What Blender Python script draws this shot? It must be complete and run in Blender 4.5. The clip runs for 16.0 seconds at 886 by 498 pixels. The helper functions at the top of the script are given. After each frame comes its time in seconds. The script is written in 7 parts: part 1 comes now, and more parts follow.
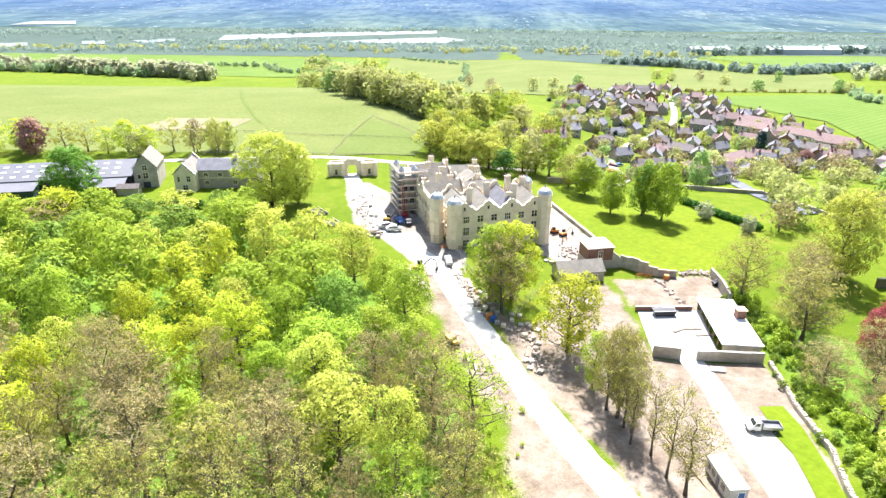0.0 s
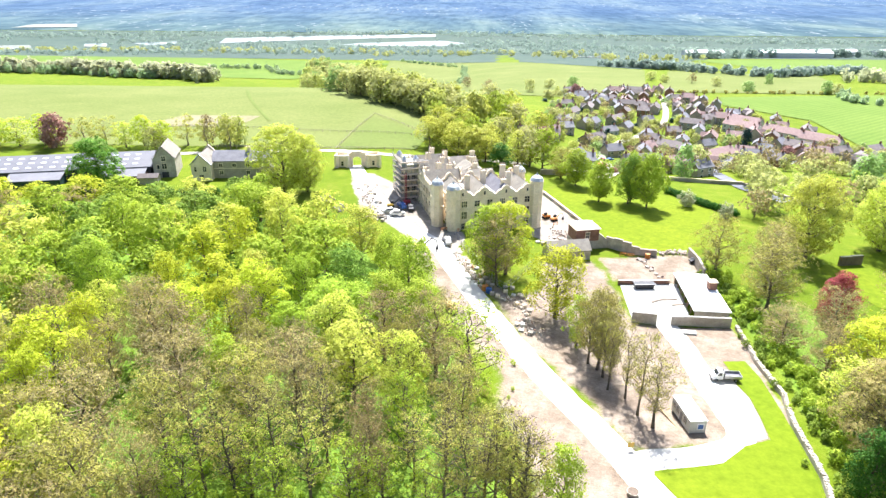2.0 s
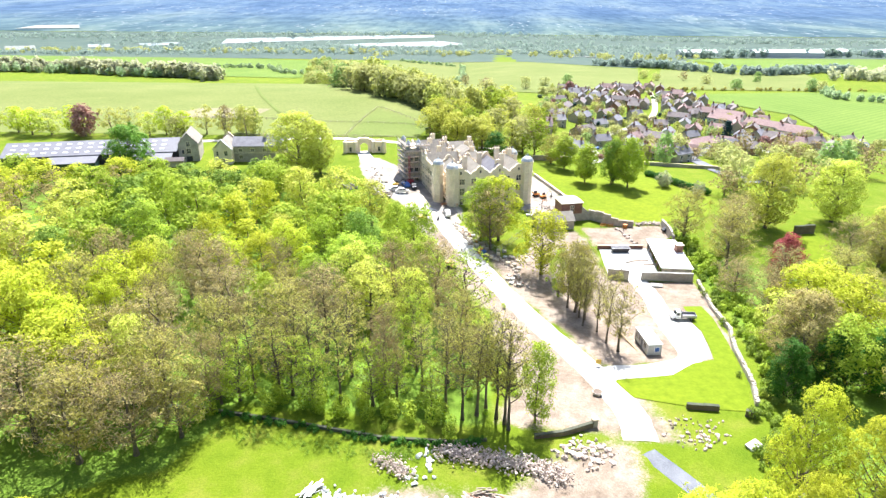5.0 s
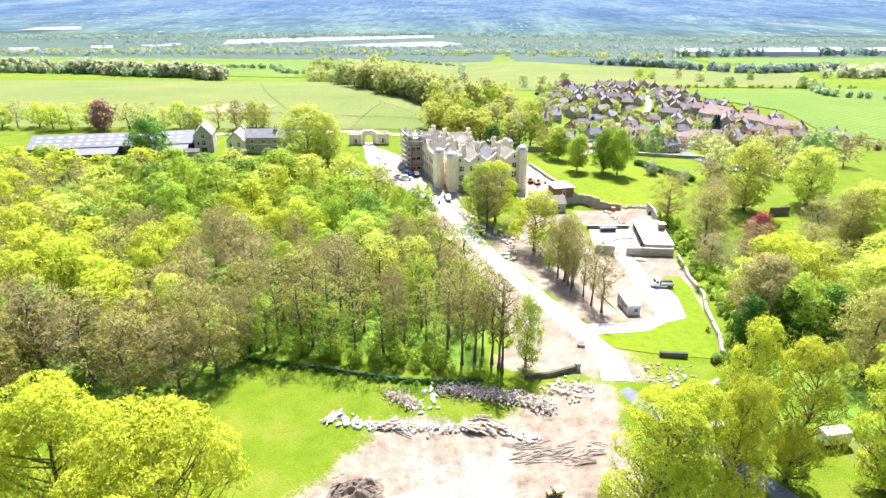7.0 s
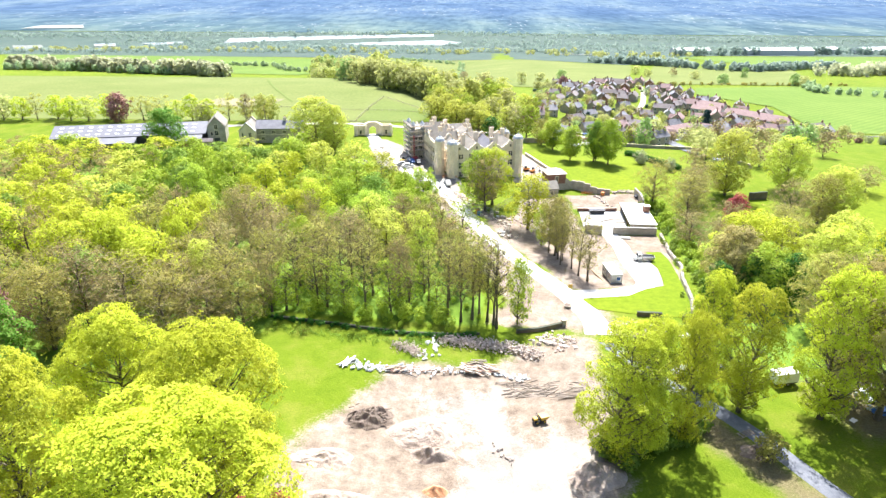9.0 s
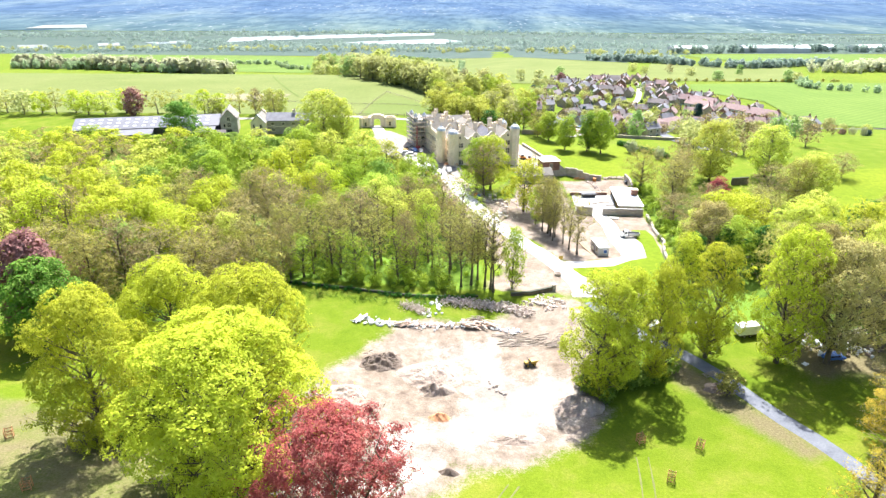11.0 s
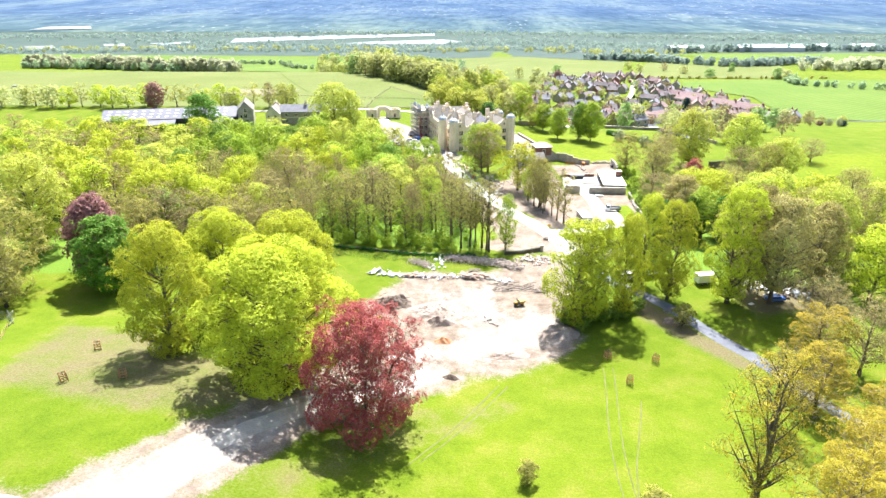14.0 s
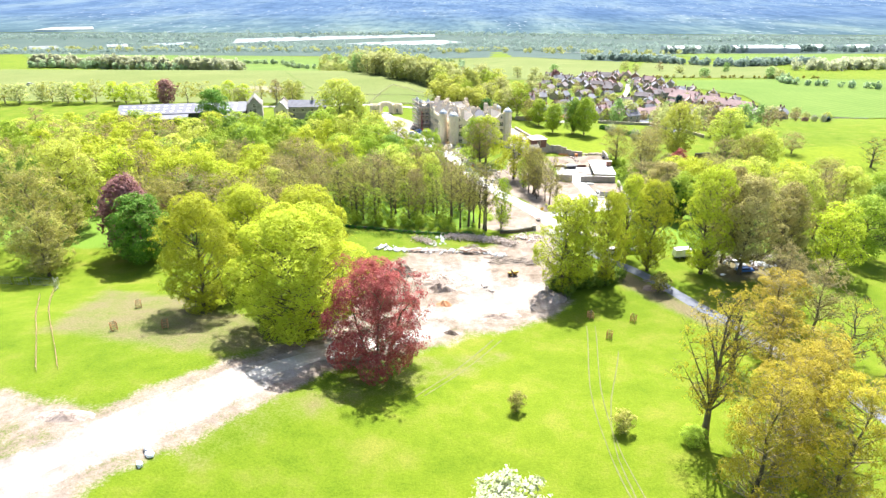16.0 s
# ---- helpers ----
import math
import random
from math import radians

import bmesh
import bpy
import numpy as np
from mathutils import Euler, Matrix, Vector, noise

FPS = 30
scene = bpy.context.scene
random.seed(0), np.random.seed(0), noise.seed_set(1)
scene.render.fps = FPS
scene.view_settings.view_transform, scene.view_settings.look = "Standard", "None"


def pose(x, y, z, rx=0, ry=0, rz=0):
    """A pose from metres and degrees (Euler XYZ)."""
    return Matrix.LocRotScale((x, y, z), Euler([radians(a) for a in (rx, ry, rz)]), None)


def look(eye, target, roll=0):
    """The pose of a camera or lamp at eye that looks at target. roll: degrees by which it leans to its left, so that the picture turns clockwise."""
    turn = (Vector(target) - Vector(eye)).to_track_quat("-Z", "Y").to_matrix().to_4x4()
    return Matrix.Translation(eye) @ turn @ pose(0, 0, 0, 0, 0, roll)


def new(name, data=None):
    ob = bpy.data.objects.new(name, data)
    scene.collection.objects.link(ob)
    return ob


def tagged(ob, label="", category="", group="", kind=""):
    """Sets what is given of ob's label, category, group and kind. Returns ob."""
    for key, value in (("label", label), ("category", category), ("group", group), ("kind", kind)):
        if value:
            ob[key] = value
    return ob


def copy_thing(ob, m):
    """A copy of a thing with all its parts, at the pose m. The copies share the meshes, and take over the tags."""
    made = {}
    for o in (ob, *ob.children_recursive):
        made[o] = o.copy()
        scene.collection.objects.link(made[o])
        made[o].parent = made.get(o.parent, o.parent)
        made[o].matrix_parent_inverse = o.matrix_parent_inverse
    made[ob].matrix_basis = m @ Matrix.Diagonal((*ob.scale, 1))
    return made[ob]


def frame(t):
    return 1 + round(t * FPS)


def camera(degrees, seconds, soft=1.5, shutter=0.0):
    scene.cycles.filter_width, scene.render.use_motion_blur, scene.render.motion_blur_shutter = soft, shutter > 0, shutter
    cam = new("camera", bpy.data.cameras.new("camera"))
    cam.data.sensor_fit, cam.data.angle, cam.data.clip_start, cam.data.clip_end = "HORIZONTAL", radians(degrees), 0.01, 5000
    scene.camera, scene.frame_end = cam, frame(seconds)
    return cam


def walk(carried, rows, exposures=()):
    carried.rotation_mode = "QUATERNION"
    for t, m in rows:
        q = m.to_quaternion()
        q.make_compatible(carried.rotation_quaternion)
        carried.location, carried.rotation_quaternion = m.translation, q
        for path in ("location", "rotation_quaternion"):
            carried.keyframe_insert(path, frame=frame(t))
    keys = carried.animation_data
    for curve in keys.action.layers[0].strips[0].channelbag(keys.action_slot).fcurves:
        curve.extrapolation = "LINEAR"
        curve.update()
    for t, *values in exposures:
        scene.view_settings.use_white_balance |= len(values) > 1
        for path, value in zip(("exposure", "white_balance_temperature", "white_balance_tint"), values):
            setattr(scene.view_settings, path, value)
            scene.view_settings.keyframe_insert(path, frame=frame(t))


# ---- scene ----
cam = camera(70.0, 16.0, 1.4)
PATH = [
    (0, (0.02, -0.165, 74.931), (-0.022, 1.668, 74.132), 0.3),
    (1, (-0.026, -8.526, 74.96), (-0.067, -6.69, 74.168), 0.3),
    (2, (-0.002, -16.974, 75.004), (-0.039, -15.136, 74.215), 0.4),
    (3, (0.003, -25.433, 75.062), (-0.032, -23.594, 74.276), 0.5),
    (4, (0.006, -33.855, 75.096), (-0.027, -32.016, 74.31), 0.5),
    (6.5, (-0.006, -55.195, 75.032), (-0.039, -53.355, 74.248), 0.2),
    (7.5, (0.0, -63.785, 74.956), (-0.032, -61.945, 74.173), 0.2),
    (8.5, (0.027, -72.276, 75.024), (-0.005, -70.437, 74.24), 0.3),
    (9, (-0.004, -76.467, 75.025), (-0.035, -74.628, 74.24), 0.3),
    (11.5, (-0.023, -97.752, 74.954), (-0.057, -95.914, 74.167), 0.1),
    (12.5, (0.012, -106.299, 74.955), (-0.023, -104.46, 74.169), 0.0),
    (13.5, (-0.004, -114.762, 74.999), (-0.039, -112.923, 74.214), 0.0),
    (14.5, (-0.005, -123.256, 74.997), (-0.04, -121.416, 74.214), 0.1),
    (16, (0.002, -136.005, 75.004), (-0.032, -134.164, 74.223), 0.1),
]
walk(cam, [(t, look(eye, target, roll)) for t, eye, target, roll in PATH], [(0, 1.68, 6250, 10)])

# ---- daylight ----
SUN_EL, SUN_AZ = radians(56.5), radians(7)
world = bpy.data.worlds.new("sky")
world.use_nodes = True
scene.world = world
sky = world.node_tree.nodes.new("ShaderNodeTexSky")
sky.sky_type, sky.sun_disc = "NISHITA", False
sky.sun_elevation, sky.sun_rotation = SUN_EL, SUN_AZ
sky.dust_density, sky.ozone_density = 2.0, 1.0
world.node_tree.links.new(sky.outputs[0], world.node_tree.nodes["Background"].inputs[0])
world.node_tree.nodes["Background"].inputs[1].default_value = 0.082
lamp = bpy.data.lights.new("sun", "SUN")
lamp.energy, lamp.angle, lamp.color = 4.8, radians(0.53), (1.0, 0.97, 0.93)
sun_way = Vector((math.sin(SUN_AZ) * math.cos(SUN_EL), math.cos(SUN_AZ) * math.cos(SUN_EL), math.sin(SUN_EL)))
new("sun", lamp).matrix_world = look(tuple(sun_way * 300), (0, 0, 0))

# ---- materials ----


def shader(name):
    m = bpy.data.materials.new(name)
    m.use_nodes = True
    nt = m.node_tree
    return m, nt, nt.nodes["Principled BSDF"], nt.nodes["Material Output"]


def node(nt, kind, **inputs):
    n = nt.nodes.new(kind)
    for k, v in inputs.items():
        key = k.replace("_", " ")
        if hasattr(v, "is_output"):
            nt.links.new(v, n.inputs[key])
        else:
            n.inputs[key].default_value = v
    return n


def noise_tex(nt, scale, detail=4.0, rough=0.6, vec=None):
    n = node(nt, "ShaderNodeTexNoise", Scale=scale, Detail=detail, Roughness=rough)
    if vec is None:
        vec = node(nt, "ShaderNodeNewGeometry").outputs["Position"]
    nt.links.new(vec, n.inputs["Vector"])
    return n.outputs[0]


def ramp(nt, fac, *stops):
    r = nt.nodes.new("ShaderNodeValToRGB")
    e = r.color_ramp.elements
    while len(e) < len(stops):
        e.new(0.5)
    for el, (p, c) in zip(e, stops):
        el.position, el.color = p, (*c, 1) if len(c) == 3 else c
    nt.links.new(fac, r.inputs[0])
    return r.outputs[0]


def mix(nt, fac, a, b, mode="MIX"):
    n = nt.nodes.new("ShaderNodeMix")
    n.data_type, n.blend_type = "RGBA", mode
    for socket, v in ((n.inputs[0], fac), (n.inputs[6], a), (n.inputs[7], b)):
        if hasattr(v, "is_output"):
            nt.links.new(v, socket)
        elif isinstance(v, (int, float)):
            socket.default_value = v
        else:
            socket.default_value = (*v, 1)
    return n.outputs[2]


def math_node(nt, op, a, b=0.0, c=0.0):
    n = nt.nodes.new("ShaderNodeMath")
    n.operation = op
    for i, v in enumerate((a, b, c)):
        if hasattr(v, "is_output"):
            nt.links.new(v, n.inputs[i])
        else:
            n.inputs[i].default_value = v
    return n.outputs[0]


def bumped(nt, bsdf, height, strength=0.4, dist=0.1):
    b = node(nt, "ShaderNodeBump", Strength=strength, Distance=dist)
    nt.links.new(height, b.inputs["Height"])
    nt.links.new(b.outputs[0], bsdf.inputs["Normal"])


def surface(name, c1, c2, scale=1.0, rough=0.85, metal=0.0, fine=8.0, bump=0.3, dist=0.05, vary=0.0, tone=0.72):
    """Two tones at a broad scale, grain at a fine one, relief from the grain."""
    m, nt, bsdf, _ = shader(name)
    c1, c2 = (tuple(v * tone for v in c) for c in (c1, c2))
    big, small = noise_tex(nt, scale, 5, 0.65), noise_tex(nt, scale * fine, 4, 0.6)
    c = ramp(nt, big, (0.3, c1), (0.7, c2))
    c = mix(nt, 0.5, c, ramp(nt, small, (0.2, (0.55, 0.55, 0.55)), (0.8, (1.3, 1.3, 1.3))), "MULTIPLY")
    if vary:
        rnd = node(nt, "ShaderNodeObjectInfo").outputs["Random"]
        v = math_node(nt, "MULTIPLY_ADD", rnd, vary, 1 - vary / 2)
        c = mix(nt, 1.0, c, node(nt, "ShaderNodeCombineColor", Red=v, Green=v, Blue=v).outputs[0], "MULTIPLY")
    nt.links.new(c, bsdf.inputs["Base Color"])
    bsdf.inputs["Roughness"].default_value, bsdf.inputs["Metallic"].default_value = rough, metal
    if bump:
        bumped(nt, bsdf, small, bump, dist)
    return m


def islands(name, stops, rough=0.85, scale=3.0):
    """Loose pieces joined in one mesh: each with a tone of its own."""
    m, nt, bsdf, _ = shader(name)
    rnd = node(nt, "ShaderNodeNewGeometry").outputs["Random Per Island"]
    c = ramp(nt, rnd, *stops)
    small = noise_tex(nt, scale, 4)
    c = mix(nt, 0.6, c, ramp(nt, small, (0.2, (0.55, 0.55, 0.55)), (0.8, (1.3, 1.3, 1.3))), "MULTIPLY")
    nt.links.new(c, bsdf.inputs["Base Color"])
    bsdf.inputs["Roughness"].default_value = rough
    bumped(nt, bsdf, small, 0.4, 0.05)
    return m


LEAF_TONE = 0.84
LAND_TONE = 0.58


def foliage(name, c1, c2, c3, through_light=0.5, tone=None):
    """Leaves: a tone for each leaf clump and for each tree; part of the light passes through."""
    m, nt, bsdf, out = shader(name)
    geo = node(nt, "ShaderNodeNewGeometry")
    c1, c2, c3 = (tuple((v * 0.6 + w * 0.4) * (tone or LEAF_TONE) for v, w in zip(c, c2)) for c in (c1, c2, c3))
    c = ramp(nt, geo.outputs["Random Per Island"], (0.0, c1), (0.55, c2), (1.0, c3))
    patch = noise_tex(nt, 0.35, 3, 0.6, geo.outputs["Position"])
    c = mix(nt, 0.8, c, ramp(nt, patch, (0.25, (0.7, 0.72, 0.75)), (0.75, (1.25, 1.2, 1.0))), "MULTIPLY")
    rnd = node(nt, "ShaderNodeObjectInfo").outputs["Random"]
    hsv = node(nt, "ShaderNodeHueSaturation", Hue=math_node(nt, "MULTIPLY_ADD", rnd, 0.018, 0.491), Saturation=1.0,
               Value=math_node(nt, "MULTIPLY_ADD", rnd, 0.24, 0.88), Color=c)
    bsdf.inputs["Roughness"].default_value = 0.75
    bsdf.inputs["Specular IOR Level"].default_value = 0.2
    nt.links.new(hsv.outputs[0], bsdf.inputs["Base Color"])
    tr = node(nt, "ShaderNodeBsdfTranslucent", Color=hsv.outputs[0])
    mixer = nt.nodes.new("ShaderNodeMixShader")
    mixer.inputs[0].default_value = through_light * 0.8
    nt.links.new(bsdf.outputs[0], mixer.inputs[1])
    nt.links.new(tr.outputs[0], mixer.inputs[2])
    nt.links.new(mixer.outputs[0], out.inputs[0])
    return m


LEAF = {
    # olive leaf of the farthest woods, paled by haze put into its colour
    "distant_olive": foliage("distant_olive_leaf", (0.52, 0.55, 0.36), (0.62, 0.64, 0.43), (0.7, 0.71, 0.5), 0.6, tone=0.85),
    # far_* leaves are lightened: the haze before them is painted in
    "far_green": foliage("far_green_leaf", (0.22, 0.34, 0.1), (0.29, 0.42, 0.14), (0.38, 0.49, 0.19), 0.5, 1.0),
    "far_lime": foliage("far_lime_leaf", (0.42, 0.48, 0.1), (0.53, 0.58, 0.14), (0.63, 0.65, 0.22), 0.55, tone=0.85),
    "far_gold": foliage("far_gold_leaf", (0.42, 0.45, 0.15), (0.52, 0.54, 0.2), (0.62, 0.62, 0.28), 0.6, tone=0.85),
    "lime": foliage("lime_leaf", (0.42, 0.5, 0.03), (0.55, 0.61, 0.045), (0.68, 0.71, 0.085), 0.5, tone=0.9),
    "fresh": foliage("fresh_leaf", (0.31, 0.45, 0.04), (0.42, 0.55, 0.055), (0.56, 0.66, 0.09), 0.55, tone=0.84),
    "green": foliage("green_leaf", (0.18, 0.31, 0.045), (0.26, 0.4, 0.055), (0.37, 0.5, 0.08), 0.42, tone=0.8),
    "dark": foliage("dark_leaf", (0.035, 0.13, 0.015), (0.06, 0.19, 0.02), (0.14, 0.30, 0.04), 0.3, tone=0.8),
    "chestnut": foliage("chestnut_leaf", (0.09, 0.22, 0.02), (0.15, 0.32, 0.03), (0.38, 0.5, 0.1), 0.35),
    "olive": foliage("olive_leaf", (0.38, 0.37, 0.085), (0.49, 0.47, 0.115), (0.6, 0.57, 0.17), 0.52, tone=0.84),
    "gold": foliage("gold_leaf", (0.5, 0.4, 0.035), (0.62, 0.52, 0.05), (0.74, 0.65, 0.085), 0.46, tone=0.74),
    "pale": foliage("pale_leaf", (0.45, 0.51, 0.07), (0.56, 0.6, 0.1), (0.68, 0.7, 0.17), 0.52, tone=0.95),
    "brown": foliage("brown_bud", (0.29, 0.215, 0.10), (0.39, 0.31, 0.15), (0.50, 0.43, 0.22), 0.4),
    "copper": foliage("copper_leaf", (0.34, 0.06, 0.075), (0.48, 0.105, 0.12), (0.62, 0.2, 0.19), 0.45, tone=0.78),
    "blossom": foliage("blossom_leaf", (0.36, 0.42, 0.2), (0.52, 0.55, 0.36), (0.7, 0.7, 0.57), 0.3),
    "plum": foliage("plum_leaf", (0.28, 0.12, 0.12), (0.40, 0.2, 0.19), (0.5, 0.3, 0.28), 0.4, tone=0.8),
    # next two: far leaves with blue-grey air haze painted into the colour
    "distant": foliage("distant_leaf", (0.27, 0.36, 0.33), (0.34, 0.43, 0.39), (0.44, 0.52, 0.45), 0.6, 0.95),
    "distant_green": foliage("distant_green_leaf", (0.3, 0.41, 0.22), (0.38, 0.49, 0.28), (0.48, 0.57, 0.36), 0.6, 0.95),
    "russet": foliage("russet_bud", (0.38, 0.29, 0.12), (0.48, 0.39, 0.16), (0.6, 0.52, 0.22), 0.46, tone=0.76),
    "tan": foliage("tan_bud", (0.4, 0.33, 0.12), (0.52, 0.45, 0.17), (0.64, 0.57, 0.24), 0.46, tone=0.78),
    "conifer": foliage("conifer_leaf", (0.015, 0.05, 0.05), (0.03, 0.08, 0.075), (0.06, 0.13, 0.11), 0.15),
}
BARK = surface("bark", (0.1, 0.08, 0.055), (0.2, 0.16, 0.11), 1.5, 0.95, fine=6, bump=0.6, vary=0.5)
TWIG = surface("twig_bark", (0.22, 0.18, 0.09), (0.36, 0.3, 0.16), 0.8, 0.95, bump=0, vary=0.4, tone=0.9)


def ground_material():
    m, nt, bsdf, _ = shader("ground_cover")
    pos = node(nt, "ShaderNodeNewGeometry").outputs["Position"]
    wide, mid, small = noise_tex(nt, 0.012, 5, 0.6, pos), noise_tex(nt, 0.14, 6, 0.65, pos), noise_tex(nt, 2.6, 5, 0.7, pos)
    grass = ramp(nt, mid, (0.28, (0.148, 0.235, 0.011)), (0.5, (0.205, 0.288, 0.017)), (0.72, (0.3, 0.32, 0.05)))
    grass = mix(nt, 0.45, grass, ramp(nt, wide, (0.35, (0.72, 0.82, 0.7)), (0.65, (1.2, 1.12, 1.05))), "MULTIPLY")
    grass = mix(nt, 0.7, grass, ramp(nt, small, (0.3, (0.66, 0.7, 0.6)), (0.7, (1.3, 1.25, 1.2))), "MULTIPLY")
    att = node(nt, "ShaderNodeVertexColor")
    att.layer_name = "cover"
    sep = node(nt, "ShaderNodeSeparateColor", Color=att.outputs[0])
    edge = math_node(nt, "SUBTRACT", math_node(nt, "ADD", math_node(nt, "MULTIPLY", mid, 0.75), math_node(nt, "MULTIPLY", small, 0.45)), 0.6)

    def mask(socket, lo=0.38, hi=0.62):
        v = math_node(nt, "ADD", socket, edge)
        r = node(nt, "ShaderNodeMapRange", Value=v)
        r.inputs["From Min"].default_value, r.inputs["From Max"].default_value = lo, hi
        r.interpolation_type = "SMOOTHSTEP"
        return r.outputs[0]

    wood = ramp(nt, small, (0.3, (0.15, 0.26, 0.03)), (0.55, (0.22, 0.37, 0.04)), (0.78, (0.33, 0.34, 0.12)))
    soil = ramp(nt, mid, (0.3, (0.32, 0.25, 0.19)), (0.55, (0.47, 0.39, 0.315)), (0.75, (0.6, 0.52, 0.44)))
    soil = mix(nt, 0.8, soil, ramp(nt, noise_tex(nt, 0.55, 6, 0.7, pos), (0.3, (0.62, 0.58, 0.55)), (0.7, (1.3, 1.28, 1.26))), "MULTIPLY")
    soil = mix(nt, 0.7, soil, ramp(nt, small, (0.25, (0.6, 0.58, 0.56)), (0.75, (1.25, 1.25, 1.25))), "MULTIPLY")
    pale = ramp(nt, mid, (0.3, (0.36, 0.31, 0.26)), (0.5, (0.5, 0.45, 0.395)), (0.7, (0.72, 0.675, 0.615)))
    pale = mix(nt, 0.7, pale, ramp(nt, noise_tex(nt, 0.4, 7, 0.72, pos), (0.32, (0.75, 0.72, 0.69)), (0.66, (1.2, 1.19, 1.18))), "MULTIPLY")
    pale = mix(nt, 0.6, pale, ramp(nt, small, (0.25, (0.75, 0.74, 0.72)), (0.7, (1.15, 1.15, 1.15))), "MULTIPLY")
    dry = ramp(nt, small, (0.3, (0.2, 0.155, 0.085)), (0.6, (0.3, 0.26, 0.13)), (0.8, (0.4, 0.36, 0.2)))
    c = mix(nt, mask(att.outputs["Alpha"], 0.3, 0.75), grass, dry)
    c = mix(nt, mask(sep.outputs[2]), c, wood)
    c = mix(nt, mask(sep.outputs[0]), c, soil)
    c = mix(nt, mask(sep.outputs[1]), c, pale)
    c = mix(nt, 1.0, c, (LAND_TONE, LAND_TONE, LAND_TONE), "MULTIPLY")
    nt.links.new(c, bsdf.inputs["Base Color"])
    bsdf.inputs["Roughness"].default_value = 0.95
    bsdf.inputs["Specular IOR Level"].default_value = 0.1
    bumped(nt, bsdf, small, 0.6, 0.25)
    return m


def field_material(name, c1, c2, lines=0.0, along=0.0):
    m, nt, bsdf, _ = shader(name)
    pos = node(nt, "ShaderNodeNewGeometry").outputs["Position"]
    c1, c2 = (tuple(v * LAND_TONE for v in c) for c in (c1, c2))
    c = ramp(nt, noise_tex(nt, 0.02, 6, 0.65, pos), (0.3, c1), (0.7, c2))
    c = mix(nt, 0.75, c, ramp(nt, noise_tex(nt, 0.6, 6, 0.75, pos), (0.3, (0.6, 0.68, 0.5)), (0.7, (1.3, 1.24, 1.2))), "MULTIPLY")
    if lines:
        turn = node(nt, "ShaderNodeMapping", Vector=pos)
        turn.inputs["Rotation"].default_value = (0, 0, along)
        wv = node(nt, "ShaderNodeTexWave", Vector=turn.outputs[0], Scale=lines, Distortion=0.6, Detail=2.0)
        c = mix(nt, 0.55, c, ramp(nt, wv.outputs[0], (0.2, (0.8, 0.86, 0.75)), (0.8, (1.15, 1.1, 1.1))), "MULTIPLY")
    nt.links.new(c, bsdf.inputs["Base Color"])
    bsdf.inputs["Roughness"].default_value = 0.95
    bsdf.inputs["Specular IOR Level"].default_value = 0.1
    return m


def distance_material():
    """Far plain: woods, fields and roofs in blue air; a faint glow of its own stands for the lit air."""
    m, nt, bsdf, _ = shader("far_plain")
    pos = node(nt, "ShaderNodeNewGeometry").outputs["Position"]
    flat = node(nt, "ShaderNodeMapping", Vector=pos)
    flat.inputs["Scale"].default_value = (0.0034, 0.0011, 0)
    patches = noise_tex(nt, 1.0, 6, 0.6, flat.outputs[0])
    # air haze painted into the base colour, bluer with distance
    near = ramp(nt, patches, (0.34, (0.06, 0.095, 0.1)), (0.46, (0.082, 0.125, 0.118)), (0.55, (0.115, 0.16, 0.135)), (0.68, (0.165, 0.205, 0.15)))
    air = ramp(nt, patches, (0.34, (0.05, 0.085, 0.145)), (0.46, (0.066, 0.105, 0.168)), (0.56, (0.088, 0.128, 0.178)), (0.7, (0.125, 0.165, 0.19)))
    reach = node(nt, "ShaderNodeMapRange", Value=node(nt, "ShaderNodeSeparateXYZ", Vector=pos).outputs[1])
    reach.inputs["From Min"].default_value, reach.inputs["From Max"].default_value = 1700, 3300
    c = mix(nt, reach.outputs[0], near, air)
    # lines of trees and hedges, then single crowns and roofs
    for size, stops in (((0.006, 0.006, 0), ((0.36, (0.6, 0.66, 0.72)), (0.47, (0.9, 0.91, 0.93)), (0.62, (1.04, 1.03, 1.0)))),
                        ((0.03, 0.0065, 0), ((0.34, (0.55, 0.62, 0.68)), (0.5, (0.94, 0.94, 0.95)), (0.66, (1.14, 1.12, 1.06))))):
        spread = node(nt, "ShaderNodeMapping", Vector=pos)
        spread.inputs["Scale"].default_value = size
        c = mix(nt, 0.75, c, ramp(nt, noise_tex(nt, 1.0, 4, 0.62, spread.outputs[0]), *stops), "MULTIPLY")
    roof_map = node(nt, "ShaderNodeMapping", Vector=pos)
    roof_map.inputs["Scale"].default_value = (0.05, 0.012, 0)
    roofs = noise_tex(nt, 1.0, 2, 0.5, roof_map.outputs[0])
    towns = noise_tex(nt, 0.0011, 2, 0.5, pos)
    built = math_node(nt, "MULTIPLY", ramp(nt, roofs, (0.62, (0, 0, 0)), (0.7, (0.5, 0.5, 0.5))), ramp(nt, towns, (0.45, (0, 0, 0)), (0.6, (1, 1, 1))))
    c = mix(nt, built, c, (0.42, 0.42, 0.42))
    nt.links.new(c, bsdf.inputs["Base Color"])
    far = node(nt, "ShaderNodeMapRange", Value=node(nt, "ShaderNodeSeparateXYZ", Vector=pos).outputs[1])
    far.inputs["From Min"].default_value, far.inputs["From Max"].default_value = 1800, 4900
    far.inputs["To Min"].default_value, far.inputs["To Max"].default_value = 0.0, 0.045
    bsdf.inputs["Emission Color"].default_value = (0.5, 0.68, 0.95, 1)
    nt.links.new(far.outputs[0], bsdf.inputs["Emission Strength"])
    bsdf.inputs["Roughness"].default_value = 1.0
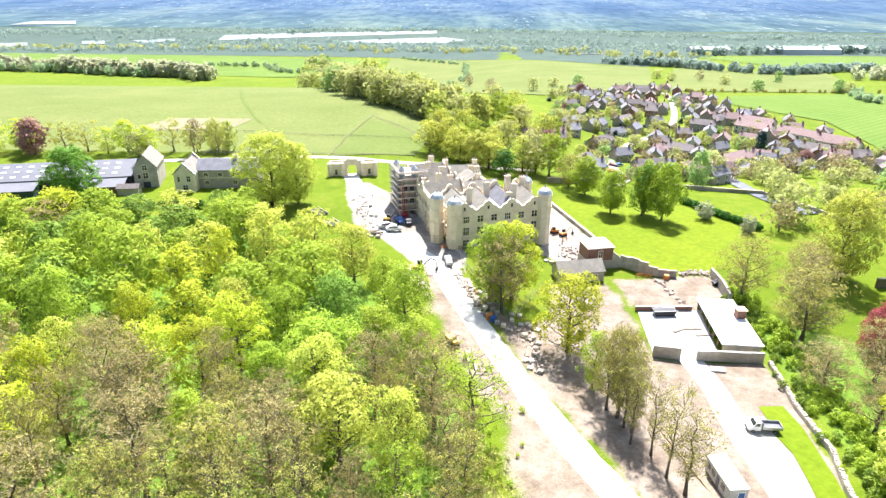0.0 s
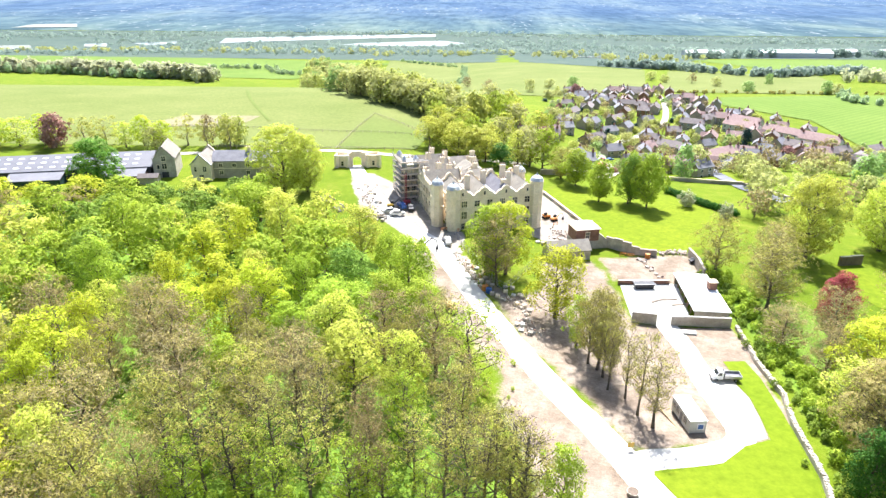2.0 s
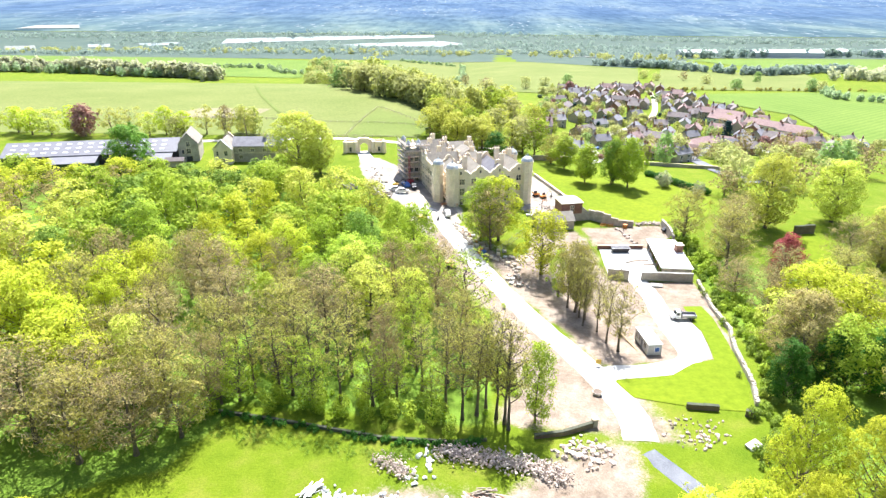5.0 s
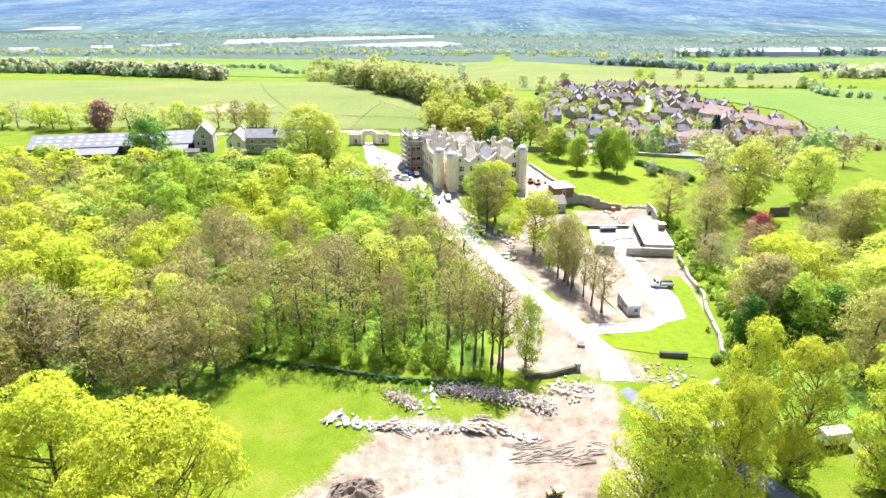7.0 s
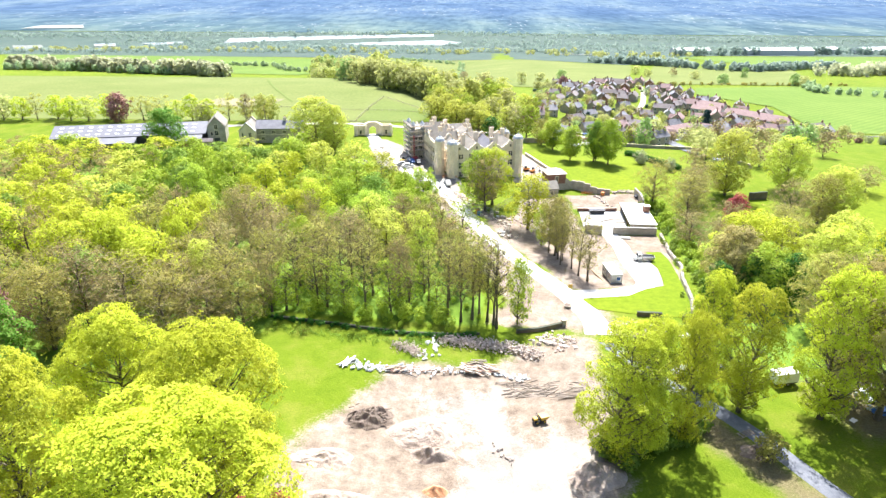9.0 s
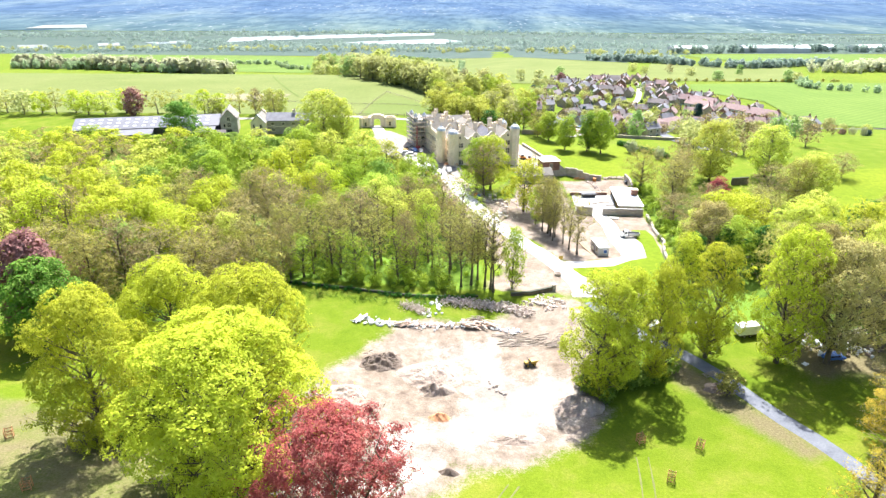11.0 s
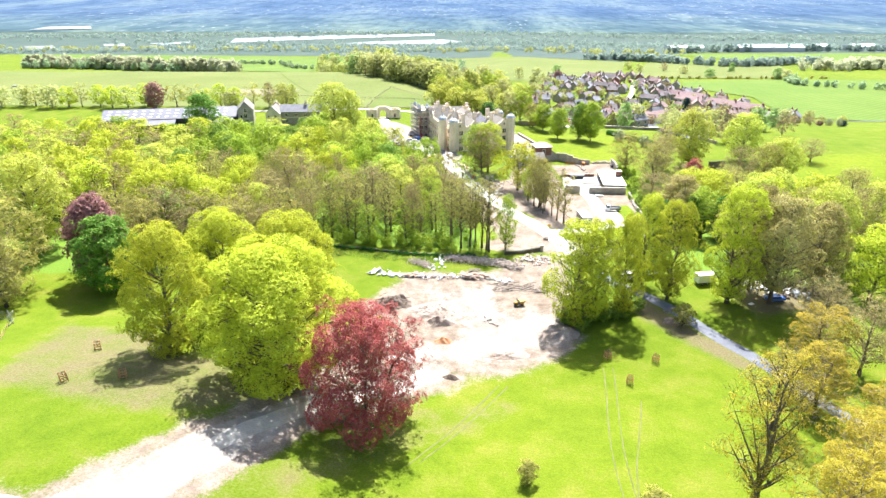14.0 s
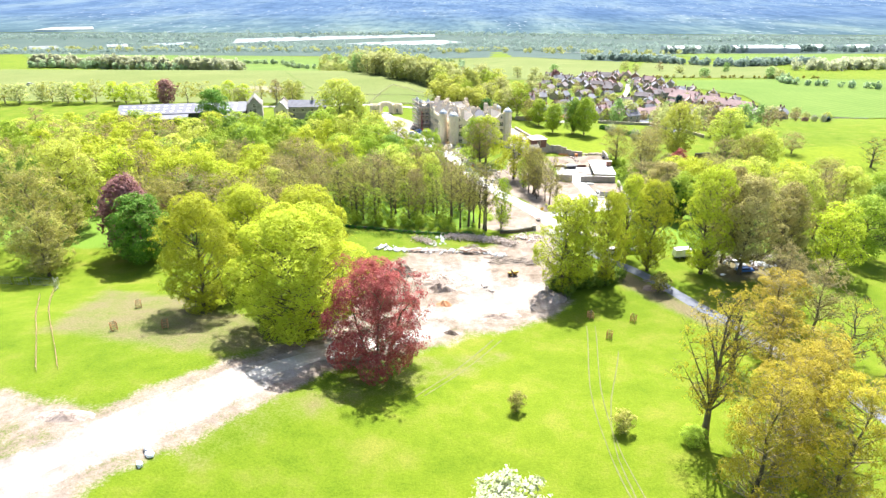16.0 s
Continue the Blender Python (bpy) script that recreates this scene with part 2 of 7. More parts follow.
    bsdf.inputs["Specular IOR Level"].default_value = 0.0
    return m


GROUND = ground_material()
PASTURE = field_material("pasture", (0.2, 0.25, 0.07), (0.275, 0.305, 0.105))
MEADOW = field_material("meadow", (0.165, 0.265, 0.05), (0.225, 0.32, 0.07), 0.06, 0.9)
PADDOCK = field_material("paddock", (0.17, 0.235, 0.055), (0.245, 0.29, 0.09))
# scrub green shifted to blue-grey: distance haze is part of this colour
HAZY_SCRUB = field_material("scrub_land", (0.09, 0.14, 0.14), (0.145, 0.195, 0.165))
MUD_FIELD = field_material("worn_field", (0.3, 0.27, 0.16), (0.42, 0.38, 0.26))
LAWN = field_material("lawn", (0.19, 0.285, 0.014), (0.28, 0.345, 0.02))
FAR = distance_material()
WORN_GRASS = field_material("worn_grass", (0.18, 0.225, 0.04), (0.29, 0.29, 0.12))
WATER, _nt, _b, _o = shader("still_water")
_b.inputs["Base Color"].default_value = (0.3, 0.34, 0.37, 1)
_b.inputs["Roughness"].default_value = 0.12
_b.inputs["Metallic"].default_value = 0.6
GRAVEL = surface("pale_gravel", (0.56, 0.53, 0.48), (0.72, 0.7, 0.65), 0.3, 0.95, fine=14, bump=0.4, tone=0.9)
TRACK = surface("stony_track", (0.5, 0.45, 0.37), (0.72, 0.68, 0.6), 0.25, 0.95, fine=12, bump=0.4)
ASPHALT = surface("worn_asphalt", (0.13, 0.14, 0.17), (0.24, 0.25, 0.28), 0.3, 0.9, fine=16, bump=0.3)
CONCRETE = surface("concrete", (0.5, 0.48, 0.44), (0.68, 0.66, 0.62), 0.4, 0.9, fine=12, bump=0.2)
STONE = surface("limestone", (0.7, 0.57, 0.4), (0.84, 0.73, 0.56), 0.35, 0.9, fine=7, bump=0.5, dist=0.08, tone=0.96)
OLD_STONE = surface("weathered_stone", (0.34, 0.3, 0.25), (0.56, 0.5, 0.42), 0.5, 0.95, fine=6, bump=0.6, dist=0.1, tone=0.92)
DARK_STONE = surface("mossy_dark_stone", (0.06, 0.075, 0.045), (0.14, 0.14, 0.1), 0.5, 0.95, fine=6, bump=0.6, dist=0.1)
RUSTY_STONE = surface("brown_walling_stone", (0.16, 0.12, 0.085), (0.28, 0.22, 0.16), 0.5, 0.95, fine=6, bump=0.6, dist=0.1)
STONE_ROOF = surface("stone_slate", (0.3, 0.265, 0.22), (0.44, 0.4, 0.34), 0.5, 0.9, fine=5, bump=0.5, dist=0.1, tone=0.62)
LEAD = surface("lead_sheet", (0.4, 0.42, 0.45), (0.56, 0.58, 0.6), 0.6, 0.45, metal=0.2, bump=0.1, tone=0.9)
BRICK_WALL = surface("red_brick", (0.28, 0.13, 0.09), (0.4, 0.21, 0.15), 0.7, 0.9, fine=9, bump=0.5)
SLATE = surface("grey_slate", (0.17, 0.165, 0.19), (0.27, 0.26, 0.29), 0.5, 0.7, fine=8, bump=0.4, vary=0.5, tone=0.75)
SHEET = surface("fibre_cement_sheet", (0.2, 0.2, 0.24), (0.28, 0.28, 0.32), 0.25, 0.7, fine=10, bump=0.2, tone=0.6)
CLEAR_SHEET = surface("rooflight_sheet", (0.75, 0.78, 0.8), (0.85, 0.87, 0.88), 1, 0.4, bump=0, tone=1.0)
DARK_WOOD = surface("dark_boarding", (0.06, 0.055, 0.06), (0.12, 0.11, 0.11), 0.8, 0.9, bump=0.3)
TIMBER = surface("sawn_timber", (0.36, 0.24, 0.13), (0.5, 0.36, 0.2), 1.2, 0.85, bump=0.3, vary=0.3)
WEATHERED = surface("weathered_timber", (0.32, 0.26, 0.21), (0.48, 0.4, 0.32), 1.2, 0.9, bump=0.3, vary=0.3)
PALE_BOARD = surface("pale_scaffold_board", (0.6, 0.47, 0.4), (0.72, 0.6, 0.52), 1.2, 0.9, bump=0.2, tone=1.0)
TILE_PINK = surface("pink_pantile", (0.3, 0.19, 0.18), (0.42, 0.29, 0.27), 0.8, 0.85, fine=8, bump=0.4, vary=0.3, tone=0.8)
TILE_BROWN = surface("brown_tile", (0.16, 0.13, 0.13), (0.26, 0.22, 0.21), 0.8, 0.85, fine=8, bump=0.4, vary=0.4, tone=0.8)
RENDER_W = surface("white_render", (0.7, 0.68, 0.64), (0.82, 0.8, 0.77), 0.6, 0.9, bump=0.1, vary=0.2, tone=0.72)
HOUSE_STONE = surface("house_stone", (0.38, 0.33, 0.27), (0.55, 0.48, 0.4), 0.6, 0.9, fine=8, bump=0.4, vary=0.4, tone=0.72)
STEEL = surface("galvanised_tube", (0.45, 0.45, 0.47), (0.62, 0.62, 0.64), 1, 0.45, metal=0.7, bump=0)
DARK_STEEL = surface("dark_metal", (0.03, 0.03, 0.035), (0.07, 0.07, 0.08), 1, 0.5, metal=0.3, bump=0)
WHITE_PAINT = surface("white_paint", (0.75, 0.75, 0.75), (0.84, 0.84, 0.84), 0.6, 0.5, bump=0.05, tone=1.0)
BLUE_PAINT = surface("blue_paint", (0.03, 0.12, 0.42), (0.05, 0.17, 0.5), 1, 0.5, bump=0)
YELLOW_PAINT = surface("yellow_paint", (0.62, 0.38, 0.03), (0.72, 0.46, 0.05), 1, 0.5, bump=0.05)
ORANGE_PAINT = surface("orange_plastic", (0.7, 0.24, 0.04), (0.8, 0.32, 0.06), 1, 0.6, bump=0)
RED_PAINT = surface("red_paint", (0.55, 0.05, 0.06), (0.65, 0.09, 0.09), 1, 0.5, bump=0)
GREEN_PAINT = surface("dark_green_paint", (0.02, 0.06, 0.06), (0.04, 0.1, 0.1), 1, 0.6, bump=0)
GUARD_TIMBER = surface("orange_brown_timber", (0.6, 0.28, 0.12), (0.72, 0.38, 0.18), 1.2, 0.9, bump=0.2)
RUBBER = surface("tyre_rubber", (0.02, 0.02, 0.02), (0.045, 0.045, 0.045), 2, 0.9, bump=0.2)
NETTING = surface("orange_netting", (0.6, 0.3, 0.2), (0.7, 0.4, 0.28), 2, 0.8, bump=0)
SOIL_DARK = surface("turned_soil", (0.12, 0.085, 0.065), (0.26, 0.2, 0.155), 0.5, 0.95, fine=6, bump=0.8, dist=0.2, tone=0.85)
SOIL_PALE = surface("pale_spoil", (0.26, 0.195, 0.15), (0.45, 0.365, 0.3), 0.35, 0.95, fine=8, bump=0.8, dist=0.2, tone=0.95)
SOIL_RED = surface("orange_sand", (0.5, 0.22, 0.1), (0.62, 0.32, 0.17), 0.6, 0.95, fine=8, bump=0.6, dist=0.15, tone=0.9)
RUBBLE = islands("rubble_stone", ((0, (0.36, 0.28, 0.23)), (0.5, (0.47, 0.39, 0.33)), (1, (0.6, 0.52, 0.45))))
WHITE_BAG = islands("white_bags", ((0, (0.6, 0.6, 0.6)), (0.6, (0.78, 0.78, 0.77)), (1, (0.85, 0.85, 0.86))), 0.7)
PLANK_MIX = islands("stacked_planks", ((0, (0.3, 0.14, 0.1)), (0.5, (0.5, 0.4, 0.3)), (1, (0.6, 0.55, 0.5))))
GLASS, _nt, _b, _o = shader("window_glass")
_b.inputs["Base Color"].default_value = (0.03, 0.035, 0.04, 1)
_b.inputs["Roughness"].default_value = 0.08
_b.inputs["Specular IOR Level"].default_value = 0.8

# ---- builders ----


def part(name, bm, material, parent=None, label=""):
    """One mesh object from a bmesh, under a thing or a part."""
    me = bpy.data.meshes.new(name)
    bm.to_mesh(me)
    bm.free()
    me.materials.append(material)
    ob = new(name, me)
    if parent:
        ob.parent = parent
    if label:
        ob["label"] = label
    return ob


def raw(name, verts, faces, material, parent=None, smooth=False):
    """One mesh object from lists of corners and faces."""
    me = bpy.data.meshes.new(name)
    me.from_pydata([tuple(v) for v in verts], [], faces)
    me.materials.append(material)
    if smooth:
        me.shade_smooth()
    ob = new(name, me)
    if parent:
        ob.parent = parent
    return ob


def shared(name, mesh_of, parent, m):
    """A further piece on the mesh of another one."""
    ob = new(name, mesh_of.data)
    ob.parent, ob.matrix_basis = parent, m
    return ob


def empty(name, label, category, m, group=""):
    ob = new(name)
    ob.matrix_basis = m
    return tagged(ob, label, category, group)


def box(bm, x0, x1, y0, y1, z0, z1, turn=None):
    m = Matrix.Translation(((x0 + x1) / 2, (y0 + y1) / 2, (z0 + z1) / 2))
    if turn is not None:
        m = turn @ m
    bmesh.ops.create_cube(bm, size=1, matrix=m @ Matrix.Diagonal((x1 - x0, y1 - y0, z1 - z0, 1)))
    return bm


def boxes(*rows):
    bm = bmesh.new()
    for r in rows:
        box(bm, *r)
    return bm


def cone(bm, x, y, z0, z1, r0, r1, n=12, turn=None):
    m = Matrix.Translation((x, y, (z0 + z1) / 2))
    if turn is not None:
        m = turn @ m
    bmesh.ops.create_cone(bm, cap_ends=True, segments=n, radius1=r0, radius2=max(r1, 1e-3), depth=z1 - z0, matrix=m)
    return bm


def rod(bm, a, b, r, n=5):
    a, b = Vector(a), Vector(b)
    m = Matrix.Translation((a + b) / 2) @ (b - a).to_track_quat("Z", "Y").to_matrix().to_4x4()
    bmesh.ops.create_cone(bm, cap_ends=True, segments=n, radius1=r, radius2=r, depth=(b - a).length, matrix=m)
    return bm


def loft(bm, outline, axis_from, axis_to, axis="y"):
    """A prism from an outline in two axes, drawn out along the third."""
    def at(p, s):
        return (p[0], s, p[1]) if axis == "y" else (s, p[0], p[1])
    a = [bm.verts.new(at(p, axis_from)) for p in outline]
    b = [bm.verts.new(at(p, axis_to)) for p in outline]
    bm.faces.new(a)
    bm.faces.new(b[::-1])
    for i in range(len(a)):
        j = (i + 1) % len(a)
        bm.faces.new((a[j], a[i], b[i], b[j]))
    bmesh.ops.recalc_face_normals(bm, faces=bm.faces)
    return bm


def bevelled(bm, w=0.05, seg=1):
    bmesh.ops.bevel(bm, geom=list(bm.edges), offset=w, segments=seg, affect="EDGES", profile=0.6)
    return bm


# ---- land ----
LEFT_Y = (-400, 60, 100, 150, 200, 260, 400, 470, 560, 700, 1000, 1600)
LEFT_Z = (5, 5, 3.5, 3, 4, 5, 3, -2, -22, -45, -65, -86)
RIGHT_Y = (-400, 40, 70, 95, 112, 140, 160, 200, 250, 300, 350, 570, 900, 1500, 1700)
RIGHT_Z = (4.6, 4.6, 2.3, -0.3, -1.8, -1.5, -0.5, -1, -4, -12, -20, -27, -45, -78, -86)


def soft_step(v):
    v = np.clip(v, 0, 1)
    return v * v * (3 - 2 * v)


def heights(x, y):
    """The lie of the land: a plateau that falls to a plain, lower towards the village, and rises over the near park."""
    x, y = np.asarray(x, float), np.asarray(y, float)

    def profile(ys, zs):
        return sum(np.interp(y + d, ys, zs) * w for d, w in ((-14, 0.15), (-7, 0.2), (0, 0.3), (7, 0.2), (14, 0.15)))
    hi = 45 + np.clip(y - 180, 0, 200) * 0.45
    s = np.clip((x + 45) / (hi + 45), 0, 1)
    s = s * s * (3 - 2 * s)
    side, fore, near = (soft_step(v) for v in ((5 - x) / 60, (15 - y) / 50, (-15 - y) / 45))
    return profile(LEFT_Y, LEFT_Z) * (1 - s) + profile(RIGHT_Y, RIGHT_Z) * s + 7.5 * side * fore + 3.5 * near


def height(x, y):
    return float(heights(x, y))


def inside(px, py, poly):
    """Signed distance to a polygon, positive inside."""
    px, py = np.asarray(px, float), np.asarray(py, float)
    best = np.full(px.shape, 1e9)
    ins = np.zeros(px.shape, bool)
    for (ax, ay), (bx, by) in zip(poly, poly[1:] + poly[:1]):
        t = np.clip(((px - ax) * (bx - ax) + (py - ay) * (by - ay)) / ((bx - ax) ** 2 + (by - ay) ** 2), 0, 1)
        best = np.minimum(best, np.hypot(px - ax - t * (bx - ax), py - ay - t * (by - ay)))
        cross = (ay > py) != (by > py)
        with np.errstate(divide="ignore", invalid="ignore"):
            ins ^= cross & (px < (bx - ax) * (py - ay) / (by - ay + 1e-12) + ax)
    return np.where(ins, best, -best)


WOOD_AREA = [(-62, 186), (-30, 152), (-12, 128), (-1, 102), (4, 78), (8, 60), (6, 46), (-38, 50), (-44, 34), (-60, 27), (-85, 27), (-260, 30), (-260, 185), (-120, 186)]
SPOIL_AREA = [(-26, 5), (-15, 22), (-10, 31), (8, 29), (20, 40), (29, 42), (29, 18), (28, -3), (20, -10), (11, -16), (-5, -17), (-9, -25), (-25, -27), (-30, -12)]
WHITE_AREA = [(-4, 22), (8, 22), (14, 8), (18, 14), (24, 12), (23, -1), (13, -10), (-4, -14), (-16, -24), (-14, -12), (0, -2), (4, 10), (-5, 16)]
FORECOURT = [(-41, 222), (-38, 205), (-34, 192), (-33, 184), (-22, 172), (-12, 158), (-4, 148), (2, 152), (3, 168), (-8, 180), (-10, 198), (-20, 208), (-32, 222)]
CASTLE_SIDE = [(27, 180), (22, 200), (32, 218), (42, 184), (45, 166), (30, 163), (24, 170)]
ROAD_SIDE = [(-16, 156), (-9, 140), (-4, 124), (2, 108), (8, 92), (8, 78), (12, 60), (6, 46), (22, 44), (40, 41), (36, 56), (32, 66), (22, 90), (14, 112), (6, 140), (0, 158)]
ROAD_SOIL = [(5, 150), (14, 128), (22, 132), (26, 150), (40, 152), (43, 138), (43, 118), (53, 116), (56, 100), (59, 92), (60, 84), (56, 73), (50, 69), (42, 70), (32, 67), (22, 92), (14, 112)]
YARD_SOIL = [(53, 116), (66, 116), (66, 102), (63, 88), (62, 78), (58, 74), (52, 76)]
GARDEN_SOIL = [(44, 140), (43, 154), (58, 156), (70, 158), (69, 142), (60, 139)]


def spaced(near0, near1, step, lo, hi, growth):
    mid = list(np.arange(near0, near1 + 0.1, step))
    up, down = [mid[-1]], [mid[0]]
    s = step
    while up[-1] < hi:
        s *= growth
        up.append(min(up[-1] + s, hi))
    s = step
    while down[-1] > lo:
        s *= growth
        down.append(max(down[-1] - s, lo))
    return np.array(down[:0:-1] + mid + up[1:])


def smooth_line(pts, step):
    """Points along a soft curve through the given ones."""
    p = [Vector(q) for q in pts]
    p = [p[0] * 2 - p[1]] + p + [p[-1] * 2 - p[-2]]
    out = []
    for i in range(1, len(p) - 2):
        a, b, c, d = p[i - 1 : i + 3]
        n = max(2, int((c - b).length / step))
        for k in range(n):
            t = k / n
            out.append(0.5 * (2 * b + (c - a) * t + (2 * a - 5 * b + 4 * c - d) * t * t + (3 * b - a - 3 * c + d) * t**3))
    return out + [p[-2]]


def ground_sheet():
    xs, ys = spaced(-125, 115, 1.6, -4200, 4200, 1.09), spaced(-110, 235, 1.6, -260, 4960, 1.06)
    gx, gy = np.meshgrid(xs, ys)
    z = heights(gx, gy)
    fx, fy = gx.ravel(), gy.ravel()

    def zone(poly, soft):
        return np.clip(inside(fx, fy, poly) / soft + 0.5, 0, 1).reshape(gx.shape)
    spoil, white = zone(SPOIL_AREA, 13), zone(WHITE_AREA, 13)
    soil = np.maximum.reduce([spoil, zone(ROAD_SOIL, 8), zone(YARD_SOIL, 4), zone(GARDEN_SOIL, 8), 0.8 * zone(ROAD_SIDE, 9)])
    pale = np.maximum.reduce([0.82 * white, zone(FORECOURT, 4), zone(CASTLE_SIDE, 4), 0.22 * zone(ROAD_SIDE, 7)])
    soil = np.maximum(soil, 0.6 * zone([(-75, -52), (-58, -56), (-46, -58), (-43, -70), (-46, -84), (-80, -90)], 6))
    dry = np.maximum.reduce([0.8 * zone([(40, 12), (46, 16), (56, 0), (62, -12), (56, -14), (46, 0)], 6),
                             # under the beeches: brown leaf litter, with the crowns' shade painted in
                             0.72 * zone([(62, 32), (98, 32), (96, 8), (68, 8)], 10),
                             0.6 * zone([(-84, 0), (-58, -8), (-30, -28), (-34, -40), (-50, -42), (-80, -34)], 8),
                             0.42 * zone([(-20, -28), (6, -24), (20, -14), (12, -32), (-14, -50), (-36, -74), (-50, -60)], 8)])
    way = np.full(fx.shape, 1e9)
    run = smooth_line([(-4, -16), (-13, -24), (-23, -32.2), (-32.5, -44), (-41.5, -57), (-51, -68), (-61, -75.5), (-90, -92)], 2.0)
    for p in run:
        way = np.minimum(way, np.hypot(fx - p.x, fy - p.y) - 1.5 * np.clip((-p.y - 30) / 30, 0, 1))
    way = way.reshape(gx.shape)
    pale = np.maximum(pale, np.clip((5.2 - way) / 4, 0, 1))
    soil = np.maximum(soil, 0.62 * np.clip((11 - way) / 6, 0, 1))
    wood = np.maximum(zone(WOOD_AREA, 8), 0.65 * zone([(67, 150), (100, 120), (110, 60), (95, 22), (60, 24), (60, 60), (67, 100)], 10))
    lumps = np.array([noise.noise((x * 0.22, y * 0.22, 3.0)) + 0.5 * noise.noise((x * 0.6, y * 0.6, 9.0)) if w > 0 else 0.0
                      for x, y, w in zip(fx, fy, spoil.ravel())]).reshape(gx.shape)
    z = z + lumps * spoil * (1 - white) * 0.45
    far = np.clip((gy - 2300) / 2600, 0, 1)
    z = z + far * far * (62 - 12 * np.sin(gx * 0.0011 + 1.0))
    n, k = gx.shape
    idx = np.arange(n * k).reshape(n, k)
    faces = np.stack([idx[:-1, :-1], idx[:-1, 1:], idx[1:, 1:], idx[1:, :-1]], -1).reshape(-1, 4)
    me = bpy.data.meshes.new("ground")
    me.from_pydata(np.stack([fx, fy, z.ravel()], -1).tolist(), [], faces.tolist())
    att = me.color_attributes.new("cover", "FLOAT_COLOR", "POINT")
    att.data.foreach_set("color", np.stack([soil.ravel(), pale.ravel(), wood.ravel(), dry.ravel()], -1).ravel().astype(np.float32))
    me.materials.append(GROUND)
    me.shade_smooth()
    tagged(new("ground", me), "bright green grass with bare soil and pale gravel", "ground", kind="structure")


def drape(name, poly, material, label, lift=0.3, step=20.0, category="field", rise=False):
    """A patch with a given outline laid over the land."""
    bm = bmesh.new()
    bm.faces.new([bm.verts.new((x, y, 0)) for x, y in poly])
    for n in (0, 1):
        lo, hi = min(p[n] for p in poly), max(p[n] for p in poly)
        for i in range(1, int((hi - lo) / step) + 1):
            no = (1, 0, 0) if n == 0 else (0, 1, 0)
            co = (lo + i * step, 0, 0) if n == 0 else (0, lo + i * step, 0)
            bmesh.ops.bisect_plane(bm, geom=bm.verts[:] + bm.edges[:] + bm.faces[:], plane_co=co, plane_no=no)
    for v in bm.verts:
        v.co.z = height(v.co.x, v.co.y) + lift
        if rise:
            v.co.z += (max(0.0, v.co.y - 2300) / 2600) ** 2 * (62 - 12 * math.sin(v.co.x * 0.0011 + 1.0))
    bmesh.ops.triangulate(bm, faces=[f for f in bm.faces if len(f.verts) > 4])
    bmesh.ops.recalc_face_normals(bm, faces=bm.faces)
    if bm.faces and sum(f.normal.z for f in bm.faces) < 0:
        bmesh.ops.reverse_faces(bm, faces=bm.faces)
    ob = part(name, bm, material)
    ob.data.shade_smooth()
    return tagged(ob, label, category, kind="structure")


def strip(name, pts, width, material, label, lift=0.06, step=3.0, ragged=0.4, category="road"):
    line = smooth_line(pts, step)
    verts, faces = [], []
    for i, p in enumerate(line):
        d = (line[min(i + 1, len(line) - 1)] - line[max(i - 1, 0)]).normalized()
        side = Vector((-d.y, d.x))
        wl = width / 2 + ragged * noise.noise((p.x * 0.3, p.y * 0.3, 1))
        wr = width / 2 + ragged * noise.noise((p.x * 0.3, p.y * 0.3, 7))
        for s in (-wl, -wl * 0.5, 0, wr * 0.5, wr):
            q = p + side * s
            drop = 0.08 if s in (-wl, wr) else 0
            verts.append((q.x, q.y, height(q.x, q.y) + lift - drop))
        if i:
            for k in range(4):
                a = (i - 1) * 5 + k
                faces.append((a, a + 5, a + 6, a + 1))
    ob = raw(name, verts, [f[::-1] for f in faces], material, smooth=True)
    return tagged(ob, label, category, kind="structure")


ground_sheet()
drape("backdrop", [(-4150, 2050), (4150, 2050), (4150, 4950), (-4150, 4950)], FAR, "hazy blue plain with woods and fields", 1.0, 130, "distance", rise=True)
# fields and far land
drape("field", [(-420, 262), (-62, 258), (-20, 262), (-8, 338), (-48, 410), (-75, 470), (-130, 490), (-420, 470)], PASTURE, "sloping green pasture with grazed patches", 0.12, 12)
drape("paddock", [(-160, 300), (-112, 300), (-108, 330), (-150, 330)], MUD_FIELD, "worn pale paddock in the pasture", 0.3, 10)
drape("paddock", [(-52, 256), (-18, 262), (-14, 290), (-46, 332)], PADDOCK, "fenced green paddock beside the pasture", 0.3, 10)
drape("field", [(-700, 960), (-230, 880), (-120, 1180), (-420, 1260), (-950, 1290)], MEADOW, "flat green arable field", 0.6, 40)
drape("field", [(-40, 640), (95, 590), (205, 690), (270, 930), (20, 1170), (-130, 1240), (-110, 900)], PASTURE, "pale green pasture beyond the village", 0.6, 30)
drape("field", [(200, 640), (400, 636), (480, 860), (300, 920), (262, 800)], PASTURE, "pale green meadow with single trees", 0.6, 25)
drape("field", [(232, 545), (270, 470), (252, 370), (300, 330), (640, 420), (560, 620), (400, 628), (250, 600)], MEADOW, "bright green striped arable field", 0.5, 20)
drape("field", [(420, 1190), (480, 905), (560, 900), (900, 1000), (800, 1240)], MEADOW, "green arable field before the far works", 0.7, 40)
drape("scrub", [(-1500, 1300), (-420, 1270), (-100, 1250), (20, 1180), (270, 950), (480, 1240), (900, 1260), (1900, 1100), (2400, 2040), (-2400, 2040)], HAZY_SCRUB, "flat marshy scrub land", 0.35, 70, "scrubland")
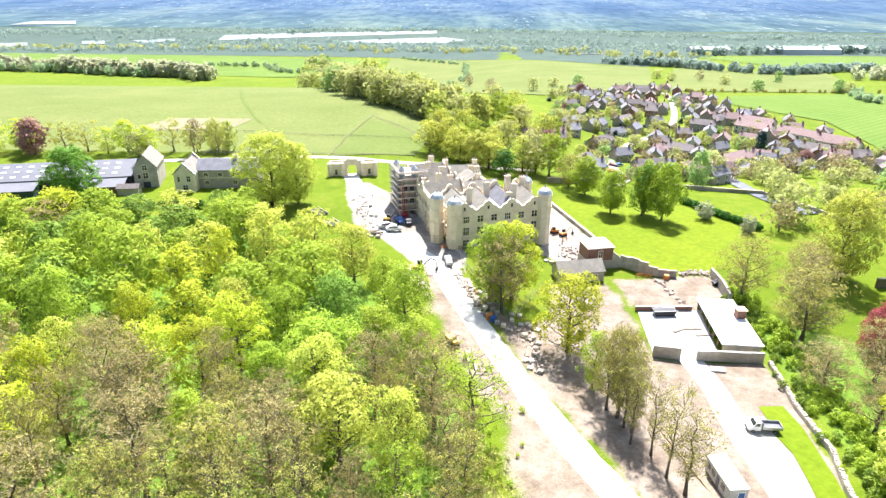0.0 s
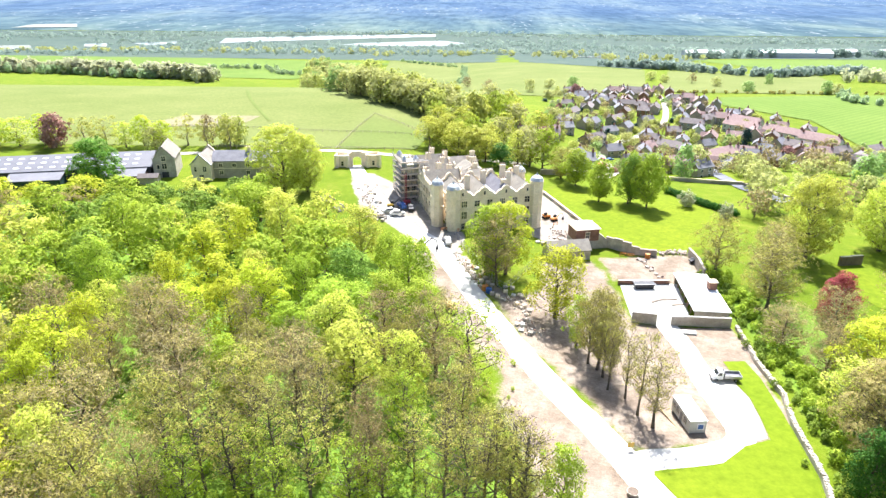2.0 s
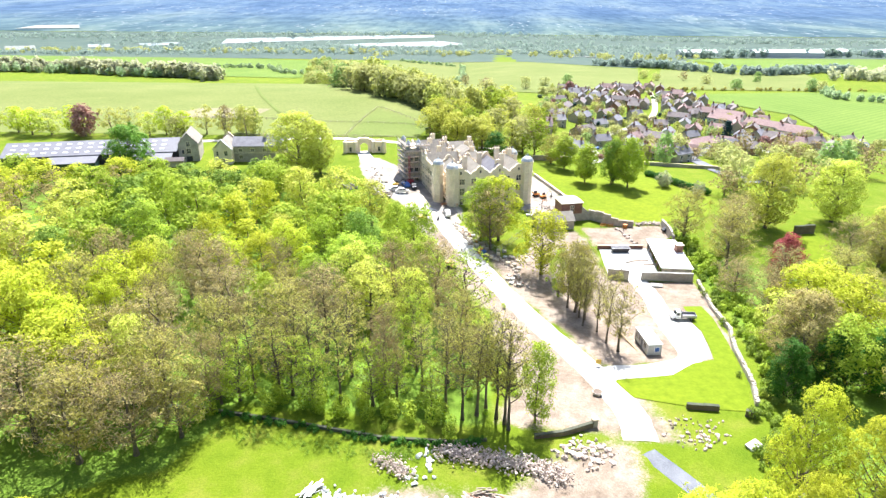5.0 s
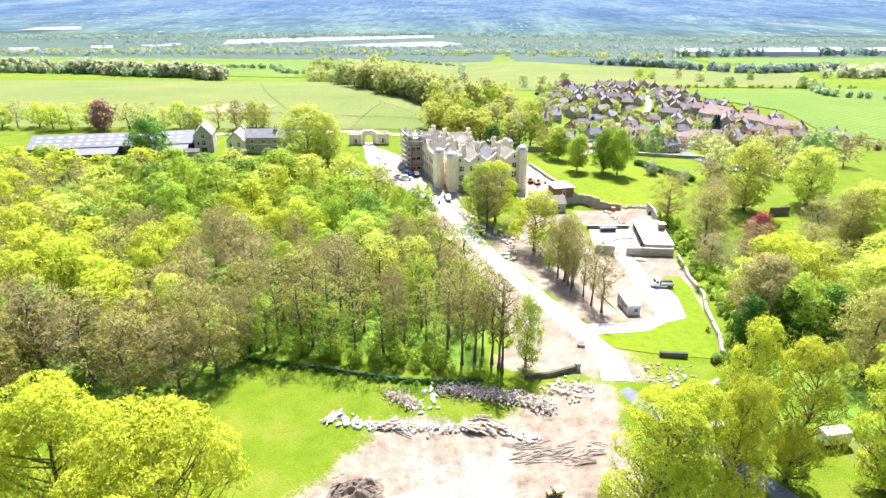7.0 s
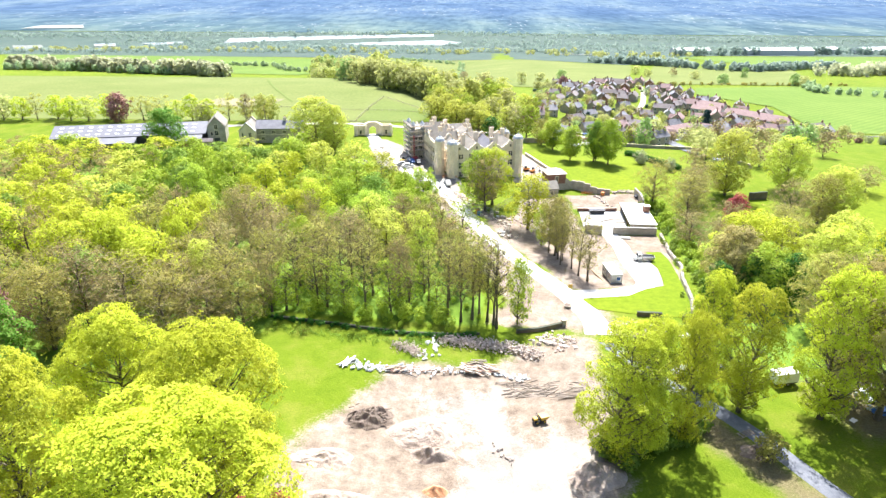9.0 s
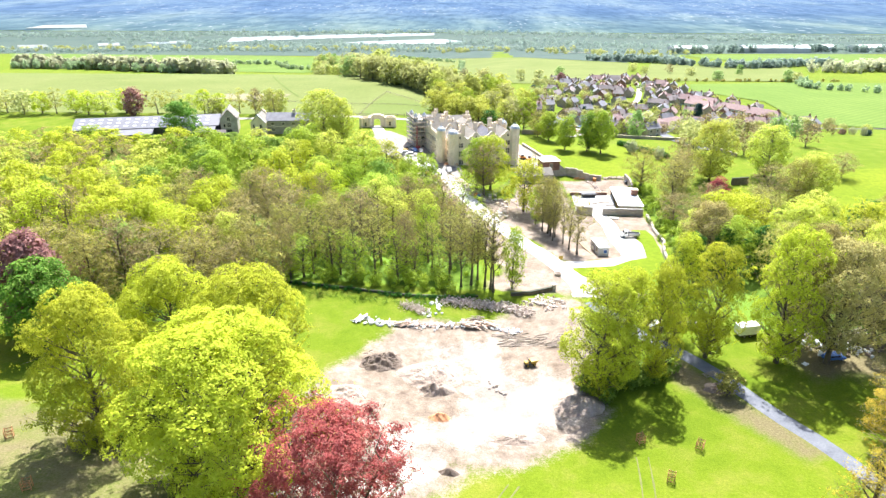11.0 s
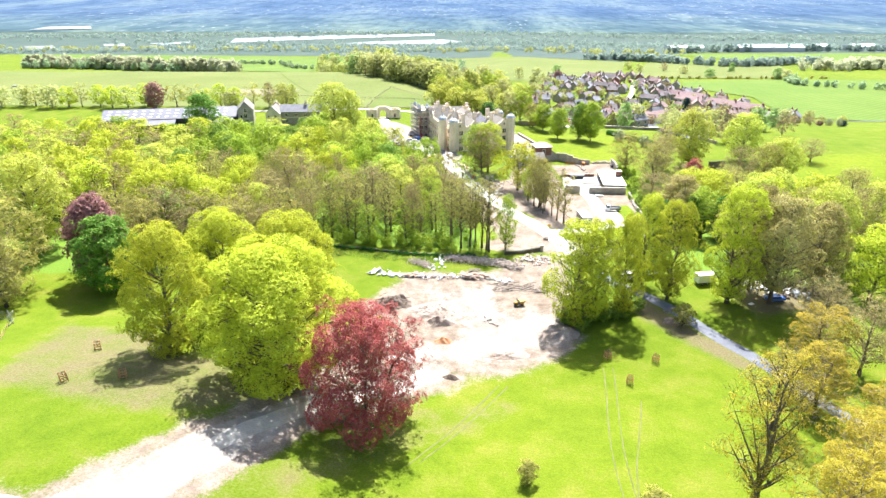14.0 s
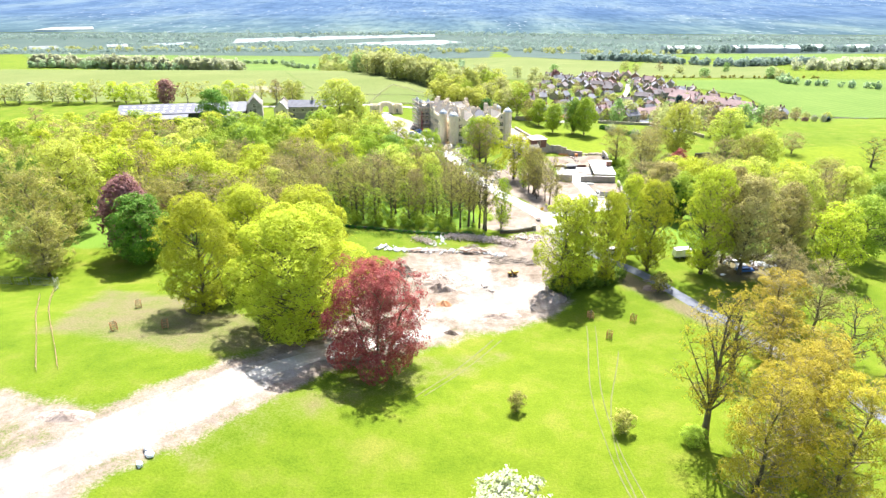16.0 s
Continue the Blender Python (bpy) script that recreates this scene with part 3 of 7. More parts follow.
drape("lawn", [(34, 214), (43, 182), (47, 166), (60, 160), (72, 161), (88, 166), (97, 186), (84, 222), (66, 236), (46, 238)], LAWN, "mown bright green lawn", 0.1, 5)
drape("lawn", [(104, 150), (108, 128), (130, 108), (175, 120), (205, 180), (150, 172)], LAWN, "bright green park lawn", 0.1, 8)
drape("lawn", [(31.9, 61.7), (43.6, 64.4), (49.8, 69.6), (54.9, 71.6), (56.3, 78.5), (57.4, 85.3), (57, 90), (58, 97), (58.1, 100), (62.9, 100.4), (63, 93), (61, 79), (58.8, 69), (57, 60), (54, 52), (45, 53), (34, 56)], LAWN, "small grass plot inside the wall", 0.1, 3)
# water
POOLS = (
    [(-618, 1683), (-650, 1829), (-417, 1930), (-68, 2030), (-65, 1930), (-257, 1853), (-474, 1761)],
    [(-305, 1670), (-254, 1720), (-42, 1806), (28, 1733), (-38, 1652), (-229, 1648)],
    [(-1111, 1562), (-1054, 1592), (-966, 1460), (-1023, 1433)],
    [(-944, 1636), (-896, 1655), (-846, 1559), (-897, 1551)],
    [(-834, 1662), (-740, 1718), (-720, 1658), (-773, 1609)],
    [(200, 1250), (270, 1225), (275, 1260), (210, 1290)],
)
for pool in POOLS:
    drape("water", pool, WATER, "long pale flooded pool among scrub", 1.2, 60, "lake")
drape("water", [(-1446, 2117), (-1473, 2274), (-1345, 2320), (-1258, 2166)], WATER, "small far pale pool", 3, 60, "lake")
# ways
strip("road_main", [(-41, 232), (-36.5, 218), (-30.5, 201), (-18, 174), (-6, 158), (1, 139), (8, 120), (13.5, 104.5), (19.5, 88), (25, 74), (29, 63), (32, 52), (32, 43)], 6.2, GRAVEL, "pale dusty gravel site road", 0.07)
strip("road_track", [(-4, -16), (-13, -24), (-23, -32.2), (-32.5, -44), (-41.5, -57), (-51, -68), (-61, -75.5), (-90, -92)], 4.2, TRACK, "pale stony track across the park", 0.06, 3, 1.3)
strip("road_side", [(28, 64.5), (34, 65.5), (42, 67), (48, 69.5), (51, 74), (51, 82), (51, 90), (52, 106), (51, 117), (50.5, 124)], 5.2, GRAVEL, "pale dusty gravel access road", 0.075)
strip("road_drive", [(32, 40), (37, 32), (40.5, 25), (45, 20), (51, 11), (57, -2), (62, -11), (67.5, -27), (71.5, -42), (76, -62), (84, -90)], 3.4, ASPHALT, "narrow dark asphalt park drive", 0.09, ragged=0.15)
strip("road_village", [(60, 244), (71, 259), (78, 318), (100, 370), (150, 448), (180, 540), (198, 624), (215, 760), (240, 900)], 4.6, TRACK, "pale village street", 0.5, 8, 0.1)
strip("road_village", [(124, 210), (116, 240), (124, 282), (161, 303), (215, 330), (300, 330)], 6, ASPHALT, "village lane", 0.45, 6, 0.1)
strip("path", [(33, 262), (-20, 250), (-60, 254), (-120, 246)], 4, TRACK, "pale estate track", 0.2, 5, 0.2)
strip("path", [(-100, 318), (-130, 384), (-150, 440)], 2.2, PADDOCK, "worn path across the pasture", 0.35, 8, 0.3)
strip("path", [(29.5, -13), (29, -17.3), (25.1, -39.6), (24.2, -55.1), (25.2, -67), (28, -82)], 0.3, WORN_GRASS, "faint pale wheel track in grass", 0.05, 2, 0.12)
strip("path", [(31.4, -13), (30.6, -19), (27, -39.6), (26, -55), (27.2, -67), (30, -82)], 0.3, WORN_GRASS, "faint pale wheel track in grass", 0.05, 2, 0.12)
strip("path", [(34, -24), (32.1, -30.5), (27.8, -44), (25.4, -57), (26, -68)], 0.3, WORN_GRASS, "faint pale wheel track in grass", 0.05, 2, 0.12)
strip("path", [(10.2, -20), (2, -33.4), (-5, -44)], 0.35, WORN_GRASS, "faint pale wheel track in grass", 0.05, 2, 0.15)
strip("path", [(8.6, -19.6), (0.4, -33.6), (-6.6, -44.6)], 0.4, WORN_GRASS, "faint pale wheel track in grass", 0.05, 2, 0.15)
drape("yard", [(43.6, 118.6), (49.4, 117.6), (52.2, 117.4), (58.2, 120), (60.6, 139), (45, 138)], CONCRETE, "pale concrete yard slab", 0.12, 4, "yard")
drape("yard", [(52, 71), (54.7, 72), (56.1, 78.5), (57.2, 85.3), (56.8, 90), (57.6, 96.5), (54, 96.5), (53, 86)], TRACK, "pale hardstanding bays beside the road", 0.08, 4, "parking bay")

# ---- trees ----


def tube(pts, radii, n, verts, faces):
    base = len(verts)
    for i, (p, r) in enumerate(zip(pts, radii)):
        d = (pts[min(i + 1, len(pts) - 1)] - pts[max(i - 1, 0)]).normalized()
        a = d.orthogonal().normalized()
        b = d.cross(a)
        for k in range(n):
            w = 2 * math.pi * k / n
            verts.append(tuple(p + (a * math.cos(w) + b * math.sin(w)) * r))
        if i:
            for k in range(n):
                q = base + (i - 1) * n
                faces.append((q + k, q + (k + 1) % n, q + n + (k + 1) % n, q + n + k))


SHAPES = {
    "round": lambda t: max(0.0, 1 - ((t - 0.45) / 0.56) ** 2) ** 0.5,
    "dome": lambda t: max(0.0, 1 - ((t - 0.28) / 0.73) ** 2) ** 0.5 if t > 0.28 else 0.75 + 0.25 * t / 0.28,
    "egg": lambda t: (0.42 + 0.58 * min(1, t / 0.36)) * max(0.0, 1 - max(0, (t - 0.36) / 0.65) ** 2) ** 0.5,
    "column": lambda t: max(0.0, 1 - abs((t - 0.42) / 0.6) ** 3) ** 0.5,
    "vase": lambda t: (0.35 + 0.65 * min(1, t / 0.6)) * max(0.0, 1 - max(0, (t - 0.55) / 0.46) ** 2) ** 0.5,
    "cone": lambda t: max(0.02, 1 - t) ** 0.8,
}


def tree_parts(seed, tall, base, wide, shape, leaves, size, limbs, twigs=0, clump=0.1, stems=1, forks=4):
    """Trunk and limbs as tapered tubes, and a crown of leaf sprays gathered in clumps with gaps between."""
    rnd, gen = random.Random(seed), np.random.default_rng(seed)
    env = SHAPES[shape]
    verts, faces, tips = [], [], []
    bv, bf = [], []
    lean = Vector((rnd.uniform(-0.05, 0.05), rnd.uniform(-0.05, 0.05), 1))
    for s in range(stems):
        foot = Vector((0, 0, -0.4)) if stems == 1 else Vector((math.cos(s * 2.4) * wide * 0.1, math.sin(s * 2.4) * wide * 0.1, -0.4))
        out = Vector((0, 0, 0)) if stems == 1 else Vector((math.cos(s * 2.4), math.sin(s * 2.4), 0)) * wide * 0.3
        n = 7
        spine = [foot + lean * (tall * 0.9 * i / n) + out * (i / n) + Vector((rnd.gauss(0, 1), rnd.gauss(0, 1), 0)) * wide * 0.006 * i for i in range(n + 1)]
        r0 = tall * (0.026 if limbs == 20 else 0.019) / stems**0.4 * min(1.0, 0.45 + wide / tall)
        tube(spine, [r0 * (1.5 if i == 0 else 1) * (1 - 0.93 * i / n) + 0.015 for i in range(n + 1)], 6, verts, faces)
        for i in range(limbs // stems):
            u = (i + 0.5) / (limbs // stems)
            hz = tall * (base + (0.97 - base) * u)
            t = (hz / tall - base) / (1 - base)
            rad = wide / 2 * env(t) * rnd.uniform(0.62, 1.12)
            az = i * 2.39996 + s * 1.3 + rnd.uniform(-0.4, 0.4)
            h0 = max(base * tall * 0.7, hz - rad * (rnd.uniform(1.2, 2.2) if limbs == 20 else rnd.uniform(0.5, 1.0))) if shape != "cone" else hz
            f = min(max(h0 / (tall * 0.9), 0), 0.98) * n
            start = spine[int(f)].lerp(spine[min(int(f) + 1, n)], f % 1)
            end = Vector((math.cos(az) * rad, math.sin(az) * rad, hz)) + out * 0.5
            mid = start.lerp(end, 0.5) + Vector((0, 0, -0.06 * rad))
            lr = r0 * 0.42 * (1 - 0.6 * u) + 0.02
            tube([start, mid, end], [lr, lr * 0.6, 0.015], 4, bv, bf)
            tips.append(end)
            for k in range(forks):
                w = rnd.uniform(0.3, 0.95)
                a = (start.lerp(mid, w * 2) if w < 0.5 else mid.lerp(end, w * 2 - 1))
                b = a + Vector((rnd.gauss(0, 1), rnd.gauss(0, 1), rnd.uniform(0.1, 1.1))).normalized() * max(0.5, rad * rnd.uniform(0.25, 0.5))
                tube([a, b], [lr * 0.4, 0.012], 3, bv, bf)
                tips.append(b)
    centres = np.array([tuple(p) for p in tips])
    weight = gen.uniform(0.25, 1.0, len(centres))
    group = 9 if leaves > 9000 else 5
    sprays = max(1, leaves // group)
    leaves = sprays * group
    pick = gen.choice(len(centres), sprays, p=weight / weight.sum())
    spread = clump * (wide + tall) / 2
    off = gen.normal(0, 1, (sprays, 3))
    off *= (np.abs(gen.normal(0, 0.55, (sprays, 1))) + 0.25) * spread / np.linalg.norm(off, axis=1, keepdims=True)
    off[:, 2] *= 0.6
    pos = centres[pick] + off
    dense = leaves * size * size / (wide * wide)
    shell = int(sprays * (0.1 if limbs == 20 else 0.62 if dense > 2.2 else 0.4 if dense > 1.2 else 0.12))
    # rounded lobes that stand out of the crown
    lobes = 26 if leaves > 9000 else 12
    t = (np.arange(lobes) + 0.6) / (lobes + 0.1)
    t = np.clip(t**0.8 + gen.normal(0, 0.03, lobes), 0.06, 0.93)
    az = np.arange(lobes) * 2.39996 + gen.normal(0, 0.3, lobes)
    big = wide * (0.15 if lobes > 20 else 0.2) * gen.uniform(0.75, 1.25, lobes)
    r = np.maximum(wide / 2 * np.array([env(v) for v in t]) * gen.uniform(0.85, 1.12, lobes) - big * 0.75, 0)
    mid = np.stack([np.cos(az) * r, np.sin(az) * r, tall * (base + (1 - base) * t) - big * 0.35], 1)
    own = gen.choice(lobes, shell, p=big**2 / (big**2).sum())
    way = gen.normal(0, 1, (shell, 3)) + mid[own] * (1, 1, 0) / (wide * 0.5) * 0.7 + (0, 0, 0.45)
    way /= np.linalg.norm(way, axis=1, keepdims=True)
    off[:shell] = way
    pos[:shell] = mid[own] + way * (1, 1, 0.9) * (big[own] * (1 - 0.14 * np.abs(gen.normal(0, 0.7, shell))))[:, None]
    pos[:, 2] = np.maximum(pos[:, 2], tall * base * 0.55)
    out = pos - (0, 0, tall * (base + (1 - base) * 0.3))
    out /= np.linalg.norm(out * (1, 1, 0.8), axis=1, keepdims=True) + 1e-6
    face = out * 0.45 + off / (np.linalg.norm(off, axis=1, keepdims=True) + 1e-6) * 0.8 + gen.normal(0, 0.25, (sprays, 3)) + (0, 0, 0.35)
    face /= np.linalg.norm(face, axis=1, keepdims=True)
    pos, face = np.repeat(pos, group, 0), np.repeat(face, group, 0)
    step = gen.normal(0, 1.0, (leaves, 3)) * size * 1.5
    step -= face * np.sum(step * face, axis=1, keepdims=True) * 0.75
    pos = pos + step
    face = face + gen.normal(0, 0.32, (leaves, 3))
    a = np.cross(face, gen.normal(0, 1, (leaves, 3)))
    a /= np.linalg.norm(a, axis=1, keepdims=True)
    b = np.cross(face, a)
    b /= np.linalg.norm(b, axis=1, keepdims=True)
    s = size * gen.uniform(0.6, 1.35, (leaves, 1))
    quad = np.stack([pos - a * s, pos + a * s * 0.55 - b * s * 0.62, pos + a * s * 0.7 + b * s * 0.62], 1).reshape(-1, 3)
    lf = np.arange(leaves * 3).reshape(-1, 3)
    if twigs:
        tp = gen.integers(0, len(centres), twigs)
        o = centres[tp] + gen.normal(0, 0.45, (twigs, 3)) * spread
        d = gen.normal(0, 1, (twigs, 3)) * (1, 1, 0.7) + (0, 0, 0.9)
        d /= np.linalg.norm(d, axis=1, keepdims=True)
        side = np.cross(d, gen.normal(0, 1, (twigs, 3)))
        side /= np.linalg.norm(side, axis=1, keepdims=True)
        ln = spread * gen.uniform(0.5, 1.2, (twigs, 1))
        tri = np.stack([o - side * 0.028, o + side * 0.028, o + d * ln], 1).reshape(-1, 3)
        k = len(bv)
        bv += tri.tolist()
        bf += (np.arange(twigs * 3).reshape(-1, 3) + k).tolist()
    return verts, faces, bv, bf, quad.tolist(), lf.tolist()


KINDS = {}
#        tall base wide shape leaves size limbs twigs clump stems
SPECS = {
    "slim": (14, 0.25, 6.5, "vase", 1500, 0.13, 18, 1200, 0.09, 1, "olive", "slim roadside tree in thin olive leaf"),
    "gaunt": (28, 0.3, 10, "column", 10000, 0.12, 20, 1500, 0.08, 1, "gold", "tall gaunt tree with dark limbs and gold buds"),
    "lime_great": (30, 0.05, 24, "egg", 72000, 0.185, 70, 0, 0.06, 1, "lime", "broad tree in bright yellow-green spring leaf"),
    "lime_tall": (27, 0.08, 17, "egg", 42000, 0.16, 64, 900, 0.06, 1, "lime", "tall lime tree in thin yellow-green leaf"),
    "copper": (23, 0.1, 20, "dome", 76000, 0.15, 75, 1500, 0.06, 3, "copper", "copper beech in deep red leaf"),
    "copper_small": (12, 0.1, 9, "dome", 9000, 0.2, 26, 300, 0.085, 1, "copper", "small copper beech in deep red leaf beyond the wall"),
    "horse_chestnut": (19, 0.08, 15, "egg", 20000, 0.25, 30, 0, 0.08, 1, "chestnut", "dense dark green chestnut tree in leaf"),
    "beech_brown": (26, 0.2, 18, "dome", 26000, 0.2, 60, 3000, 0.075, 1, "tan", "great beech in brown-gold bud with a dark trunk"),
    "fresh": (17, 0.16, 11, "round", 6600, 0.245, 26, 0, 0.07, 1, "fresh", "young tree in fresh green leaf"),
    "fresh_tall": (18, 0.2, 9, "column", 2300, 0.21, 28, 500, 0.085, 1, "fresh", "slender tree in fresh green leaf"),
    "green": (17, 0.14, 12, "dome", 6600, 0.27, 26, 0, 0.08, 1, "green", "full green woodland tree in leaf"),
    "wood_lime": (17, 0.16, 11, "round", 6600, 0.235, 26, 150, 0.08, 1, "lime", "woodland tree in yellow-green leaf"),
    "wood_olive": (17, 0.26, 11, "round", 5200, 0.165, 30, 1200, 0.09, 1, "olive", "woodland tree in thin olive leaf"),
    "wood_brown": (17, 0.28, 11, "round", 4600, 0.15, 34, 1600, 0.09, 1, "russet", "nearly bare brown woodland tree in bud"),
    "wood_pale": (16, 0.18, 10, "round", 5600, 0.215, 28, 300, 0.085, 1, "pale", "woodland tree in pale cream-green leaf"),
    "pole": (20, 0.36, 6, "column", 1700, 0.15, 24, 500, 0.085, 1, "olive", "tall thin bare-stemmed tree in bud"),
    "bare": (17, 0.22, 9, "round", 700, 0.18, 26, 1800, 0.07, 1, "gold", "bare spreading tree with a few buds"),
    "gold": (26, 0.05, 12, "column", 30000, 0.125, 60, 2000, 0.07, 1, "gold", "tall tree in golden young leaf"),
    "olive_great": (25, 0.12, 18, "egg", 15000, 0.21, 46, 2000, 0.075, 1, "olive", "broad park tree in olive-gold leaf"),
    "pale_great": (24, 0.1, 18, "egg", 17000, 0.26, 50, 300, 0.07, 1, "pale", "tall park tree in pale yellow-green leaf"),
    "conifer": (14, 0.05, 6, "cone", 2340, 0.407, 40, 0, 0.06, 1, "conifer", "dark blue-green pointed conifer"),
    "dark": (15, 0.08, 10, "dome", 7000, 0.27, 24, 0, 0.085, 1, "dark", "dark green dense evergreen tree"),
    "plum": (12, 0.12, 9, "dome", 6300, 0.299, 24, 300, 0.085, 1, "plum", "purple-leaved tree with rounded crown"),
    "blossom": (7, 0.12, 7, "round", 3900, 0.219, 20, 300, 0.09, 1, "blossom", "small tree in white blossom"),
    "park": (14, 0.18, 11, "egg", 9000, 0.25, 22, 0, 0.085, 1, "fresh", "rounded lawn tree in full green leaf"),
    "small": (6, 0.2, 4.5, "round", 1170, 0.235, 14, 300, 0.1, 1, "olive", "small young tree on the grass"),
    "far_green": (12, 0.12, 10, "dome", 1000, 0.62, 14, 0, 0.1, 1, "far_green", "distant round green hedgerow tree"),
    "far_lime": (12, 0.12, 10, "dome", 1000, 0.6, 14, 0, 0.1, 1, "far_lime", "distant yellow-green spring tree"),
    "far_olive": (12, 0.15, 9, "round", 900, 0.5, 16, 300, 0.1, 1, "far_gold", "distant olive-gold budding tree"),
    "far_brown": (11, 0.2, 8, "round", 600, 0.42, 16, 500, 0.1, 1, "brown", "distant bare brown budding tree"),
}
TWO_SORTS = ("fresh", "fresh_tall", "green", "wood_lime", "wood_olive", "wood_brown", "wood_pale", "pole", "lime_tall", "far_green", "far_olive")
luck = random.Random(5)


def tree(kind, x, y, tall=None, wide=None, name="tree", label="", group="", far=False):
    """A tree of a kind on the ground at x, y, with its own height, width and turn."""
    spec = SPECS[kind]
    key = (kind, luck.randrange(2) if kind in TWO_SORTS else 0)
    tall = 1.05 * (tall or spec[0] * luck.uniform(0.85, 1.1))
    wide = wide or spec[2] * tall / spec[0] * luck.uniform(0.88, 1.12)
    z = height(x, y) - 0.05
    m = pose(x, y, z, 0, 0, luck.uniform(0, 360))
    k = Matrix.Diagonal((wide / spec[2], wide / spec[2], tall / spec[0], 1))
    if far:
        FAR_TREES.setdefault(group, []).append((key, m @ k))
        return None
    if key not in KINDS:
        tv, tf, bv, bf, lv, lf = tree_parts(sum(map(ord, kind)) + 31 * key[1], *spec[:10], 2 if spec[4] < 5000 else 4)
        root = new(name)
        raw("trunk", tv, tf, BARK, root)
        raw("branch_work", bv, bf, TWIG if spec[7] > 1000 and kind not in ("gaunt", "bare", "beech_brown") else BARK, root)["kind"] = "stuff"
        raw("crown", lv, lf, LEAF[spec[10]], root)["kind"] = "stuff"
        KINDS[key] = root
        root.matrix_basis = m @ k
        made = root
    else:
        first = KINDS[key]
        made = copy_thing(first, m @ k @ Matrix.Diagonal([1 / s for s in first.scale] + [1]))
        made.name = name
    return tagged(made, label or spec[11], "tree", group)


FAR_TREES = {}


def plant_far_trees():
    """Trees too far to pick apart, joined by region."""
    for group, rows in FAR_TREES.items():
        mats, vs, fs, slot, base = [], [], [], [], 0
        made = {}
        for key, m in rows:
            spec = SPECS[key[0]]
            if key not in made:
                cut = 0.33 if spec[4] > 1500 else 0.5
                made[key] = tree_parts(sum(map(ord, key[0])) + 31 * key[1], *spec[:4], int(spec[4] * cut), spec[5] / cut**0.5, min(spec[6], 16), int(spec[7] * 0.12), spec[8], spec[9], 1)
            tv, tf, bv, bf, lv, lf = made[key]
            if key[0] in ("far_green", "far_lime", "conifer", "blossom"):
                bv, bf = [(0, 0, 0)], []
            turn = np.array(m)
            for v, f, mat in ((tv, tf, BARK), (bv, bf, TWIG), (lv, lf, LEAF[spec[10]])):
                if mat not in mats:
                    mats.append(mat)
                vs.append(np.array(v) @ turn[:3, :3].T + turn[:3, 3])
                fs += [[i + base for i in q] for q in f]
                slot += [mats.index(mat)] * len(f)
                base += len(v)
        me = bpy.data.meshes.new("distant_trees")
        me.from_pydata(np.concatenate(vs).tolist(), [], fs)
        for mat in mats:
            me.materials.append(mat)
        me.polygons.foreach_set("material_index", slot)
        tagged(new("distant_trees", me), f"distant {group} in mixed spring leaf and bud", "trees", kind="stuff")


# great trees of the park, from the near lawn outwards
tree("lime_great", -30.3, -26, 25.4, 27)
tree("lime_great", -52.8, -17, 24.2, 17)
tree("lime_great", -48.5, 0, 24.5, 19)
tree("lime_great", -32.5, -7, 26, 20)
tree("horse_chestnut", -83, 18, 18, 15.5)
tree("plum", -89, 25, 20.5, 14)
tree("copper", -14.4, -34.8, 20.4, 18.5, label="spreading copper beech in deep red leaf on the lawn")
tree("lime_tall", 26.5, 4, 23.5, 14)
tree("lime_tall", 31.5, 6.5, 23.5, 11)
tree("lime_tall", 38, 7.5, 24, 8.5)
tree("lime_tall", 51, 16.5, 24, 11)
tree("lime_tall", 47, 24, 23, 10)
tree("lime_tall", 64.5, 15, 28, 14)
tree("beech_brown", 74.5, 15, 25.5, 18)
tree("beech_brown", 72.5, 22, 26, 10)
tree("wood_lime", 99, 17, 18, 13)
tree("wood_brown", 107, 41, 20, 13)
tree("gaunt", 40.1, -54, 26.5, 9.5, label="tall gaunt tree with bare dark limbs")
tree("gaunt", 53.5, -32.2, 15.6, 9.5, label="dark-limbed tree in thin gold bud")
tree("gold", 42, -67.5, 21, 10)
tree("gold", 48, -61, 20.5, 10)
tree("gold", 52.5, -68, 20.5, 10)
tree("gold", 55, -55, 17.5, 10)
tree("gold", 61, -45, 15.5, 10)
tree("gold", 72, -11, 12.5, 11)
tree("gold", 63, -27, 13.5, 9)
tree("wood_brown", 77.6, -1, 14, 10)
tree("wood_brown", 78.4, -14.5, 16, 11.5)
tree("bare", 77.6, -28.5, 14, 9)
tree("bare", 82, -34, 15, 9)
tree("fresh", 38, -55.5, 3.0, 4.2, label="low green bush at a tree foot")
tree("blossom", 7.4, -72, 5.6, 11, label="low rounded tree in white blossom")
tree("small", 10.9, -47.4, 3.6, 3.0)
tree("small", 27.5, -52.9, 3.8, 3.6)
tree("small", 50.5, 4, 5, 4.5)
# beside the castle road
tree("fresh", 8.5, 140, 19, 12)
tree("wood_lime", 14, 141, 20.5, 14)
tree("wood_brown", 11.2, 134.5, 18.5, 13)
tree("wood_lime", 24.6, 118.5, 18.5, 13.5)
tree("wood_olive", 30, 95, 18, 9)
tree("wood_olive", 31, 98, 17.5, 8.5)
tree("wood_olive", 28.6, 97.5, 17, 8)
tree("wood_olive", 30.5, 92, 16.5, 8)
tree("fresh", 27.3, 104.5, 12.5, 6)
for px, py, ph, pw in ((30.4, 87.1, 15, 5), (33.1, 84.1, 15, 5.5), (33.9, 78.4, 17.5, 6), (35.6, 74.5, 15.5, 8), (31.5, 90.5, 14, 5)):
    tree("slim", px, py, ph, pw, group="roadside trees")
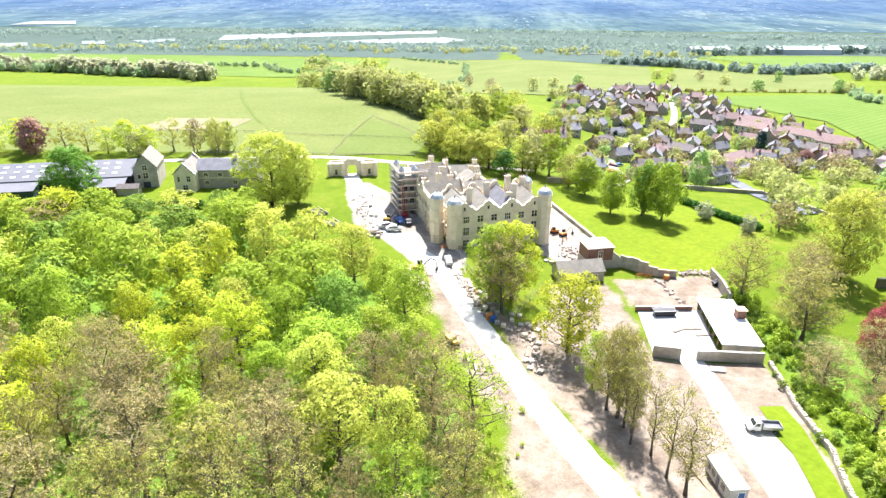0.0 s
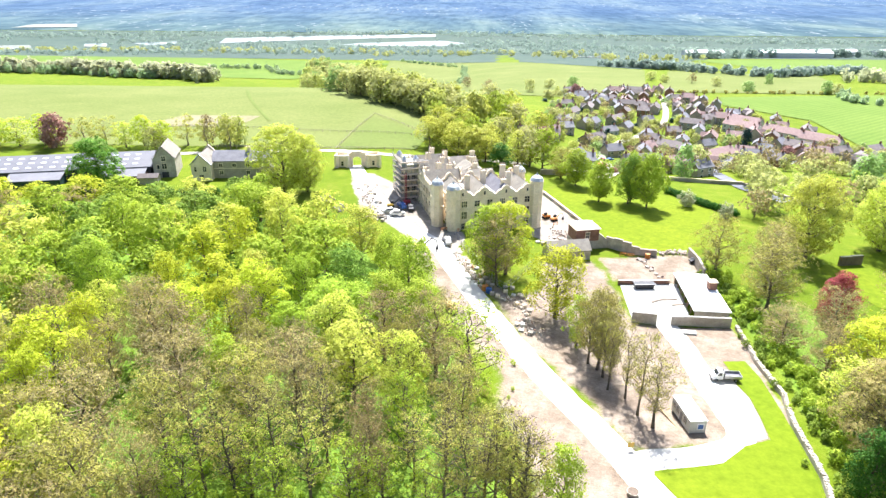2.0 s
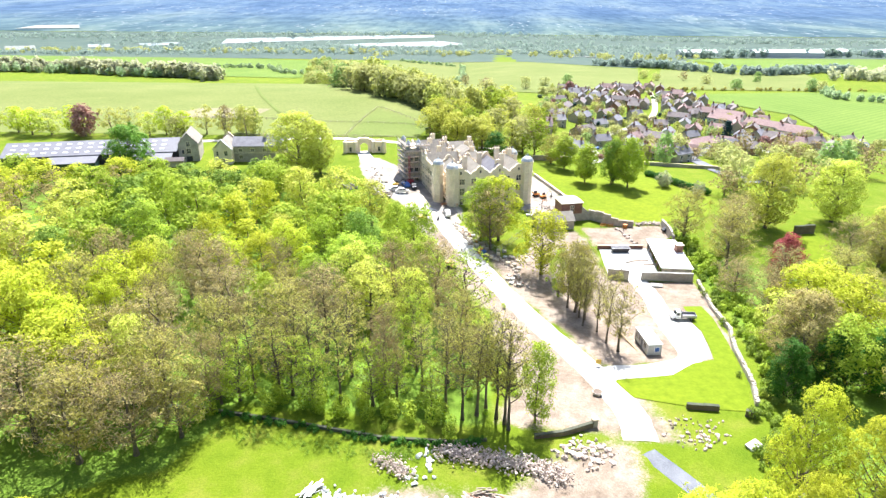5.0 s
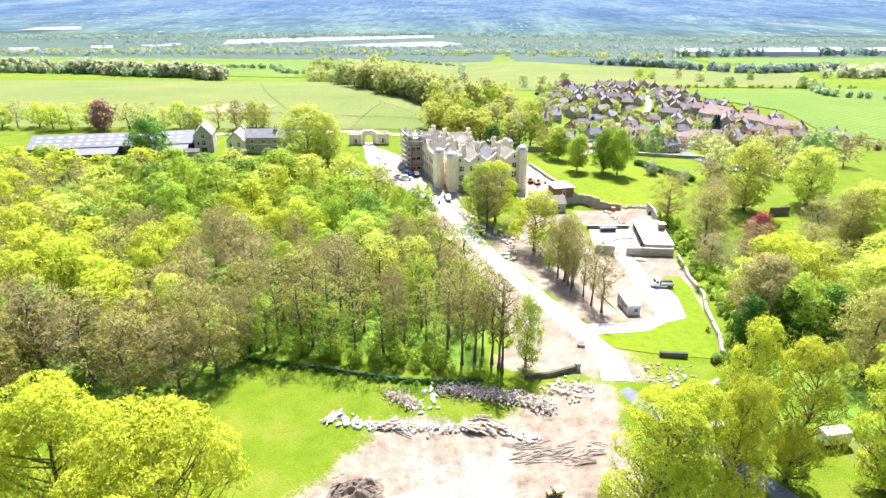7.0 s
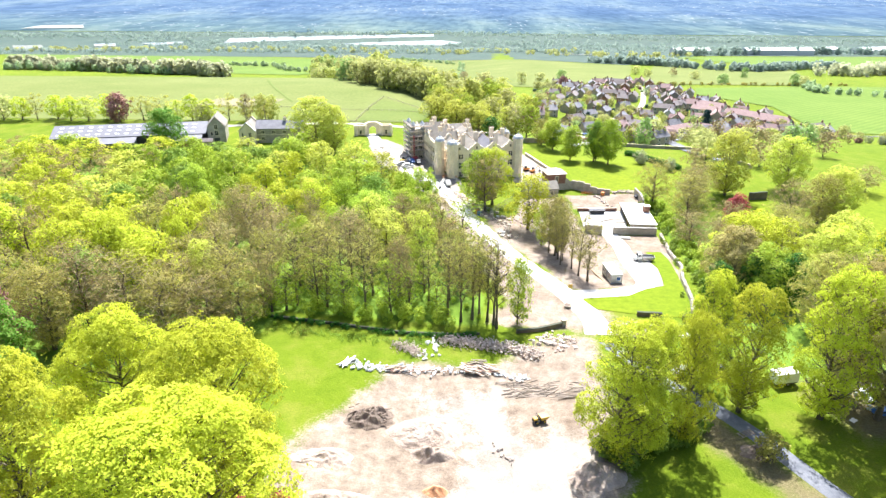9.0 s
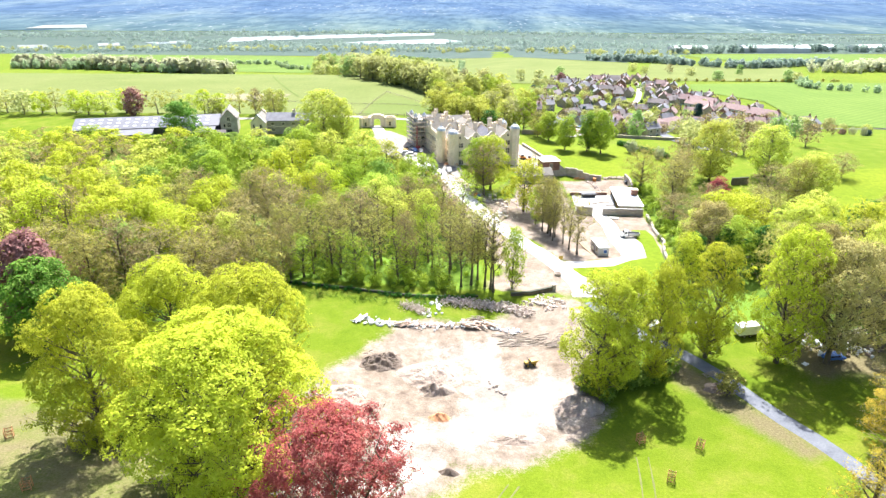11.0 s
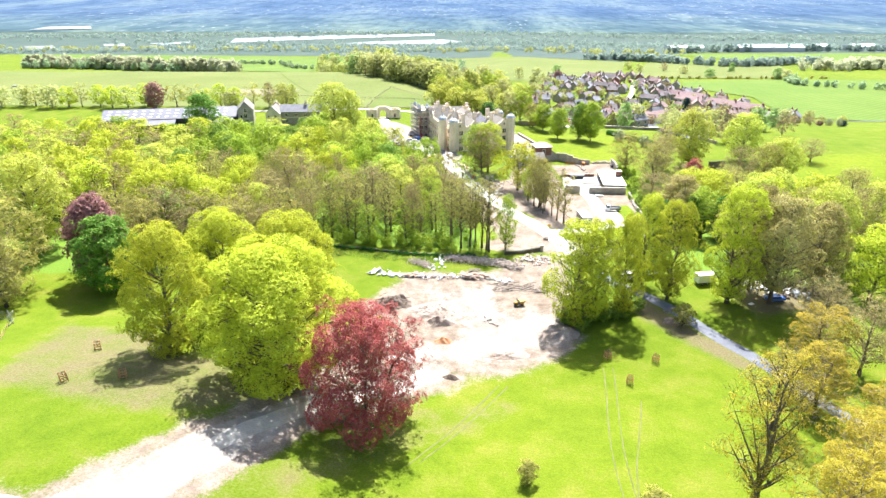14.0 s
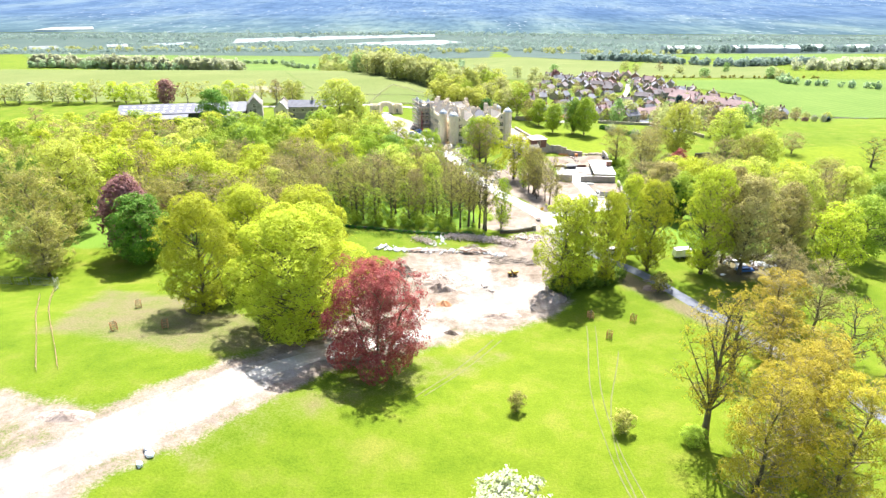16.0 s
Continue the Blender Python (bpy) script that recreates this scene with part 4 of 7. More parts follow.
for px, py, ph in ((4.5, 48.8, 19), (6.2, 50.5, 20), (7.9, 48, 20.5), (9.2, 46.6, 19.5), (9.8, 45, 20.5), (2, 47.5, 18), (-1, 50, 19)):
    tree("pole", px, py, ph, 6, group="trees on the wood edge")
tree("fresh", 14.6, 47.2, 15.5, 6.2, label="slender tree in dense fresh green leaf by the track")
for px, py, ph, pw in ((-38, 51, 12, 7), (-29, 53, 12, 7), (-24.5, 50, 11, 6.5), (-14, 50.5, 13, 7.5), (-10, 53, 10, 6), (-3.5, 51, 9, 5), (-41, 50, 9, 6), (-33, 57, 11, 7)):
    tree("fresh_tall", px, py, ph, pw, group="trees on the wood edge")
tree("fresh_tall", 3.4, 84, 18.5, 11)
# lawn trees by the castle
tree("park", 53.4, 208, 15, 11.5, group="lawn trees")
tree("green", 63.5, 206, 18, 10, group="lawn trees")
tree("park", 69, 201, 19, 12.5, group="lawn trees")
tree("park", 65, 208, 18, 9, group="lawn trees")
tree("park", 48.5, 230, 14, 13, group="lawn trees")
tree("olive_great", 44, 240, 13, 11, group="lawn trees")
tree("wood_pale", 27.3, 257, 14.5, 10.5)
tree("blossom", 84, 203, 6, 6)
tree("blossom", 93, 190, 5.5, 5)
# belt of park trees beyond the dry wall
for kind, px, py, ph, pw in (
    ("wood_olive", 73, 145, 17, 13), ("wood_olive", 79, 126, 18, 15), ("wood_brown", 84, 138, 17, 13), ("wood_olive", 90, 148, 15, 13),
    ("copper_small", 92.5, 120, 12.5, 9), ("wood_brown", 73, 106, 11, 12), ("pale_great", 104, 157, 24, 18), ("pale_great", 129, 163, 21, 18),
    ("wood_lime", 79, 86, 16, 14), ("wood_lime", 86, 92, 15, 13), ("wood_pale", 71, 76, 13, 12), ("beech_brown", 69.5, 67, 17.5, 15),
    ("dark", 71, 59, 13, 8), ("fresh", 74, 59, 15.5, 12), ("dark", 80, 60, 13, 9), ("pale_great", 92, 66, 18, 15),
    ("wood_brown", 75, 92, 13, 11), ("dark", 62, 57, 12, 7), ("wood_lime", 84, 76, 17, 13),
    ("pale_great", 132, 133, 18, 17), ("olive_great", 124, 128, 17, 14), ("wood_brown", 111, 122, 17, 13), ("wood_lime", 111, 68, 18, 14),
    ("pale_great", 97, 36, 22, 16), ("fresh", 112, 26, 17, 15), ("beech_brown", 89, 24, 21, 13), ("wood_olive", 100, 50, 18, 14),
    ("pale_great", 120, 52, 19, 15), ("wood_pale", 110, 90, 15, 14), ("dark", 122, 84, 14, 12), ("wood_olive", 100, 106, 14, 13), ("wood_olive", 140, 98, 14, 13),
    ("bare", 185, 141, 13, 12), ("wood_brown", 160, 162, 10, 11), ("wood_olive", 150, 110, 12, 11), ("green", 128, 44, 16, 14), ("fresh", 140, 66, 15, 13),
    ("wood_brown", 86, 110, 13, 12), ("wood_olive", 93, 84, 16, 13), ("wood_lime", 99, 74, 16, 13), ("olive_great", 80, 46, 18, 14), ("wood_brown", 90, 48, 17, 13),
):
    tree(kind, px, py, ph, pw, group="park belt trees")
# corner by the barns
tree("pale_great", -61, 196, 24, 22, label="broad old tree in thin yellow-green leaf beside the stone house")
tree("pale_great", -53, 199, 20, 14)
tree("horse_chestnut", -127, 197, 18, 17)
NEAR_WOOD = [(3.4, 84)]
# trees left of the near wood
for kind, px, py, ph, pw in (("olive_great", -109, 18, 25, 20), ("pale_great", -116, 43, 26, 20), ("olive_great", -103, 8, 17, 15), ("olive_great", -128, 22, 21, 17),
                             ("wood_olive", -48.5, 45, 18, 13), ("wood_lime", -66.5, 49, 18, 15), ("wood_lime", -83.5, 63.5, 19, 14), ("wood_lime", -89, 54, 19, 14),
                             ("wood_brown", -76.5, 87, 18, 12), ("wood_olive", -76, 71, 19, 13), ("green", -94.5, 93, 17, 13), ("wood_olive", -58, 34.5, 17, 14),
                             ("wood_brown", -50, 36.5, 15, 12), ("wood_olive", -44.5, 41, 15, 11), ("wood_brown", -67.5, 39, 18, 15), ("wood_brown", -78.5, 42, 19, 15),
                             ("olive_great", -81, 33, 18, 14), ("wood_brown", -50.5, 80.5, 18.5, 14), ("wood_brown", -25.5, 68, 18.5, 13), ("wood_brown", -44.5, 69, 18, 13),
                             ("wood_olive", -93, 38, 18, 15), ("wood_brown", -55, 58, 18, 14), ("wood_lime", -97, 72, 18, 15), ("wood_lime", -112, 66, 19, 16)):
    tree(kind, px, py, ph, pw, group="near wood trees")
    NEAR_WOOD.append((px, py))


def wood():
    """The wood between the barns and the road: fresh and dark at the back, brown in the middle, thin stems along its front."""
    placed = list(NEAR_WOOD)
    tries = 0
    while tries < 5200:
        tries += 1
        x, y = luck.uniform(-215, 8), luck.uniform(40, 186)
        if x < -100 and y < 60:
            continue
        d = float(inside(np.array([x]), np.array([y]), WOOD_AREA)[0])
        if d < 1.5:
            continue
        front = y < 66 and x > -44
        gap = 5.4 if front else 7.6 if y < 98 else 9.6
        if any((x - a) ** 2 + (y - b) ** 2 < gap * gap for a, b in placed):
            continue
        placed.append((x, y))
        n = noise.noise((x * 0.03, y * 0.03, 4.0)) + 0.5 * noise.noise((x * 0.09, y * 0.09, 8.0))
        r = luck.random()
        if front:
            kind = "pole" if r < 0.58 else "fresh_tall" if r < 0.76 else "wood_brown" if r < 0.9 else "wood_olive"
            tall = luck.uniform(14, 18.5)
        elif y < 98 + 12 * n:
            kind = "wood_brown" if r < 0.3 else "wood_olive" if r < 0.62 else "wood_pale" if r < 0.74 else "fresh" if r < 0.84 else "wood_lime"
            if x < -55:
                kind = "wood_lime" if r < 0.22 else "wood_olive" if r < 0.55 else "wood_brown" if r < 0.82 else "wood_pale" if r < 0.9 else "green"
            tall = luck.uniform(14, 18)
        else:
            kind = "fresh" if r < 0.5 else "wood_lime" if r < 0.58 else "green" if r < 0.74 else "dark" if r < 0.78 else "wood_pale" if r < 0.94 else "wood_brown"
            tall = luck.uniform(10, 18.5)
            if x < -110:
                kind = ("wood_brown", "wood_lime", "wood_pale", "fresh")[luck.randrange(4)]
                tall = luck.uniform(12, 16)
        if y > 150 and x < -72:
            tall = luck.uniform(7.5, 11)
        big = luck.uniform(0.72, 1.25)
        tall *= 0.75 + 0.25 * big
        wide = big * luck.uniform(9, 11.5) * (1.1 if y > 98 else 1)
        if front:
            wide = luck.uniform(4.5, 6) if kind == "pole" else luck.uniform(6, 8)
        tree(kind, x, y, tall, wide, group="wood trees", far=x < -80 or (y > 118 and x < -28))


wood()


# avenue beyond the barns
for i in range(22):
    x = -296 + i * 9.3 + luck.uniform(-1.5, 1.5)
    kind = ("wood_lime", "wood_olive", "wood_pale", "wood_lime", "far_olive", "wood_olive")[luck.randrange(6)]
    if i == 13:
        kind = "plum"
    tree(kind, x, 256 + luck.uniform(-3, 4), luck.uniform(11, 14), luck.uniform(9, 13), group="avenue trees", far=True)
tree("far_brown", -110.5, 260, 14, 7)
tree("far_lime", -104, 263, 12.5, 8)
tree("far_lime", -98, 262, 12, 8)
tree("far_olive", -131, 251, 10, 9)
# grove behind the castle
for i in range(34):
    x, y = luck.uniform(-14, 40), luck.uniform(252, 300)
    if luck.random() < 0.3:
        x, y = luck.uniform(-6, 60), luck.uniform(300, 400)
    kind = ("far_olive", "fresh_tall", "far_lime", "wood_pale", "fresh", "wood_pale")[luck.randrange(6)]
    tree(kind, x, y, luck.uniform(13, 18), luck.uniform(10, 14), group="grove trees", far=True)
tree("dark", 19, 248, 10, 10)
# wood running up to the crest
for i in range(64):
    u = luck.random()
    x, y = -8 - 60 * u + luck.uniform(-9, 9), 342 + 85 * u + luck.uniform(-9, 9)
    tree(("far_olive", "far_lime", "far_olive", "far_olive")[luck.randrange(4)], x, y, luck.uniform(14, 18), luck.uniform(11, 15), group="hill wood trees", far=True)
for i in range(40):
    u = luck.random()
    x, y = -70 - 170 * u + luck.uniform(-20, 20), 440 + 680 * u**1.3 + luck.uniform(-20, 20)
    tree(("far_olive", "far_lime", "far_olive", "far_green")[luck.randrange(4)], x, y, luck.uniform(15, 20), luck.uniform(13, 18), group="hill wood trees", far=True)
# village and field trees
for i in range(330):
    x, y = luck.uniform(50, 240), luck.uniform(255, 640)
    if x < 40 + (y - 255) * 0.12 or x > 262 - max(0, y - 420) * 0.3:
        continue
    kind = ("far_olive", "far_green", "far_lime", "blossom", "blossom", "conifer", "far_brown", "far_olive", "plum", "far_brown", "far_olive", "far_lime")[luck.randrange(12)]
    small = 0.6 if kind in ("plum", "blossom", "conifer") else 1.0
    tree(kind, x, y, small * luck.uniform(4, 8.5), small * luck.uniform(4.5, 8), group="village trees", far=True)
tree("conifer", 168.5, 350, 15, 8)
tree("plum", 46, 318, 10, 10)
tree("plum", 110, 585, 12, 10)
tree("plum", 178, 320, 8, 8)
for x, y in ((12, 749), (35, 702), (74, 640), (99, 678), (118, 645), (236, 778), (240, 740), (273, 742), (288, 708), (300, 654), (359, 737), (371, 638), (385, 645), (60, 390), (118, 222), (122, 232), (131, 214), (140, 228),
             (150, 246), (112, 200), (104, 192), (160, 262), (170, 240), (190, 262), (205, 282), (136, 200), (155, 215), (176, 222), (128, 258), (98, 250), (108, 262), (144, 270)):
    tree(("far_olive", "far_green", "far_olive", "far_brown")[luck.randrange(4)], x, y, luck.uniform(9, 14), luck.uniform(8, 12), group="hedgerow trees", far=True)


plant_far_trees()


def tree_belt(name, label, line, width, count, tall, material, seed, sprays=44, leaf=1.0, slim=0.42):
    """Far woods and hedges: many small leafy clumps joined along a line."""
    gen = np.random.default_rng(seed)
    pts = smooth_line(line, 12)
    verts, faces = [], []
    for i in range(count):
        p = pts[gen.integers(0, len(pts) - 1)]
        q = pts[min(len(pts) - 1, pts.index(p) + 1)]
        c = p.lerp(q, gen.uniform()) + Vector(gen.normal(0, width / 2.5, 2))
        if c.y > 1250 and any(float(inside(c.x, c.y, pool)) > -8 for pool in POOLS):
            continue
        h = tall * gen.uniform(0.6, 1.15)
        z = height(c.x, c.y)
        n = sprays
        o = gen.normal(0, 1, (n, 3))
        o /= np.linalg.norm(o, axis=1, keepdims=True)
        o = o * (h * slim, h * slim, h * 0.48) * gen.uniform(0.6, 1.05, (n, 1)) + (c.x, c.y, z + h * 0.52)
        face = o - (c.x, c.y, z + h * 0.35) + gen.normal(0, 0.25, (n, 3)) * h
        a = np.cross(face, gen.normal(0, 1, (n, 3)))
        a *= leaf * h * 0.19 / np.linalg.norm(a, axis=1, keepdims=True)
        b = np.cross(face, a)
        b *= leaf * h * 0.14 / np.linalg.norm(b, axis=1, keepdims=True)
        k = len(verts)
        verts += np.stack([o - a, o + a - b, o + a + b], 1).reshape(-1, 3).tolist()
        faces += (np.arange(n * 3).reshape(-1, 3) + k).tolist()
    tagged(raw(name, verts, faces, material), label, "trees", kind="stuff")


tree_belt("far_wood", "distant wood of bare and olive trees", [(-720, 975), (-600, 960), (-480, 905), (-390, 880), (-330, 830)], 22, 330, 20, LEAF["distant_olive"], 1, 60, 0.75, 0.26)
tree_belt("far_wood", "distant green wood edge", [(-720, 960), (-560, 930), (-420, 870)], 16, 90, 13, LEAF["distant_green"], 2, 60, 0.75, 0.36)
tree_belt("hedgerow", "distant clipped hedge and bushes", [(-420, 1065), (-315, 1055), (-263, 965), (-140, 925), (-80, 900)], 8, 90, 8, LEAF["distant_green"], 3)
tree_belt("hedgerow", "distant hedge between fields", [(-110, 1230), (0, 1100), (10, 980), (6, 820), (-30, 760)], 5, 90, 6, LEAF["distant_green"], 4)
tree_belt("hedgerow", "distant hedge between fields", [(150, 620), (270, 636), (386, 637), (430, 640)], 3, 60, 4, LEAF["olive"], 5)
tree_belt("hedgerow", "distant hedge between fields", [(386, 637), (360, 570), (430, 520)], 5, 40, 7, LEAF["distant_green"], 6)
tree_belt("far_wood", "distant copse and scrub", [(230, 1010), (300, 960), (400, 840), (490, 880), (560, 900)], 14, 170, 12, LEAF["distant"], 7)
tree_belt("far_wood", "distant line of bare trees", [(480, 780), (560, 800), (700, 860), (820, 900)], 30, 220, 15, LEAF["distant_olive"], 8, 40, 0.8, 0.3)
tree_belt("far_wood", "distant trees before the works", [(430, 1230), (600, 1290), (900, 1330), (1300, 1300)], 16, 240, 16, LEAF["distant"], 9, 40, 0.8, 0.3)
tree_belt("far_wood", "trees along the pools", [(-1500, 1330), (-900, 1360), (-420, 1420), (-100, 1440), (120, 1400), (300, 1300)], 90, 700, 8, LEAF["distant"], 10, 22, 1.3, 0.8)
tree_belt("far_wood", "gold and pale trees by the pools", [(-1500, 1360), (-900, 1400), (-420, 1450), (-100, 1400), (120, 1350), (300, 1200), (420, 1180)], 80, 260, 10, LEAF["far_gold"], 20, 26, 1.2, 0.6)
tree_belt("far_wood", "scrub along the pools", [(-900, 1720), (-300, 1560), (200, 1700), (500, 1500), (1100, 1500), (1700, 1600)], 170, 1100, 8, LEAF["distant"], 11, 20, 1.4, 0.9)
tree_belt("far_wood", "haze-tinted scrub on the far bank", [(-1700, 1800), (-700, 1930), (0, 2040), (800, 1850), (1800, 1900)], 110, 1100, 8, LEAF["distant"], 12, 20, 1.4, 0.9)
tree_belt("hedge", "dark clipped hedge beside the lawn", [(83, 223), (90, 206), (97.5, 192.5)], 0.9, 240, 2.4, LEAF["dark"], 13, 110, 0.5, 0.5)
tree_belt("undergrowth", "dark brambles and nettles along the ditch wall", [(-62, 49), (-45, 47.6), (-26, 44), (-11, 40.8), (0, 40.4), (5, 41.5)], 1.1, 190, 1.1, LEAF["dark"], 14, 110, 0.5)
# besides long grass, this dark belt stands in for the wood's shade
tree_belt("undergrowth", "long dark green grass and nettles, also tree shade, below the ditch wall", [(-46, 43), (-28, 40.6), (-12, 37.6), (-6, 37.8)], 2.6, 420, 0.6, LEAF["green"], 21, 80, 0.34)
tree_belt("undergrowth", "fresh green saplings among the stems at the wood edge", [(-44, 52), (-28, 50), (-12, 48), (0, 47)], 7, 46, 4.2, LEAF["fresh"], 22, 220, 0.28, 0.34)
tree_belt("undergrowth", "bright green undergrowth below the trees", [(-100, 60), (-60, 75), (-30, 65), (-10, 60), (0, 70), (-20, 100), (-60, 110)], 22, 420, 1.4, LEAF["fresh"], 15, 130, 0.5)
tree_belt("undergrowth", "bushes along the dry wall", [(70, 150), (69, 128), (70, 104), (66, 84), (62, 62), (56, 46), (50, 36)], 6, 90, 2.2, LEAF["green"], 16, 130, 0.5)
tree_belt("undergrowth", "green brambles beyond the dry wall", [(72, 150), (74, 128), (72, 104), (69, 84), (65, 62)], 5, 160, 2.6, LEAF["fresh"], 17, 130, 0.5)
tree_belt("hedge", "dark hedge rows below the barns", [(-175, 190), (-120, 192), (-84, 194)], 1.6, 160, 2.6, LEAF["dark"], 18, 130, 0.5)
tree_belt("undergrowth", "low green growth at the foot of the limes", [(24, 4), (29, 7), (36, 8), (42, 13)], 3.5, 110, 3.4, LEAF["green"], 19, 130, 0.5)

# ---- buildings ----


def window_part(parent, x, y, z, w, h, face, mats=(None, None), lights=2):
    """A stone-framed window: frame, mullion and dark pane; face is the way it looks: 0 -y, 1 +x, 2 +y, 3 -x."""
    m = pose(x, y, z, 0, 0, face * 90)
    key = (round(w, 2), round(h, 2), lights, mats[0].name)
    if key not in WINDOWS:
        if mats[0] is WHITE_PAINT:
            f = part("window", boxes((-w / 2 - 0.15, w / 2 + 0.15, -0.12, 0.1, -0.15, h + 0.2)), mats[0], parent)
            f.matrix_basis = m
            WINDOWS[key] = (f, [part("pane", boxes((-w / 2, w / 2, -0.16, 0.02, 0, h)), mats[1], f)])
            return f
        f = part("window", boxes((-w / 2 - 0.15, w / 2 + 0.15, -0.12, 0.1, h, h + 0.2)), mats[0], parent)
        f.matrix_basis = m
        bits = [part("sill", boxes((-w / 2 - 0.2, w / 2 + 0.2, -0.16, 0.1, -0.18, 0)), mats[0], f)]
        for x0 in (-w / 2 - 0.15, w / 2):
            bits.append(part("jamb", boxes((x0, x0 + 0.15, -0.12, 0.1, 0, h)), mats[0], f))
        for i in range(1, lights):
            c = -w / 2 + w * i / lights
            bits.append(part("mullion", boxes((c - 0.06, c + 0.06, -0.1, 0.1, 0, h)), mats[0], f))
        if h > 1.6:
            bits.append(part("transom", boxes((-w / 2, w / 2, -0.09, 0.1, h * 0.55, h * 0.55 + 0.1)), mats[0], f))
        bits.append(part("pane", boxes((-w / 2, w / 2, -0.03, 0.02, 0, h)), mats[1], f))
        WINDOWS[key] = (f, bits)
        return f
    f0, bits = WINDOWS[key]
    f = shared("window", f0, parent, m)
    for p0 in bits:
        shared(p0.name.split(".")[0], p0, f, Matrix())
    return f


WINDOWS = {}
STONE_WIN = (STONE, GLASS)


def shaped_gable(bm, x0, x1, z0, z1, y0, y1):
    """A curved gable with shoulders."""
    w, h, c = x1 - x0, z1 - z0, (x0 + x1) / 2
    half = [(0.5, 0.0), (0.5, 0.18), (0.44, 0.2), (0.41, 0.34), (0.34, 0.48), (0.24, 0.58), (0.2, 0.62), (0.17, 0.78), (0.11, 0.92), (0.0, 1.0)]
    outline = [(c + a * w, z0 + b * h) for a, b in half] + [(c - a * w, z0 + b * h) for a, b in half[-2::-1]]
    return loft(bm, outline, y0, y1)


def gable_roof(bm, x0, x1, y0, y1, z0, z1, along="y", over=0.3, thick=0.25):
    """Two roof slopes with thickness, ridge along an axis."""
    if along == "y":
        c = (x0 + x1) / 2
        loft(bm, [(x0 - over, z0), (c, z1), (x1 + over, z0), (x1 + over, z0 + thick), (c, z1 + thick), (x0 - over, z0 + thick)], y0 - over, y1 + over, "y")
    else:
        c = (y0 + y1) / 2
        loft(bm, [(y0 - over, z0), (c, z1), (y1 + over, z0), (y1 + over, z0 + thick), (c, z1 + thick), (y0 - over, z0 + thick)], x0 - over, x1 + over, "x")
    return bm


def block(parent, x0, x1, y0, y1, z0, z1, ridge, along, wall_mat, roof_mat, name="wall"):
    """Four walls with gable ends under a pitched roof."""
    bm = boxes((x0, x1, y0, y1, z0, z1))
    if along == "y":
        loft(bm, [(x0, z1), (x1, z1), ((x0 + x1) / 2, ridge)], y0, y1, "y")
    else:
        loft(bm, [(y0, z1), (y1, z1), ((y0 + y1) / 2, ridge)], x0, x1, "x")
    part(name, bm, wall_mat, parent)
    part("roof", gable_roof(bmesh.new(), x0, x1, y0, y1, z1 + 0.05, ridge + 0.05, along), roof_mat, parent)


def chimney(parent, x, y, z0, z1, w=1.2, d=0.9, mat=None, pots=2):
    c = part("chimney", boxes((x - w / 2, x + w / 2, y - d / 2, y + d / 2, z0, z1), (x - w / 2 - 0.12, x + w / 2 + 0.12, y - d / 2 - 0.12, y + d / 2 + 0.12, z1 - 0.35, z1 - 0.1)), mat or STONE, parent)
    for i in range(pots):
        part("chimney_pot", cone(bmesh.new(), x + (i - (pots - 1) / 2) * w * 0.45, y, z1, z1 + 0.6, 0.18, 0.14, 8), TILE_PINK, c)


